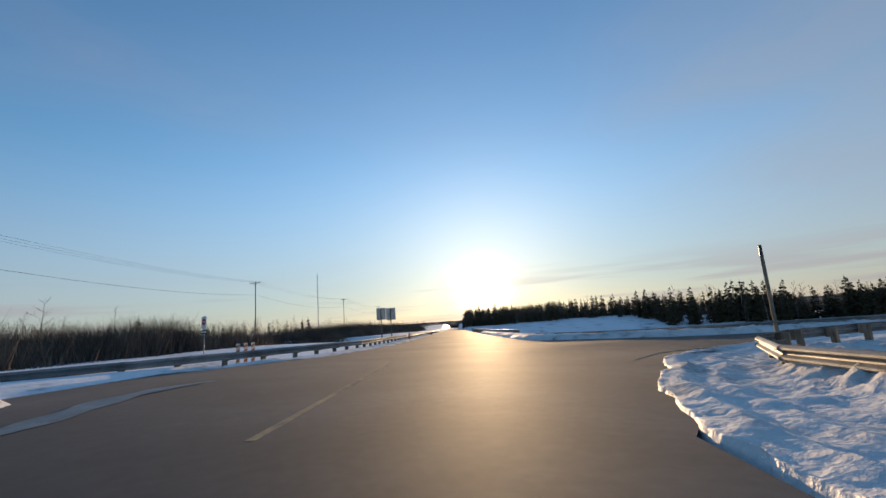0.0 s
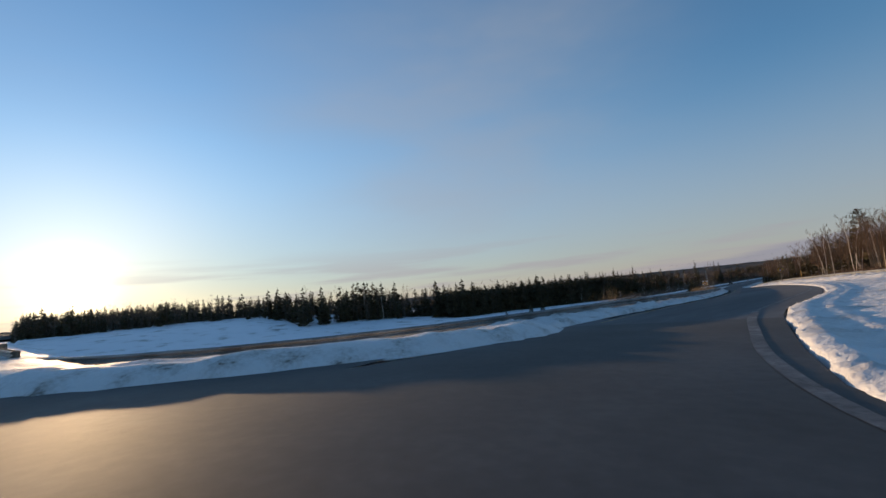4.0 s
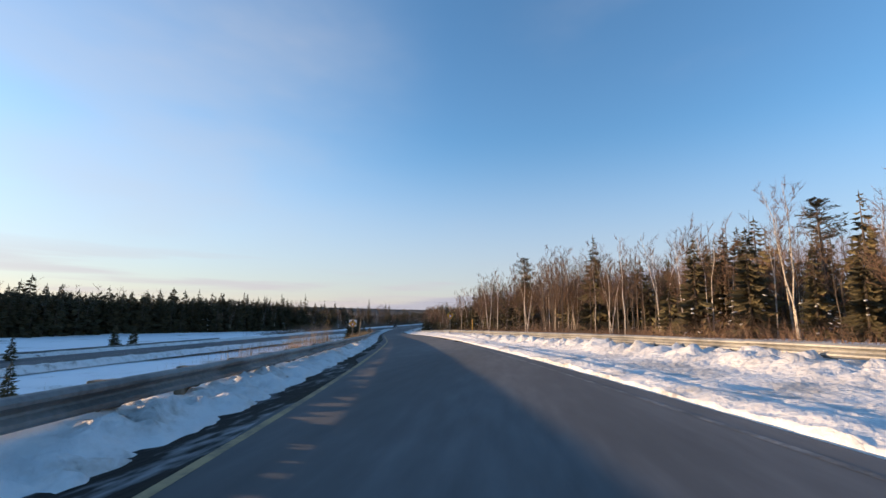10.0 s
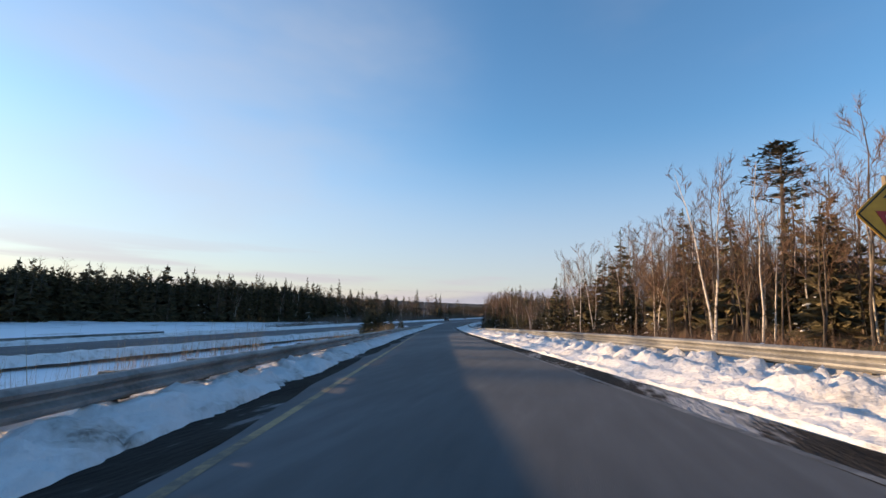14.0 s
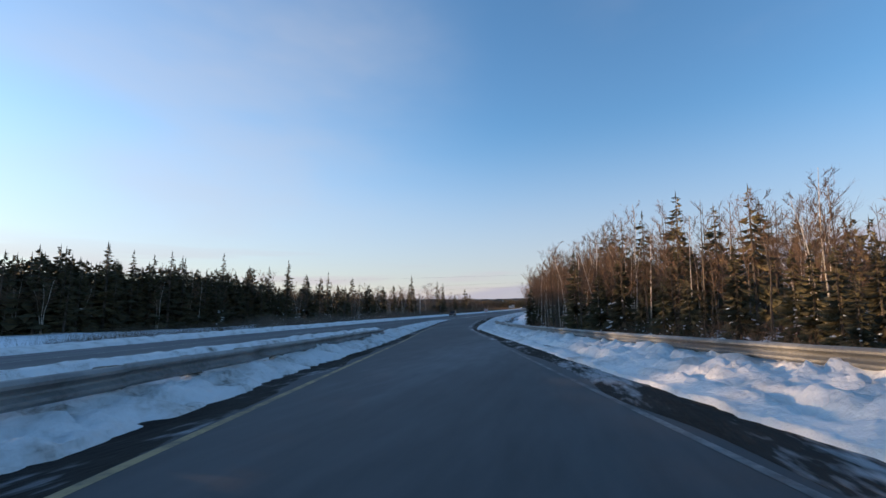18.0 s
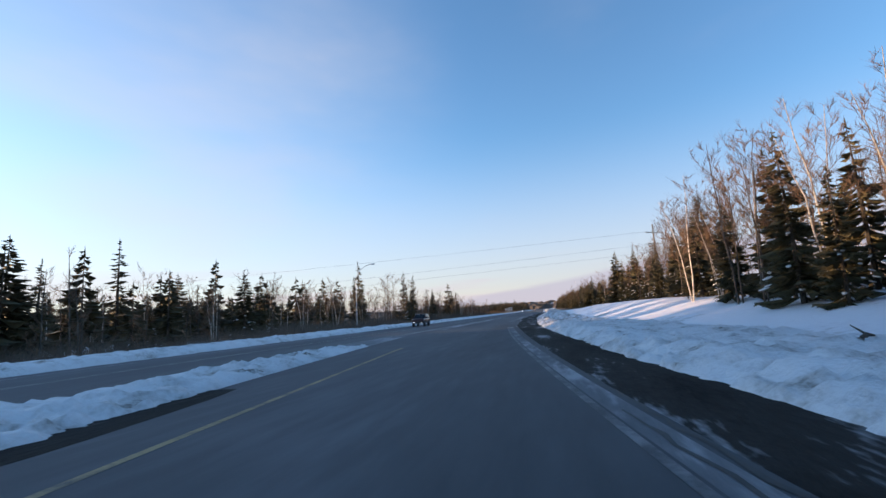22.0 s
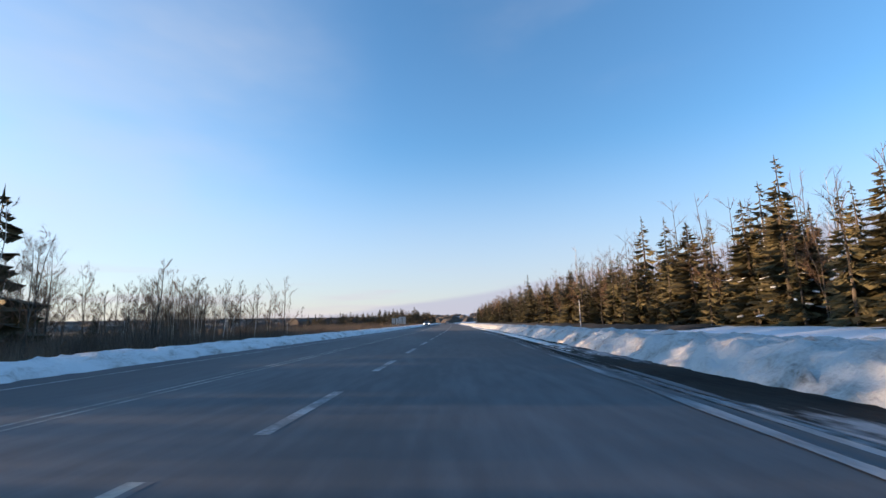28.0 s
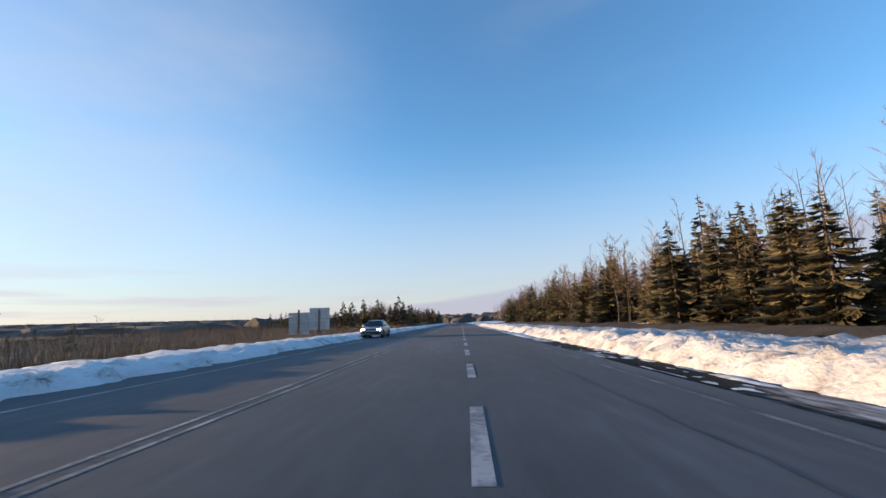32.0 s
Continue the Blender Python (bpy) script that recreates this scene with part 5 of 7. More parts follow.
for i in range(2000):
    s = 44 + (262 - 44) * rng.random()
    off = 30 * rng.random() ** 1.3
    behind.append((rng.choice(FAR_BARE * 3 + FAR_BIRCH + (FAR_SPRUCE * 2 if off > 14 else MID_SPRUCE)), s, wood_edge(s) + 2.5 + off, rng.uniform(0.45, 0.84) * wood_height(s)))
for i in range(900):
    s = 46 + (160 - 46) * rng.random()
    behind.append((rng.choice(FAR_BARE * 4 + FAR_SPRUCE), s, wood_edge(s) + 5 + 12 * rng.random(), rng.uniform(0.36, 0.62) * wood_height(s)))
# the wood beside the highway: spruces in front of bare trees
for i in range(360):
    s = 246 + (640 - 246) * ((i + rng.random()) / 360) ** 1.15
    lo = float(np.interp(s, [250, 268, 290, 306, 330, 385, 410, 440, 640], [13, 13.5, 15, 20, 22, 20, 18, 16.5, 16.0]))
    d = lo + abs(rng.gauss(0, 2.8))
    u = rng.random()
    if s > 400:
        u *= 0.72
    if u < 0.54:
        kind, sc = rng.choice(SPRUCE), rng.uniform(0.34, 0.7)
    elif u < 0.85:
        kind, sc = rng.choice(BARES), rng.uniform(0.5, 0.84)
    else:
        kind, sc = rng.choice(BIRCHES), rng.uniform(0.5, 0.82)
    sc *= float(np.interp(s, [272, 300, 400, 440, 520, 640], [1.0, 1.05, 1.0, 0.92, 0.98, 1.1]))
    (ahead if s < 560 and not (kind in BARES and d > lo + 3.5) else behind).append((kind, s, d, sc))
for i in range(300):
    s = 232 + 50 * rng.random()
    behind.append((rng.choice(FAR_BARE * 2 + FAR_BIRCH + FAR_SPRUCE), s, float(np.interp(s, [232, 268, 285], [14, 16, 24])) + 26 * rng.random() ** 1.2, rng.uniform(0.6, 0.92)))
for i in range(260):
    s = 395 + 245 * rng.random() ** 1.2
    behind.append((rng.choice(MID_SPRUCE), s, 16.8 + 4.5 * rng.random(), rng.uniform(0.36, 0.66)))
for i in range(1200):
    s = 245 + (760 - 245) * rng.random()
    behind.append((rng.choice(FAR_BARE * 3 + FAR_BIRCH + MID_SPRUCE[:2]), s, float(np.interp(s, [245, 300, 400, 440, 760], [20, 25, 22, 19, 19])) + 28 * rng.random() ** 1.2, rng.uniform(0.55, 0.9) * (1.0 if s < 395 else 1.15)))
for kind, s, d, sc in ahead:
    x, y, _ = at(s, d)
    plant(kind, float(x), float(y), sc, rng, wide=1.3 if s > 395 and kind in SPRUCE else 1.0)
bx = at(np.array([b[1] for b in behind]), np.array([b[2] for b in behind]))
bz = ground(bx[:, 0], bx[:, 1])
woods("woods", [(b[0], p[0], p[1], z, b[3], rng.uniform(0, 6.28)) for b, p, z in zip(behind, bx, bz)], "dense mixed wood of bare trees and spruces behind the first rows")
# trees that stand out
for kind, x, y, sc, wide in ((PINES[0], -24.2, 123.2, 1.06, 1.0), (PINES[1], -6, 80, 0.8, 1.0), (SPRUCE[1], -4, 84, 0.7, 1.1), (SPRUCE[2], -10, 88, 0.68, 1.1),
                             (SPRUCE[2], -55.0, 330.0, 0.92, 1.05), (SPRUCE[0], -53.0, 322.0, 0.86, 1.05), (SPRUCE[3], -51.4, 347, 0.78, 1.1), (SPRUCE[2], -51.0, 370, 0.75, 1.1), (SPRUCE[4], -50.5, 388, 0.72, 1.0), (SPRUCE[0], -53.9, 449, 0.68, 1.0), (SPRUCE[3], -56.0, 463.5, 0.62, 1.0),
                             (SPRUCE[2], -43.2, 193.6, 0.5, 1.3), (BIRCHES[1], -22.0, 108, 0.84, 1.1), (BIRCHES[2], -19.5, 101, 0.8, 1.1), (SPRUCE[0], -12.5, 80, 0.62, 1.2), (SPRUCE[3], -9.5, 84, 0.72, 1.1), (SPRUCE[4], -14.5, 92, 0.6, 1.3), (SPRUCE[0], -13.5, 98, 0.65, 1.2)):
    plant(kind, x, y, sc, rng, wide=wide)

# the wood on the far side of the highway
far = []
# trees added west of the highway, mostly out of view, to shade it
for i in range(280):
    far.append((rng.choice(FAR_SPRUCE * 2 + FAR_BARE), -165 - 95 * rng.random(), 345 + 90 * rng.random(), rng.uniform(0.8, 1.15)))
for i in range(250):
    y = 150 + 245 * (i + rng.random()) / 250
    x = float(np.interp(y, [150, 205, 260, 330, 365, 400], [-166, -128, -121, -113, -105, -99])) - abs(rng.gauss(0, 6))
    u = rng.random()
    thick = 0.5 if y < 225 else (0.3 if y < 255 else 0.16)
    kind, sc = (rng.choice(SPRUCE + THIN + THIN), rng.uniform(0.5, 1.0)) if u < thick else (rng.choice(BARES + BIRCHES), rng.uniform(0.5, 0.95))
    if y > 345 and rng.random() < 0.45:
        continue
    if y < 190 or (kind in BARES and i % 3):
        far.append((rng.choice(FAR_SPRUCE * 2 + FAR_BARE), x, y, sc * 1.2))
    else:
        plant(kind, x, y, sc * float(np.interp(y, [190, 225, 250, 300, 400], [1.05, 1.1, 1.1, 0.98, 0.9])) * 1.12, rng, wide=1.3 if kind["name"] == "spruce_tree" else 1.0)
for i in range(640):
    y = 90 + 175 * rng.random()
    x = float(np.interp(y, [90, 150, 205, 260, 340], [-190, -175, -138, -131, -128])) - 38 * rng.random()
    far.append((rng.choice(FAR_SPRUCE * 2 + FAR_BARE * 2 + FAR_BIRCH[:1]), x, y, rng.choice((0.62, 0.72, 0.8, 0.9, 1.1)) * rng.uniform(0.85, 1.1) * float(np.interp(y, [90, 120, 165, 215, 300], [1.0, 1.25, 1.25, 1.1, 1.0]))))
for i in range(380):
    y = 170 + 84 * rng.random()
    x = float(np.interp(y, [150, 205, 260, 330], [-160, -129, -123, -117])) - 16 * rng.random()
    far.append((rng.choice(FAR_SPRUCE), x, y, rng.uniform(0.75, 1.08)))
# spruces added far to the side, only to shade the slip road
for i in range(170):
    far.append((rng.choice(FAR_SPRUCE), -148 - 22 * rng.random(), 142 + 30 * rng.random(), rng.uniform(0.86, 1.0)))
# background trees added to shade the snow slope across the highway
for i in range(150):
    far.append((rng.choice(FAR_SPRUCE + FAR_BARE), -140 - 40 * rng.random(), 258 + 90 * rng.random(), rng.uniform(0.65, 0.88)))
for x, y, sc, k in ((-131, 214, 1.2, 0), (-129.5, 222, 1.1, 2), (-127.5, 238, 1.25, 1), (-127, 246, 1.05, 0), (-128, 263.5, 1.3, 2), (-123.5, 278, 1.1, 1), (-138.5, 332, 1.05, 0), (-118, 342.6, 1.35, 2), (-111, 358.5, 1.2, 0), (-110, 365, 1.15, 1)):
    plant(THIN[k], x, y, sc, rng, wide=1.3, label="tall ragged spruce above the bare trees")
for x, y, sc in ((-106, 386.5, 0.9), (-108, 352, 1.15), (-113, 349, 1.25), (-110, 345, 1.1), (-103, 380, 0.7)):
    plant(BARES[0], x, y, sc, rng, wide=1.5, label="broad bare tree with spreading limbs")
# treeline of the field beyond the highway and behind the junction
for i in range(1300):
    y = 6 + 214 * rng.random()
    x = float(np.interp(y, [6, 80, 140, 200, 220], [-262, -244, -206, -184, -180])) - 130 * rng.random() ** 1.5
    far.append((rng.choice(FAR_SPRUCE + FAR_BARE * 2), x, y, rng.choice((0.6, 0.7, 0.75, 0.82, 1.0)) * rng.uniform(0.9, 1.1)))
for i in range(300):
    x = -330 - 260 * rng.random()
    far.append((rng.choice(FAR_SPRUCE + FAR_BARE), x, 10 + 90 * rng.random(), rng.uniform(0.9, 1.3)))
for i in range(1000):
    x = -30 - 420 * rng.random()
    y = float(np.interp(x, [-450, -110, -30], [-22, -44, -46])) - 40 * rng.random() ** 1.5
    far.append((rng.choice(FAR_BARE * 4 + FAR_SPRUCE[:1]), x, y, rng.choice((0.3, 0.36, 0.42, 0.55)) * rng.uniform(0.85, 1.15)))
# wood in the distance on the left, and along the highway far ahead
for i in range(260):
    y = 600 + 260 * rng.random() ** 1.2
    far.append((rng.choice(FAR_SPRUCE + FAR_BARE), -90 - 24 * rng.random(), y, rng.uniform(0.5, 0.9)))
for i in range(340):
    y = 740 + 150 * rng.random()
    far.append((rng.choice(FAR_SPRUCE + FAR_BARE), -95 - 100 * rng.random(), y, rng.uniform(0.7, 1.1)))
# bushes and young trees over the low ground beyond the highway
for i in range(900):
    y = 440 + 330 * rng.random()
    far.append((rng.choice(FAR_BARE * 4 + FAR_SPRUCE[:1]), float(centre_x(y)) - 24 - 150 * rng.random() ** 1.3, y, rng.uniform(0.14, 0.34)))
fz = ground(np.array([f[1] for f in far]), np.array([f[2] for f in far]))
woods("woods", [(f[0], f[1], f[2], z, f[3], rng.uniform(0, 6.28)) for f, z in zip(far, fz)], "distant wood of spruces and bare trees in shade", 1.4)
for x, y, sc in ((-104, 412, 0.3), (-112, 424, 0.36), (-101, 398, 0.26)):
    plant(SPRUCE[int(y) % 5], x, y, sc, rng, wide=1.2, label="small dark spruce among brown brush")
# small trees in the snow between slip road and highway
for x, y, sc in ((-106.2, 129, 0.4), (-101.5, 128.3, 0.42), (-93, 99, 0.35), (-68.4, 79.5, 0.3)):
    plant(SPRUCE[int(-x) % 5], x, y, sc, rng, wide=1.2, label="small bushy spruce standing in the snow")
for x, y, sc in ((-64.3, 153.5, 0.56), (-63.0, 152.4, 0.48), (-65.6, 154.8, 0.5), (-63.4, 154.9, 0.5), (-64.9, 152.2, 0.45), (-62.4, 155.8, 0.32), (-61.4, 157.6, 0.24)):
    plant(SPRUCE[int(-x) % 5], x, y, sc, rng, wide=1.6, label="bushy low spruce beside the guardrail")
# bare young trees and a few dark spruces close behind the far verge
for i in range(70):
    y = 352 + 64 * rng.random()
    plant(rng.choice(BARES + BIRCHES), float(centre_x(y)) - 13.5 - 20 * rng.random() ** 1.4, y, rng.uniform(0.4, 0.72) * (1.0 if y < 392 else 0.8), rng, label="slim bare tree in dark brush beside the highway")
for x, y, sc in ((-100.5, 352, 0.62), (-102, 358, 0.8), (-99.5, 366, 0.5), (-104, 371, 0.55), (-98.5, 343, 0.55), (-103, 340, 0.8), (-101, 333, 0.6), (-100, 377, 0.36)):
    plant(SPRUCE[int(y) % 5], x, y, sc, rng, wide=1.15, label="dark spruce rising out of roadside brush")
for i in range(56):
    y = 398 + 24 * rng.random()
    plant(rng.choice(BARES + BIRCHES * 2), float(centre_x(y)) - 14 - 22 * rng.random() ** 1.3, y, rng.uniform(0.32, 0.55) * float(np.interp(y, [400, 425, 440], [1.15, 1.0, 0.75])), rng, wide=0.85, label="thin bare tree standing in brown brush")
# saplings on the far verge
for i in range(46):
    y = 378 + 46 * rng.random()
    plant(rng.choice(SAPLINGS), float(centre_x(y)) - 14 - 30 * rng.random(), y, rng.uniform(0.45, 0.9), rng)
for i in range(110):
    y = 250 + 172 * rng.random()
    plant(rng.choice(SAPLINGS), float(centre_x(y)) - 13 - 14 * rng.random(), y, rng.uniform(0.55, 1.25), rng)


def tufts(name, places, height, material, label, n=7, spread=0.35, width=0.02, splay=0.22):
    """Blades or switches in clumps, too many to count."""
    r = random.Random(len(places))
    V, F = [], []
    for x, y, z in places:
        tall = height * (0.35 + 1.1 * float(value_noise(np.float64(x * 0.16), np.float64(y * 0.16), 301)))
        for _ in range(n):
            a, q = r.uniform(0, 6.28), r.uniform(0, 6.28)
            h = tall * r.uniform(0.45, 1.1)
            bx, by = x + r.gauss(0, spread), y + r.gauss(0, spread)
            w = width * r.uniform(0.6, 1.3)
            m = len(V)
            V += [(bx - w * math.cos(q), by - w * math.sin(q), z - 0.15), (bx + w * math.cos(q), by + w * math.sin(q), z - 0.15), (bx + math.cos(a) * h * splay, by + math.sin(a) * h * splay, z + h)]
            F.append((m, m + 1, m + 2))
    return tagged(link_mesh(name, V, F, material), label, "grass" if material is GRASS else "brush", kind="stuff")


def patch(count, fn):
    xy = np.array([fn() for _ in range(count)])
    return np.c_[xy, ground(xy[:, 0], xy[:, 1])]


u = rng.uniform
clumps = [(u(45, 160), -4.7 - 2.2 * rng.random()) for _ in range(46)]
tufts("dead_grass", patch(1100, lambda: (lambda c: tuple(at(c[0] + rng.gauss(0, 0.9), c[1] + rng.gauss(0, 0.4))[:2]))(rng.choice(clumps))), 1.5, GRASS, "tall clumps of straw-coloured grass behind the guardrail", 9, 0.16, 0.007, 0.16)
tufts("dead_grass", patch(900, lambda: tuple(at(u(45, 175), -5.2 - abs(rng.gauss(0, 1.6)))[:2])), 0.7, GRASS, "straw-coloured dead grass on the embankment", 6, 0.3, 0.01)
tufts("brush", patch(3600, lambda: (lambda y: (float(centre_x(y)) - 11.5 - abs(rng.gauss(0, 7)), y))(u(190, 405))), 1.9, BRUSH, "leafless brush along the far verge", 15, 0.8, 0.012, 0.4)
tufts("brush", patch(7500, lambda: (lambda y: (float(centre_x(y)) - 12 - 110 * rng.random() ** 1.5, y))(u(365, 680))), 2.1, BRUSH, "brown leafless brush on low ground beside the highway", 14, 1.1, 0.02, 0.4)
tufts("dead_grass", patch(5000, lambda: (lambda y: (float(centre_x(y)) - 9 - abs(rng.gauss(0, 8)), y))(u(385, 620))), 1.35, GRASS, "tall straw-coloured grass on the far verge", 12, 0.6, 0.011, 0.25)
tufts("brush", patch(4200, lambda: (lambda s: tuple(at(s, float(np.interp(s, [48, 62, 90, 105, 236], [18.5, 17.5, 15.5, 11.0, 9.4])) + u(0, 12))[:2]))(u(48, 236))), 1.5, TWIG, "leafless undergrowth at the edge of the wood", 12, 0.6, 0.007, 0.45)
tufts("brush", patch(1300, lambda: (lambda s: tuple(at(s, float(np.interp(s, [240, 275, 385, 410, 600], [14, 22.5, 22.5, 13.5, 12.5])) + u(0, 7))[:2]))(u(240, 392))), 1.0, BRUSH, "leafless undergrowth at the foot of the spruces", 8, 0.5, 0.016)
tufts("brush", patch(5200, lambda: (lambda y: (float(centre_x(y)) - 11 - 11 * rng.random(), y))(u(320, 440))), 2.2, BRUSH, "dark dense brush behind the far snow bank", 15, 0.8, 0.012, 0.4)
tufts("brush", patch(9000, lambda: (lambda x: (x, float(np.interp(x, [-260, -110, -20], [-19, -30, -34])) - 30 * rng.random() ** 1.4))(u(-260, 10))), 3.7, BRUSH, "tall leafless brush behind the crossing road", 26, 1.3, 0.034, 0.4)
tufts("brush", patch(5600, lambda: (lambda y: (float(centre_x(y)) - 8.8 - 13 * rng.random(), y))(u(368, 560))), 1.3, BRUSH, "brown brush close behind the far snow bank", 14, 0.8, 0.011, 0.4)
tufts("brush", patch(3400, lambda: (lambda y: (float(centre_x(y)) - 15 - 26 * rng.random(), y))(u(235, 405))), 2.3, BRUSH, "tall tangled brush beneath the bare trees", 12, 1.0, 0.014, 0.4)
# far wooded slopes
ridge = []
for i in range(4200):
    a = rng.uniform(-1.9, 1.2)
    r0 = (620 if a > -0.12 else 480) + 1700 * rng.random()
    ridge.append((-76 + r0 * math.sin(a), 300 + r0 * math.cos(a)))
ridge = np.array(ridge)
rz = ground(ridge[:, 0], ridge[:, 1])
V, F = [], []
for (x, y), z in zip(ridge, rz):
    n = len(V)
    w, h = (rng.uniform(9, 24), rng.uniform(5, 8)) if x > -220 else (rng.uniform(25, 60), rng.uniform(4, 6))
    k = 9
    V += [(x + w * math.cos(6.283 * j / k) * rng.uniform(0.7, 1.2), y + w * math.sin(6.283 * j / k) * rng.uniform(0.7, 1.2), z - 2) for j in range(k)]
    V += [(x + w * 0.6 * math.cos(6.283 * j / k) * rng.uniform(0.5, 1.3), y + w * 0.6 * math.sin(6.283 * j / k) * rng.uniform(0.5, 1.3), z + h * rng.uniform(0.6, 1.1)) for j in range(k)]
    V.append((x, y, z + h * 0.95))
    F += [(n + j, n + (j + 1) % k, n + k + (j + 1) % k, n + k + j) for j in range(k)] + [(n + k + j, n + k + (j + 1) % k, n + 2 * k) for j in range(k)]
tagged(link_mesh("woods", V, F, FAR_WOOD), "far brown wooded hills", "woods", kind="stuff")

# ---- signs, poles, wires ----
def rod(bm, a, b, ra, rb=None, sides=10):
    a, b = Vector(a), Vector(b)
    rb = ra if rb is None else rb
    m = Matrix.Translation((a + b) / 2) @ (b - a).to_track_quat("Z", "Y").to_matrix().to_4x4()
    bmesh.ops.create_cone(bm, cap_ends=True, segments=sides, radius1=ra, radius2=rb, depth=(b - a).length, matrix=m)


def plate(bm, outline, y0, y1):
    """A flat shape in the x-z plane, from y0 to y1."""
    front = [bm.verts.new((x, y0, z)) for x, z in outline]
    rear = [bm.verts.new((x, y1, z)) for x, z in outline]
    bm.faces.new(front)
    bm.faces.new(rear[::-1])
    n = len(outline)
    for i in range(n):
        bm.faces.new((front[i], front[(i + 1) % n], rear[(i + 1) % n], rear[i]))
    bmesh.ops.recalc_face_normals(bm, faces=bm.faces[:])


def rounded(points, r, steps=3):
    """The outline with its corners rounded."""
    out = []
    n = len(points)
    for i in range(n):
        p, a, b = Vector(points[i]), Vector(points[i - 1]), Vector(points[(i + 1) % n])
        u, v = (a - p).normalized() * r, (b - p).normalized() * r
        for k in range(steps + 1):
            t = k / steps
            q = (p + u) * (1 - t) ** 2 + p * 2 * t * (1 - t) + (p + v) * t * t
            out.append((q.x, q.y))
    return out


def face_plate(name, outline, parent, material, y=-0.05, thick=0.006, label=""):
    bm = bmesh.new()
    plate(bm, outline, y - thick, y)
    return part(name, bm, material, parent, label)


def stand(name, x, y, face_deg, label, category, z=None, group=""):
    """An empty on the ground, its -y side turned to where the sign looks; 0 looks south."""
    e = new(name, None)
    g = float(ground(np.array([x]), np.array([y]))[0]) if z is None else z
    e.matrix_world = Matrix.Translation((x, y, g)) @ Matrix.Rotation(radians(face_deg), 4, "Z")
    tagged(e, label, category, group)
    return e, g


def sign_post(parent, top, material, w=0.06, x=0.0, label=""):
    bm = bmesh.new()
    box(bm, x - w / 2, x + w / 2, -0.03, 0.03, -0.5, top, 0.006)
    return part("post", bm, material, parent, label)


STEEL = mat("dull_painted_steel", [(0.2, 0.22, 0.25), (0.3, 0.32, 0.35)], 0.5, 2, 6, metal=0.3)


def yield_ahead(x, y, centre_z, face_deg, label, plate_behind):
    e, g = stand("warning_sign", x, y, face_deg, label, "road sign", group="yield ahead signs")
    c = centre_z - g
    sign_post(e, c + 0.5, POST_WOOD, 0.1)
    r = 0.46
    face_plate("diamond_plate", rounded([(0, c - r), (r, c), (0, c + r), (-r, c)], 0.06), e, SIGN_YELLOW, -0.04)
    b = face_plate("border", [(0, c - r * 0.93), (r * 0.93, c), (0, c + r * 0.93), (-r * 0.93, c)], e, SIGN_BLACK, -0.05, 0.003, "thin black border")
    face_plate("field", [(0, c - r * 0.88), (r * 0.88, c), (0, c + r * 0.88), (-r * 0.88, c)], e, SIGN_YELLOW, -0.056, 0.003)
    face_plate("arrow", [(-0.045, c + 0.07), (0.045, c + 0.07), (0.045, c + 0.2), (0.13, c + 0.2), (0, c + 0.36), (-0.13, c + 0.2), (-0.045, c + 0.2)], e, SIGN_BLACK, -0.062, 0.003, "black upward arrow")
    t = face_plate("triangle", [(-0.23, c + 0.04), (0.23, c + 0.04), (0, c - 0.35)], e, SIGN_RED, -0.062, 0.003, "red triangle")
    face_plate("triangle_centre", [(-0.13, c - 0.02), (0.13, c - 0.02), (0, c - 0.235)], t, SIGN_WHITE, -0.068, 0.003, "white centre")
    if plate_behind:
        face_plate("back_plate", rounded([(-0.42, c - 0.3), (0.42, c - 0.3), (0.42, c + 0.42), (-0.42, c + 0.42)], 0.05), e, SIGN_WHITE, 0.075, 0.008, "white plate behind the diamond")
    bm = bmesh.new()
    for k in (-0.2, 0.28):
        rod(bm, (0, -0.075, c + k), (0, -0.05, c + k), 0.012, sides=8)
    part("bolts", bm, ZINC, e)
    return e


yield_ahead(-44.5, 95.0, -0.67, 12, "yellow diamond yield-ahead sign on a wooden post by the guardrail", True)
yield_ahead(-33.9, 98.0, 0.48, 12, "yellow diamond yield-ahead sign in the snow before the wood", False)

# the yield sign at the end of the slip road
e, g = stand("yield_sign", -67.14, 235.5, 8, "red and white yield triangle on a pale square plate", "road sign")
c = -4.36 - g
sign_post(e, c + 0.4, STEEL, 0.055)
face_plate("square_plate", rounded([(-0.36, c - 0.36), (0.36, c - 0.36), (0.36, c + 0.36), (-0.36, c + 0.36)], 0.04), e, SIGN_WHITE, -0.035, 0.006)
t = face_plate("triangle", rounded([(-0.335, c + 0.28), (0.335, c + 0.28), (0, c - 0.31)], 0.05), e, SIGN_RED, -0.045, 0.005, "red triangle")
face_plate("triangle_centre", rounded([(-0.17, c + 0.17), (0.17, c + 0.17), (0, c - 0.13)], 0.025), t, SIGN_WHITE, -0.052, 0.004, "white centre")

# thin posts and markers
def marker(name, x, y, height, w, material, label, tip=None, lean=0.0):
    e, g = stand(name, x, y, 0, label, "marker post")
    e.rotation_euler = (0, radians(lean), 0)
    bm = bmesh.new()
    rod(bm, (0, 0, -0.5), (0, 0, height * 0.9), w * 0.55, w * 0.48)
    part("shaft", bm, material, e)
    bm = bmesh.new()
    rod(bm, (0, 0, height * 0.9), (0, 0, height), w * 0.5, w * 0.42)
    part("tip", bm, tip or material, e)
    return e


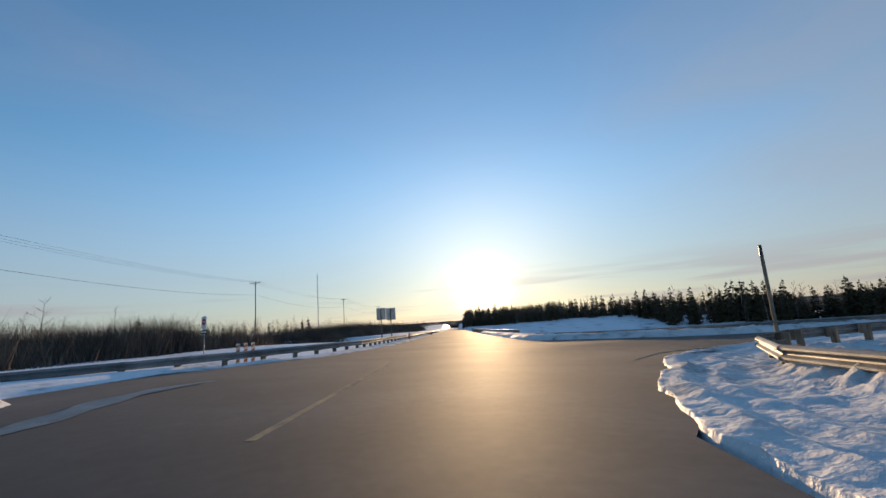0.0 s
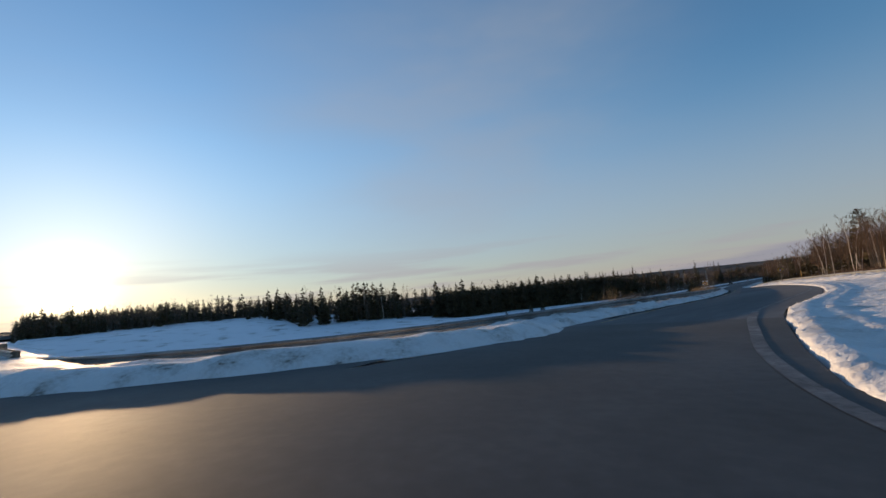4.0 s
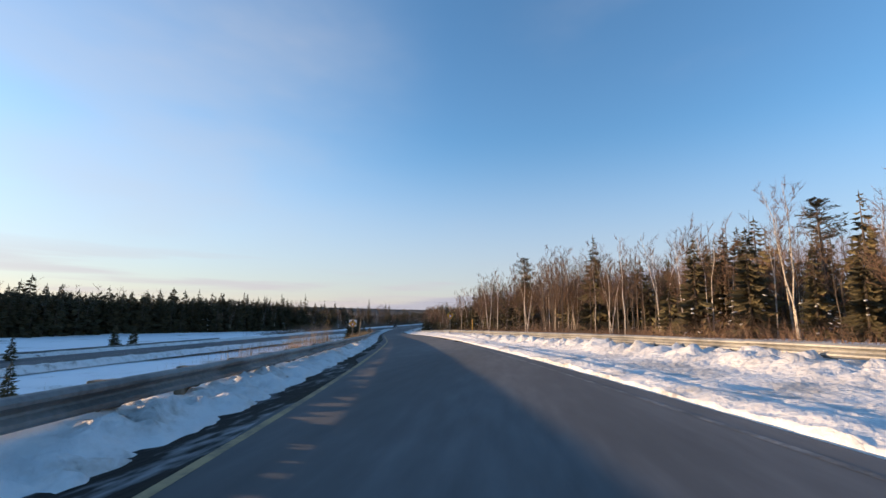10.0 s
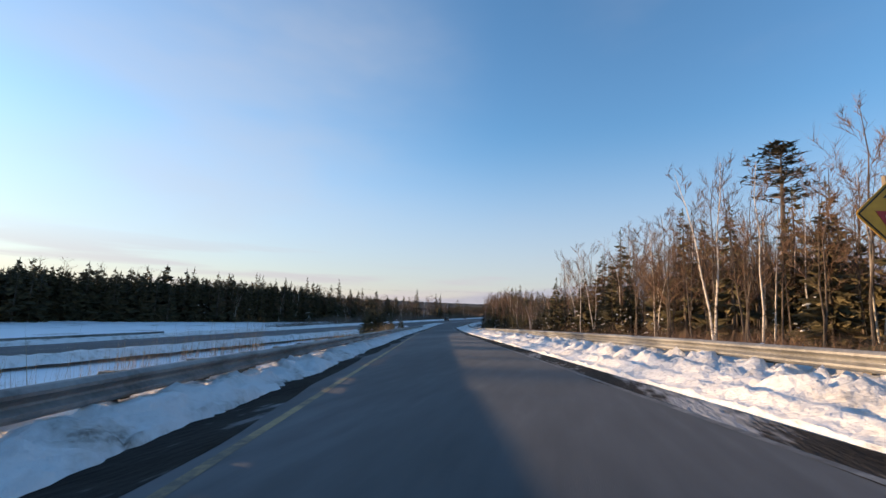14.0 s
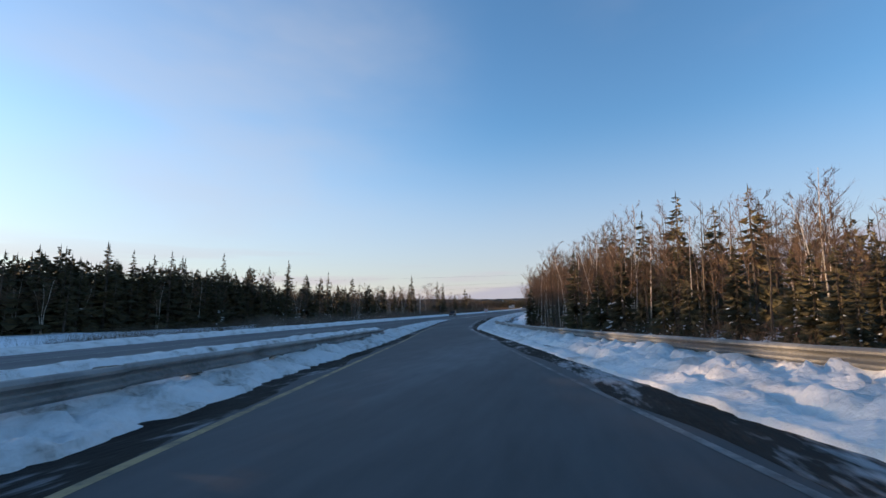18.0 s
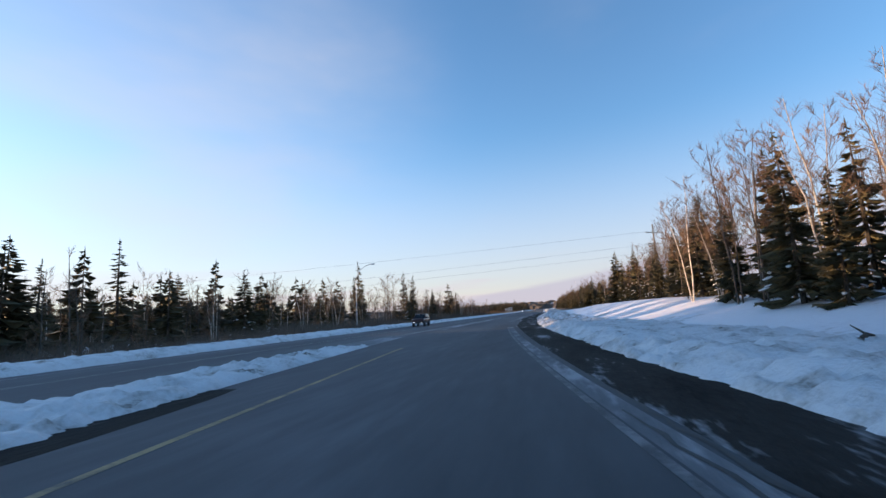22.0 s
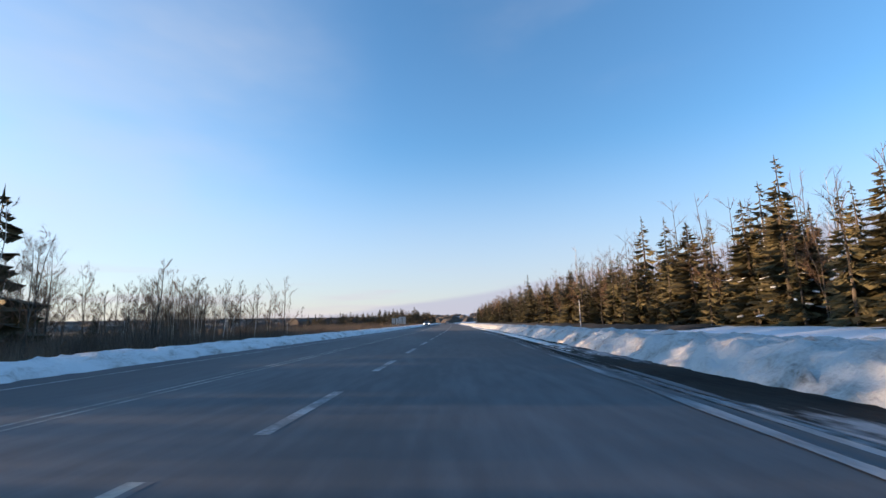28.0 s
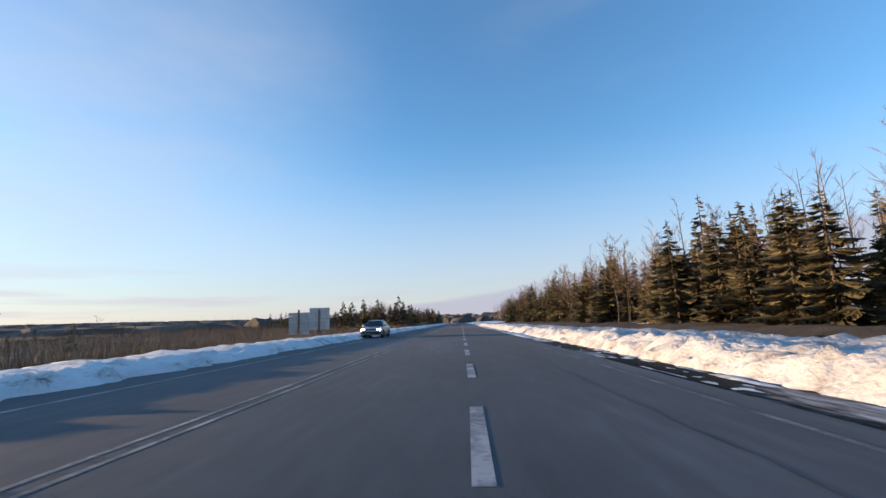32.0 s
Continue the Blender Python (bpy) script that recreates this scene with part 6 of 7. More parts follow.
marker("marker_pole", -16.9, 11.7, 4.1, 0.13, POST_WOOD, "tall grey wooden marker pole in the snow at the corner", SIGN_BLACK)
marker("marker_pole", -41.9, 89.4, 2.0, 0.105, POST_WOOD, "grey leaning wooden pole on the embankment of the slip road", None, 4.5)
px, py, _ = at(114, 8)
marker("delineator", float(px), float(py), 2.4, 0.09, SIGN_YELLOW, "yellow snow marker post at the edge of the wood")
px, py, _ = at(130, -14)
mk = marker("delineator", float(px), float(py), 1.3, 0.06, STEEL, "small round yellow delineator on a thin post in the snow")
face_plate("disc", [(0.15 * math.cos(q * 0.3927), 1.28 + 0.15 * math.sin(q * 0.3927)) for q in range(16)], mk, SIGN_YELLOW, -0.04, 0.008, "round yellow reflector disc")
marker("sign_post", -66.5, 398, 2.6, 0.07, STEEL, "thin bare steel post on the snow bank")


def big_back(x, y, face_deg, w, h, top, label, gap, z=None, low=(0.0, 0.18)):
    """The rear of a large guide sign: plates of aluminium planks on two posts."""
    e, g = stand("guide_sign", x, y, face_deg, label, "road sign", z=z)
    t = top - g
    wide = (w - gap) / 2
    for k in (-1, 1):
        x0 = k * (gap / 2 + wide / 2)
        n = 6
        drop = low[0] if k < 0 else low[1]
        for i in range(n):
            z1 = t - drop - h * i / n
            bm = bmesh.new()
            box(bm, x0 - wide / 2, x0 + wide / 2, 0.0, 0.03, z1 - h / n + 0.012, z1, 0.004)
            part("plank", bm, SIGN_BACK, e)
        for i in (0.22, 0.78):
            bm = bmesh.new()
            box(bm, x0 - wide / 2, x0 + wide / 2, -0.06, -0.005, t - drop - h * i - 0.04, t - drop - h * i + 0.04, 0.004)
            part("stiffener", bm, SIGN_BACK, e)
        bm = bmesh.new()
        box(bm, x0 - 0.1, x0 + 0.1, -0.24, -0.065, -0.6, t - 0.2, 0.015)
        part("post", bm, POST_WOOD, e)
    return e


big_back(-99, -15.2, 80, 4.4, 2.6, 7.1, "unpainted rear of a two-plate guide sign on wooden posts", 0.08, 0.4)
big_back(-92.8, 518, 4, 4.6, 2.5, -3.7, "grey rear of a two-plate highway sign on two posts", 0.03, None, (0.5, 0.0))

# the one-way arrow sign and the striped boards at the junction
e, g = stand("one_way_sign", -42.0, -23.8, 62, "black arrow plate below a small red and white sign", "road sign")
c = 3.0 - g
sign_post(e, c + 1.5, STEEL, 0.08)
face_plate("arrow_plate", rounded([(-0.52, c - 0.16), (0.52, c - 0.16), (0.52, c + 0.16), (-0.52, c + 0.16)], 0.05), e, SIGN_BLACK, -0.045)
face_plate("arrow", [(-0.44, c - 0.05), (0.16, c - 0.05), (0.16, c - 0.12), (0.46, c), (0.16, c + 0.12), (0.16, c + 0.05), (-0.44, c + 0.05)], e, SIGN_WHITE, -0.055, 0.004, "white arrow")
k = face_plate("square_plate", rounded([(-0.38, c + 0.3), (0.38, c + 0.3), (0.38, c + 1.45), (-0.38, c + 1.45)], 0.06), e, SIGN_WHITE, -0.045, label="white plate")
face_plate("disc", [(0.3 * math.cos(q * 0.3142), c + 0.95 + 0.3 * math.sin(q * 0.3142)) for q in range(20)], k, SIGN_RED, -0.055, 0.004, "red disc")
face_plate("bar", [(-0.22, c + 0.9), (0.22, c + 0.9), (0.22, c + 1.0), (-0.22, c + 1.0)], k, SIGN_WHITE, -0.062, 0.004, "white bar")
for i in range(3):
    bx, by = -20.6 - i * 0.33, -10.1 + i * 0.2
    e, g = stand("striped_board", bx, by, 60, "orange and white striped hazard board before the guardrail", "road sign", group="striped hazard boards", z=float(z_main(bx, by)) - 0.15)
    sign_post(e, 0.95, POST_WOOD, 0.07)
    face_plate("board", [(-0.135, 0.1), (0.135, 0.1), (0.135, 1.0), (-0.135, 1.0)], e, SIGN_WHITE, -0.035, 0.015)
    for j in range(4):
        z0 = 0.12 + j * 0.22
        face_plate("stripe", [(-0.13, z0), (0.13, z0 + 0.08), (0.13, z0 + 0.19), (-0.13, z0 + 0.11)], e, ORANGE, -0.054, 0.003, "orange stripe")


def wire_between(a, b, sag, r, parent):
    a, b = Vector(a), Vector(b)
    n = 18
    pts = []
    for i in range(n + 1):
        t = i / n
        q = a.lerp(b, t)
        q.z -= sag * 4 * t * (1 - t)
        pts.append(q)
    q = (b - a).cross(Vector((0, 0, 1))).normalized() * r
    w = Vector((0, 0, r))
    V = [tuple(p + k) for p in pts for k in (q, w, -q, -w)]
    F = [(4 * i + k, 4 * i + (k + 1) % 4, 4 * i + 4 + (k + 1) % 4, 4 * i + 4 + k) for i in range(n) for k in range(4)]
    return link_mesh("wire", V, F, WIRE, parent)


def utility_pole(x, y, base, top, arms, across_deg, label, r=0.16):
    """A wooden pole with crossarms; arms are (height, half length)."""
    e = new("utility_pole", None)
    e.matrix_world = Matrix.Translation((x, y, base)) @ Matrix.Rotation(radians(across_deg), 4, "Z")
    tagged(e, label, "utility pole")
    h = top - base
    bm = bmesh.new()
    rod(bm, (0, 0, -0.8), (0, 0, h), r, r * 0.62, 12)
    part("pole", bm, POLE_WOOD, e)
    for z, half in arms:
        bm = bmesh.new()
        box(bm, -half, half, -r - 0.1, -r + 0.02, z - base - 0.07, z - base + 0.07, 0.01)
        arm = part("crossarm", bm, POLE_WOOD, e)
        bm = bmesh.new()
        for k in (-1, 1):
            rod(bm, (k * half * 0.6, -r - 0.06, z - base - 0.05), (0, -r, z - base - 0.65), 0.018, sides=6)
        part("brace", bm, ZINC, arm)
        for k in (-0.95, -0.35, 0.35, 0.95):
            bm = bmesh.new()
            rod(bm, (k * half, -r - 0.04, z - base + 0.07), (k * half, -r - 0.04, z - base + 0.3), 0.05, 0.035, 8)
            part("insulator", bm, ZINC, arm)
    return e


road_poles = [(-22, -49.0, 1.0, 15.9), (-106.1, -47.6, 1.2, 16.2), (-187, -46.3, 1.5, 17.1), (-268, -45.2, 2.0, 17.6)]
for x, y, b, t in road_poles:
    utility_pole(x, y, float(ground(np.array([x]), np.array([y]))[0]), t, [(t - 0.35, 1.25)], 90, "grey wooden utility pole with one crossarm behind the crossing road")
line = tagged(new("power_line", None), "thin dark wires strung between the utility poles", "wires")
for (xa, ya, _, ta), (xb, yb, _, tb) in zip(road_poles, road_poles[1:]):
    for off in (-1.15, 0, 1.15):
        wire_between((xa, ya + off, ta - 0.05), (xb, yb + off, tb - 0.05), 1.3, 0.011, line)
    wire_between((xa, ya, ta - 3.2), (xb, yb, tb - 3.2), 1.6, 0.02, line)
wire_between((60, -50, 15.6), (-22, -49.0, 15.85), 1.2, 0.014, line)
wire_between((60, -50, 12.4), (-22, -49.0, 12.7), 1.6, 0.02, line)

# the tall line that crosses the highway
utility_pole(-48, 325.6, -4.6, 9.8, [(8.1, 1.9), (5.9, 1.6)], 25, "tall weathered power pole with two crossarms above the spruces", 0.2)
utility_pole(-201, 339, float(ground(np.array([-201.0]), np.array([339.0]))[0]), 8.6, [(7.8, 1.6), (2.6, 1.4)], 97, "power pole among trees far from the highway", 0.2)
line = tagged(new("power_line", None), "three dark wires that cross over the highway", "wires")
for za, zb, off in ((8.4, 7.9, -0.6), (5.95, 2.7, 0.3), (4.4, 0.9, 0.9)):
    wire_between((-48, 325.6 + off, za), (-201, 339 + off, zb), 0.5, 0.013, line)

# wooden double pole far off on the left
e = tagged(new("pylon", None), "wooden double-pole pylon standing over far brush", "pylon")
pz = float(ground(np.array([-224.0]), np.array([602.0]))[0])
e.location = (-224, 602, pz)
for k in (-2.1, 2.1):
    bm = bmesh.new()
    rod(bm, (k, 0, -0.5), (k, 0, 1.5 - pz), 0.24, 0.16)
    part("pole", bm, POLE_WOOD, e)
bm = bmesh.new()
box(bm, -4.6, 4.6, -0.14, 0.14, 0.2 - pz, 0.6 - pz, 0.02)
part("crossarm", bm, POLE_WOOD, e)
bm = bmesh.new()
for a, b in (((-2.1, -0.1, -5 - pz), (2.1, -0.1, -0.8 - pz)), ((2.1, 0.1, -5 - pz), (-2.1, 0.1, -0.8 - pz))):
    rod(bm, a, b, 0.07, sides=6)
part("brace", bm, POLE_WOOD, e)

# a cone knocked askew in front of the guardrail
e = tagged(new("traffic_cone", None), "leaning orange traffic cone with white bands before the guardrail", "cone")
e.matrix_world = Matrix.Translation((-47.6, -5.0, float(z_main(-47.6, -5.0)) + 0.12)) @ Matrix.Rotation(radians(-16), 4, "Y")
bm = bmesh.new()
box(bm, -0.19, 0.19, -0.19, 0.19, -0.02, 0.03, 0.01)
part("base_plate", bm, ORANGE, e)
for nm, za, zb, ra, rb, m in (("cone_foot", 0.03, 0.28, 0.15, 0.11, ORANGE), ("white_band", 0.28, 0.42, 0.113, 0.089, SNOW), ("cone_middle", 0.42, 0.52, 0.087, 0.072, ORANGE), ("white_band", 0.52, 0.61, 0.074, 0.06, SNOW), ("cone_tip", 0.61, 0.74, 0.057, 0.035, ORANGE)):
    bm = bmesh.new()
    rod(bm, (0, 0, za), (0, 0, zb), ra, rb, 16)
    part(nm, bm, m, e)

# radio mast far beyond the crossing road
e = tagged(new("radio_mast", None), "slender lattice radio mast on the horizon", "mast")
e.location = (-861, -263, 4)
bm = bmesh.new()
for k in range(3):
    a = k * 2.094
    rod(bm, (0.9 * math.cos(a), 0.9 * math.sin(a), 0), (0.7 * math.cos(a), 0.7 * math.sin(a), 118), 0.22, sides=5)
part("leg", bm, STEEL, e)
bm = bmesh.new()
for j in range(40):
    for k in range(3):
        a, b = k * 2.094, (k + 1) * 2.094
        rod(bm, (0.85 * math.cos(a), 0.85 * math.sin(a), j * 2.95), (0.85 * math.cos(b), 0.85 * math.sin(b), j * 2.95 + 2.95), 0.1, sides=4)
part("lattice", bm, STEEL, e)
bm = bmesh.new()
rod(bm, (0, 0, 118), (0, 0, 124), 0.3, 0.15, 6)
for z in (92, 104):
    rod(bm, (-2, 0, z), (2, 0, z), 0.35, sides=6)
part("antenna", bm, STEEL, e)

# street lamp with a curved arm over the highway
LAMP_METAL = mat("weathered_aluminium_pole", [(0.3, 0.31, 0.32), (0.42, 0.43, 0.44)], 0.45, 2, 6, metal=0.6)
e, g = stand("street_lamp", -101.1, 301.5, 0, "slim aluminium street lamp with a curved arm over the highway", "street lamp")
h = 3.6 - g
bm = bmesh.new()
rod(bm, (0, 0, -0.3), (0, 0, h - 3.0), 0.1, 0.065, 12)
part("pole", bm, LAMP_METAL, e)
arc = [Vector((2.9 * (1 - math.cos(q * 0.157)), 0, h - 3.0 + 3.0 * math.sin(q * 0.157))) for q in range(11)]
V, F = tube([(arc[i], arc[i + 1], 0.05, 0.045) for i in range(10)], 8)
link_mesh("arm", V, F, LAMP_METAL, e, shade=True)
bm = bmesh.new()
box(bm, 2.8, 3.5, -0.13, 0.13, h - 0.06, h + 0.09, 0.05)
head = part("lamp_head", bm, LAMP_METAL, e)
bm = bmesh.new()
box(bm, 2.95, 3.4, -0.1, 0.1, h - 0.1, h - 0.065, 0.01)
part("lens", bm, SIGN_WHITE, head, "milky lens")
bm = bmesh.new()
box(bm, -0.2, 0.2, -0.2, 0.2, -0.3, 0.12, 0.02)
part("base", bm, CONCRETE, e, "concrete footing")

# fallen branches in the snow by the yield sign
for k, (s, d, ln, turn) in enumerate(((246, 7.2, 1.8, 0.4), (249, 7.9, 1.3, 1.2), (252, 7.0, 1.0, -0.5), (256, 8.0, 1.6, 0.1), (262, 7.6, 0.9, 0.8))):
    x, y, _ = at(s, d)
    e, g = stand("fallen_branch", float(x), float(y), 0, "dark broken branch lying in ploughed snow", "branch", group="fallen branches")
    e.location.z = g + 0.38
    c, q = math.cos(turn), math.sin(turn)
    segs = [(Vector((-c * ln / 2, -q * ln / 2, 0)), Vector((0, 0, 0.08)), 0.06, 0.045), (Vector((0, 0, 0.08)), Vector((c * ln / 2, q * ln / 2, 0.03)), 0.045, 0.02), (Vector((0, 0, 0.08)), Vector((c * ln * 0.3 - q * 0.3, q * ln * 0.3 + c * 0.3, 0.25)), 0.03, 0.01)]
    V, F = tube(segs, 7)
    link_mesh("limb", V, F, BARK, e)


# a small fallen tree on the snow slope
fx, fy, _ = at(256, 8.6)
e, g = stand("fallen_tree", float(fx), float(fy), 0, "bare fallen tree with snapped branches lying on the snow", "fallen tree")
e.location.z = g + 0.3
rf = random.Random(5)
stem = [Vector((-0.6, -4.2, 0.1)), Vector((-0.2, -1.6, 0.25)), Vector((0.1, 0.8, 0.32)), Vector((-0.3, 3.2, 0.18)), Vector((-0.7, 5.0, 0.1))]
V, F = tube([(stem[i], stem[i + 1], 0.11 - 0.022 * i, 0.088 - 0.022 * i) for i in range(4)], 8)
link_mesh("trunk", V, F, BARK, e, shade=True)
twigs = []
for _ in range(26):
    i = rf.randint(1, 3)
    a = stem[i].lerp(stem[i + 1], rf.random())
    b = a + Vector((rf.uniform(-1, 1), rf.uniform(0.1, 1.0), rf.uniform(-0.05, 0.75))) * rf.uniform(0.6, 1.5)
    twigs.append((a, b, 0.025, 0.008))
    for _ in range(3):
        c = a.lerp(b, rf.uniform(0.4, 1))
        twigs.append((c, c + Vector((rf.uniform(-1, 1), rf.uniform(-0.2, 1), rf.uniform(-0.2, 0.8))) * 0.45, 0.009, 0.004))
V, F = tube(twigs, 4)
link_mesh("branches", V, F, BARK, e)


# ---- vehicles ----
def paint(name, colour, metal=0.3):
    m = mat(name, [tuple(c * 0.85 for c in colour), colour], 0.32, 1.2, 8, metal=metal, space="object")
    m.node_tree.nodes["Principled BSDF"].inputs["Coat Weight"].default_value = 0.5
    return m


GLASS = mat("dark_car_glass", [(0.012, 0.014, 0.016), (0.02, 0.022, 0.025)], 0.06, 1, 3, space="object")
RUBBER = mat("tyre_rubber", [(0.014, 0.014, 0.014), (0.03, 0.03, 0.03)], 0.85, 6, 5, 0.3, 40, space="object")
RIM = mat("alloy_rim", [(0.1, 0.1, 0.105), (0.17, 0.17, 0.175)], 0.4, 4, 5, metal=0.7, space="object")
TRIM = mat("black_plastic_trim", [(0.015, 0.015, 0.016), (0.03, 0.03, 0.032)], 0.6, 4, 5, space="object")
HEADLIGHT = mat("clear_headlight", [(0.55, 0.56, 0.58), (0.75, 0.76, 0.78)], 0.12, 4, 5, space="object")
LIT_LAMP = mat("lit_headlight", [(0.8, 0.8, 0.78), (0.9, 0.9, 0.88)], 0.2, 4, 5, space="object", emit=((1.0, 0.93, 0.8), 5.0))
TAIL = mat("red_tail_lamp", [(0.25, 0.008, 0.008), (0.38, 0.014, 0.014)], 0.25, 4, 5, space="object")


def loft(bm, rings):
    rows = [[bm.verts.new(p) for p in r] for r in rings]
    n = len(rows[0])
    for a, b in zip(rows, rows[1:]):
        for i in range(n):
            bm.faces.new((a[i], a[(i + 1) % n], b[(i + 1) % n], b[i]))
    bm.faces.new(rows[0][::-1])
    bm.faces.new(rows[-1])
    bmesh.ops.recalc_face_normals(bm, faces=bm.faces[:])
    for f in bm.faces:
        f.smooth = len(f.verts) == 4


def body_ring(y, w, zb, zt):
    h = zt - zb
    half = [(w * 0.9, zb), (w * 0.99, zb + 0.12 * h), (w, zb + 0.45 * h), (w * 0.985, zb + 0.8 * h), (w * 0.93, zb + 0.97 * h), (w * 0.8, zt)]
    return [(x, y, z) for x, z in half] + [(-x, y, z) for x, z in half[::-1]]


def cabin_ring(y0, y1, wb, wt, zb, zt):
    """A slanting ring: its foot at y0 and its upper edge at y1."""
    half = [(wb, y0, zb), (wb * 0.96 + wt * 0.04, y0 * 0.9 + y1 * 0.1, zb * 0.9 + zt * 0.1), (wt * 1.03, y0 * 0.12 + y1 * 0.88, zb * 0.12 + zt * 0.88), (wt * 0.9, y1, zt)]
    return [p for p in half] + [(-x, y, z) for x, y, z in half[::-1]]


def window(name, corners, parent, inset=0.08, proud=0.006):
    c = [Vector(p) for p in corners]
    mid = sum(c, Vector()) / len(c)
    nrm = (c[1] - c[0]).cross(c[2] - c[0]).normalized()
    if nrm.dot(mid - Vector((0, mid.y, mid.z - 0.6))) < 0:
        nrm = -nrm
    q = [p + (mid - p).normalized() * inset for p in c]
    bm = bmesh.new()
    a = [bm.verts.new(p + nrm * proud) for p in q]
    b = [bm.verts.new(p - nrm * 0.02) for p in q]
    bm.faces.new(a); bm.faces.new(b[::-1])
    for i in range(len(a)):
        bm.faces.new((a[i], a[(i + 1) % len(a)], b[(i + 1) % len(a)], b[i]))
    bmesh.ops.recalc_face_normals(bm, faces=bm.faces[:])
    return part(name, bm, GLASS, parent)


def wheel(parent, x, y, r, side):
    bm = bmesh.new()
    bm2 = bmesh.new()
    prof = [(r * 0.62, 0.1), (r * 0.9, 0.11), (r, 0.08), (r, -0.08), (r * 0.9, -0.11), (r * 0.62, -0.1)]
    n = 24
    rows = [[bm.verts.new((x + side * o, y + q * math.cos(6.2832 * i / n), r + q * math.sin(6.2832 * i / n))) for q, o in prof] for i in range(n)]
    for i in range(n):
        a, b = rows[i], rows[(i + 1) % n]
        for j in range(5):
            bm.faces.new((a[j], a[j + 1], b[j + 1], b[j]))
    bmesh.ops.recalc_face_normals(bm, faces=bm.faces[:])
    tyre = part("wheel", bm, RUBBER, parent, "black tyre")
    bmesh.ops.create_cone(bm2, cap_ends=True, segments=20, radius1=r * 0.63, radius2=r * 0.55, depth=0.05, matrix=Matrix.Translation((x + side * 0.07, y, r)) @ Matrix.Rotation(radians(90 * side), 4, "Y"))
    for k in range(5):
        a = k * 1.2566
        box_m = Matrix.Translation((x + side * 0.1, y + r * 0.3 * math.cos(a), r + r * 0.3 * math.sin(a))) @ Matrix.Rotation(a, 4, "X") @ Matrix.Diagonal((0.02, r * 0.55, 0.06, 1))
        bmesh.ops.create_cube(bm2, size=1, matrix=box_m)
    part("rim", bm2, RIM, tyre)


def vehicle(name, x, y, z, heading, label, category, finish, spec, lit=False):
    """A road vehicle that drives along its own +y."""
    e = new(name, None)
    e.matrix_world = Matrix.Translation((x, y, z)) @ Matrix.Rotation(radians(heading), 4, "Z")
    tagged(e, label, category)
    L, W, wb0, wb1, R = spec["L"] / 2, spec["W"] / 2, spec["rear"], spec["front"], spec["R"]
    bm = bmesh.new()
    loft(bm, [body_ring(yy * L, W * ww, zb, zt) for yy, ww, zb, zt in spec["body"]])
    part("body", bm, finish, e)
    bm = bmesh.new()
    belt, roof = spec["belt"], spec["roof"]
    f0, f1, r1, r0 = spec["cabin"]
    wt = spec["wt"]
    cab_w = W * 0.93
    loft(bm, [cabin_ring(r0, r1, cab_w, wt, belt, roof), cabin_ring((r0 + f0) / 2, (r1 + f1) / 2, cab_w, wt * 1.02, belt, roof + 0.03), cabin_ring(f0, f1, cab_w, wt, belt, roof)])
    part("cabin", bm, finish, e)
    hi = belt + (roof - belt) * 0.9
    lo = belt + 0.03
    k9, k1 = 0.9, 0.05
    wl, wh = cab_w * 0.985, wt * 1.02
    window("windscreen", [(-cab_w * 0.95, f0, lo), (cab_w * 0.95, f0, lo), (wt * 0.98, f0 + (f1 - f0) * 0.95, roof - 0.05), (-wt * 0.98, f0 + (f1 - f0) * 0.95, roof - 0.05)], e, 0.05, 0.03)
    window("rear_window", [(-cab_w * 0.95, r0, lo + 0.05), (cab_w * 0.95, r0, lo + 0.05), (wt * 0.96, r0 + (r1 - r0) * 0.92, roof - 0.08), (-wt * 0.96, r0 + (r1 - r0) * 0.92, roof - 0.08)], e, 0.08, 0.03)
    for side in (-1, 1):
        cuts = spec["panes"]
        for a, b in zip(cuts, cuts[1:]):
            def along(t, up):
                return (r0 + (f0 - r0) * t) if not up else (r1 + (f1 - r1) * t)
            window("side_window", [(side * wl, along(a, 0), lo), (side * wl, along(b, 0), lo), (side * wh, along(b, 1), hi), (side * wh, along(a, 1), hi)], e, 0.06, 0.025)
        for yy in (wb0, wb1):
            bm = bmesh.new()
            bmesh.ops.create_cone(bm, cap_ends=True, segments=24, radius1=R * 1.17, radius2=R * 1.17, depth=0.2, matrix=Matrix.Translation((side * (W - 0.09), yy, R * 1.02)) @ Matrix.Rotation(radians(90), 4, "Y"))
            part("wheel_arch", bm, TRIM, e, "black wheel opening")
            wheel(e, side * (W - 0.075), yy, R, side)
        bm = bmesh.new()
        box(bm, min(side * (W - 0.06), side * (W + 0.17)), max(side * (W - 0.06), side * (W + 0.17)), f0 - 0.42, f0 - 0.28, belt, belt + 0.17, 0.03)
        part("wing_mirror", bm, spec.get("mirror", finish), e)
        hz = spec["lamp_z"]
        bm = bmesh.new()
        box(bm, min(side * W * 0.52, side * W * 0.9), max(side * W * 0.52, side * W * 0.9), L * 0.93, L * 0.985, hz - 0.08, hz + 0.08, 0.02)
        part("headlight", bm, LIT_LAMP if lit else HEADLIGHT, e)
        bm = bmesh.new()
        box(bm, min(side * W * 0.66, side * W * 0.93), max(side * W * 0.66, side * W * 0.93), -L * 0.995, -L * 0.95, hz, hz + 0.2, 0.02)
        part("tail_lamp", bm, TAIL, e)
        for k, yy in enumerate(spec["handles"]):
            bm = bmesh.new()
            box(bm, min(side * W * 0.98, side * (W + 0.02)), max(side * W * 0.98, side * (W + 0.02)), yy - 0.09, yy + 0.09, belt - 0.16, belt - 0.12, 0.008)
            part("door_handle", bm, TRIM, e)
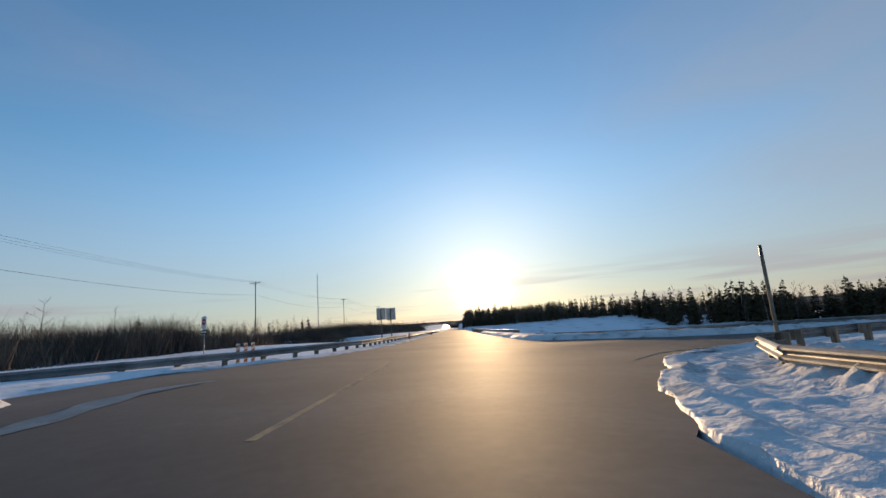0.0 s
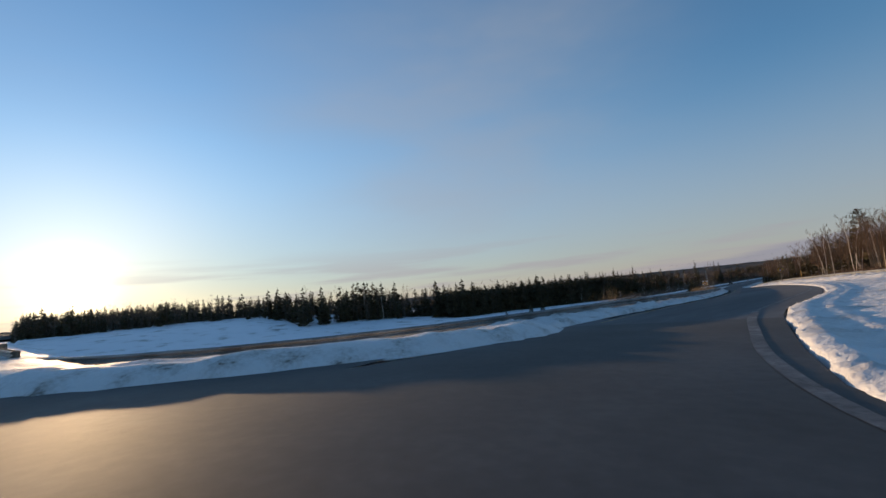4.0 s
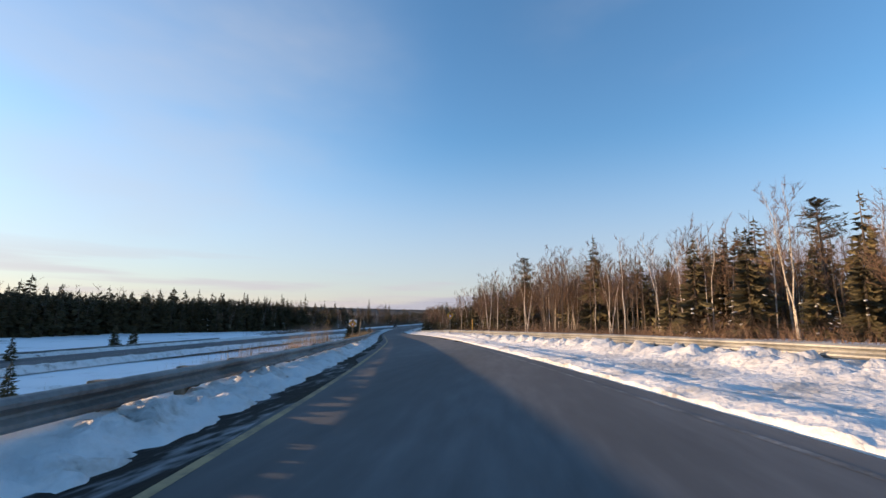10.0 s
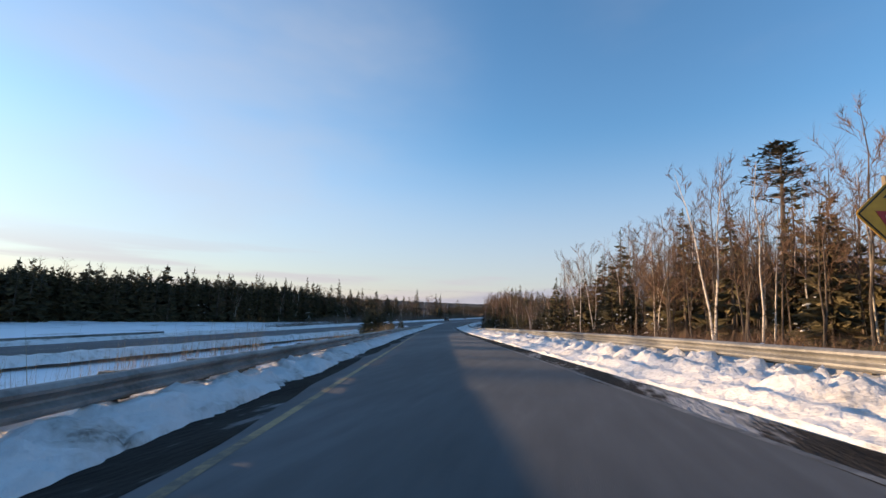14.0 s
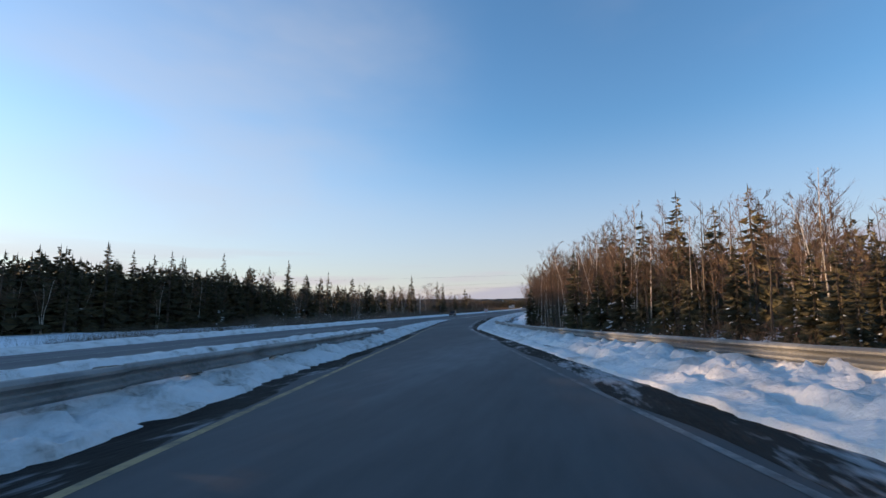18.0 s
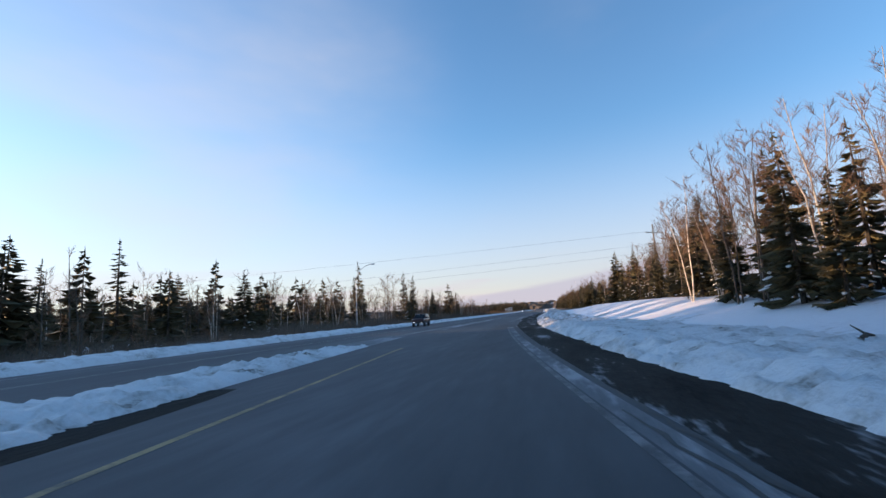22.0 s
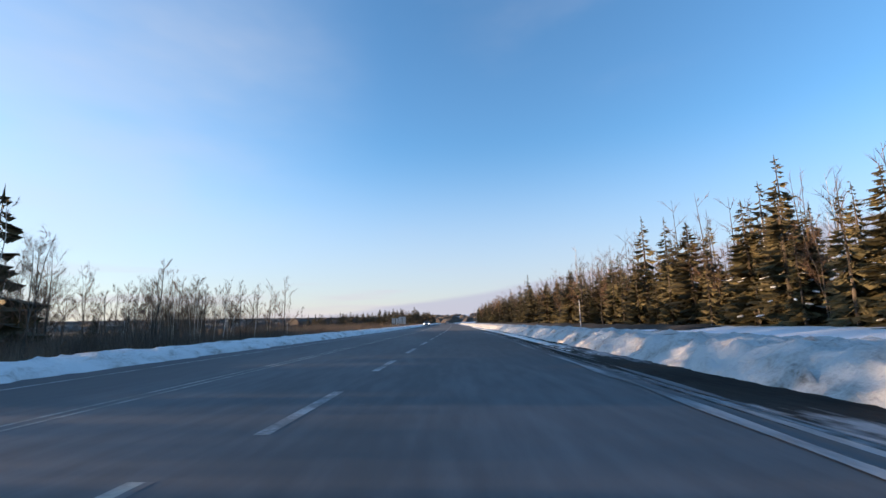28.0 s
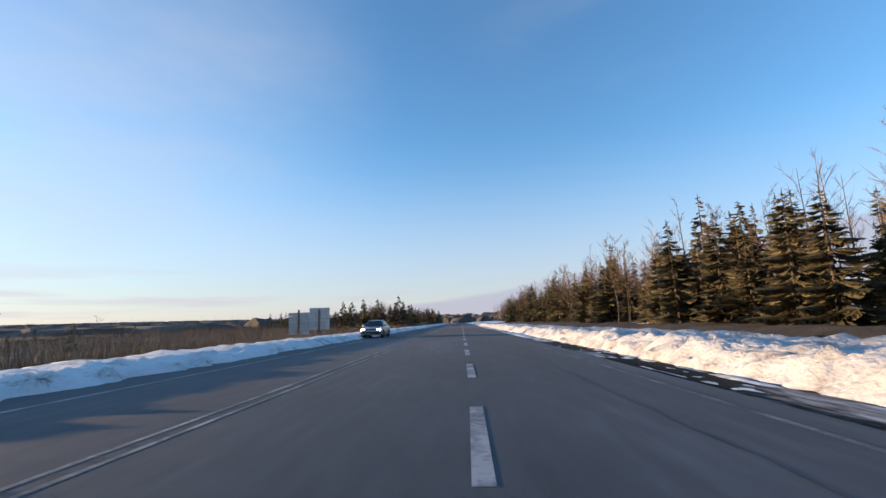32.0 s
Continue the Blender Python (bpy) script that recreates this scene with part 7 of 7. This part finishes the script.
    bm = bmesh.new()
    box(bm, -W * 0.5, W * 0.5, L * 0.955, L * 0.992, hz - 0.1, hz + 0.07, 0.015)
    part("grille", bm, TRIM, e)
    bm = bmesh.new()
    b0, b1 = spec.get("bumper_z", (0.34, 0.52))
    box(bm, -W * 0.9, W * 0.9, L * 0.95, L + 0.07, b0, b1, 0.03)
    part("front_bumper", bm, spec.get("bumper", TRIM), e)
    bm = bmesh.new()
    box(bm, -W * 0.9, W * 0.9, -L - 0.04, -L * 0.95, b0 + 0.02, b1 + 0.02, 0.03)
    part("rear_bumper", bm, spec.get("bumper", TRIM), e)
    bm = bmesh.new()
    box(bm, -0.16, 0.16, -L - 0.052, -L - 0.04, 0.42, 0.5)
    part("number_plate", bm, SIGN_WHITE, e)
    if "fog" in spec:
        for side in (-1, 1):
            bm = bmesh.new()
            rod(bm, (side * W * 0.62, L + 0.06, (b0 + b1) / 2), (side * W * 0.62, L + 0.1, (b0 + b1) / 2), 0.05, sides=16)
            part("fog_lamp", bm, LIT_LAMP, e, "lit round fog lamp")
    if "rack" in spec:
        for side in (-1, 1):
            bm = bmesh.new()
            box(bm, side * wt * 0.86 - 0.02, side * wt * 0.86 + 0.02, r1 + 0.2, f1 - 0.2, roof + 0.06, roof + 0.1, 0.01)
            for yy in (r1 + 0.3, (r1 + f1) / 2, f1 - 0.3):
                box(bm, side * wt * 0.86 - 0.02, side * wt * 0.86 + 0.02, yy - 0.04, yy + 0.04, roof - 0.03, roof + 0.07)
            part("roof_rail", bm, TRIM, e, "black roof rail")
    return e


SEDAN = dict(L=4.7, W=1.8, rear=-1.42, front=1.36, R=0.32, belt=0.92, roof=1.42, wt=0.58, cabin=(0.95, 0.2, -1.05, -1.75), panes=(0.1, 0.34, 0.62, 0.94), lamp_z=0.66, handles=(-0.7, 0.3),
             body=[(-1.0, 0.86, 0.3, 0.82), (-0.96, 0.96, 0.22, 0.95), (-0.7, 1.0, 0.2, 0.96), (0.0, 1.0, 0.2, 0.95), (0.42, 1.0, 0.2, 0.93), (0.8, 0.97, 0.21, 0.8), (0.95, 0.9, 0.24, 0.72), (1.0, 0.8, 0.3, 0.62)])
OFF_ROADER = dict(L=3.7, W=1.62, rear=-1.12, front=1.12, R=0.35, belt=1.0, roof=1.5, wt=0.62, cabin=(0.6, 0.26, -1.7, -1.78), panes=(0.05, 0.34, 0.63, 0.94), lamp_z=0.8, handles=(-0.62, 0.2), bumper_z=(0.42, 0.6), fog=True, rack=True,
                  body=[(-1.0, 0.92, 0.45, 0.96), (-0.97, 0.98, 0.38, 1.01), (0.0, 1.0, 0.36, 1.02), (0.33, 1.0, 0.36, 1.01), (0.8, 0.98, 0.38, 0.96), (0.96, 0.95, 0.4, 0.92), (1.0, 0.9, 0.43, 0.86)])
vehicle("car", -86.2, 288.0, HIGHWAY_Z + 0.01, 180 + 2, "dark maroon boxy off-road car with black bumpers and roof rack", "car", paint("dark_maroon_paint", (0.035, 0.009, 0.012)), OFF_ROADER)
vehicle("car", -82.8, 505.8, HIGHWAY_Z + 0.01, 180, "silver saloon car in the oncoming lane", "car", paint("silver_paint", (0.36, 0.37, 0.39), 0.6), SEDAN, True)
vehicle("car", -77.0, 598, HIGHWAY_Z + 0.01, 0, "pale silver car driving ahead on the highway", "car", paint("pale_silver_paint", (0.42, 0.43, 0.45), 0.5), SEDAN)
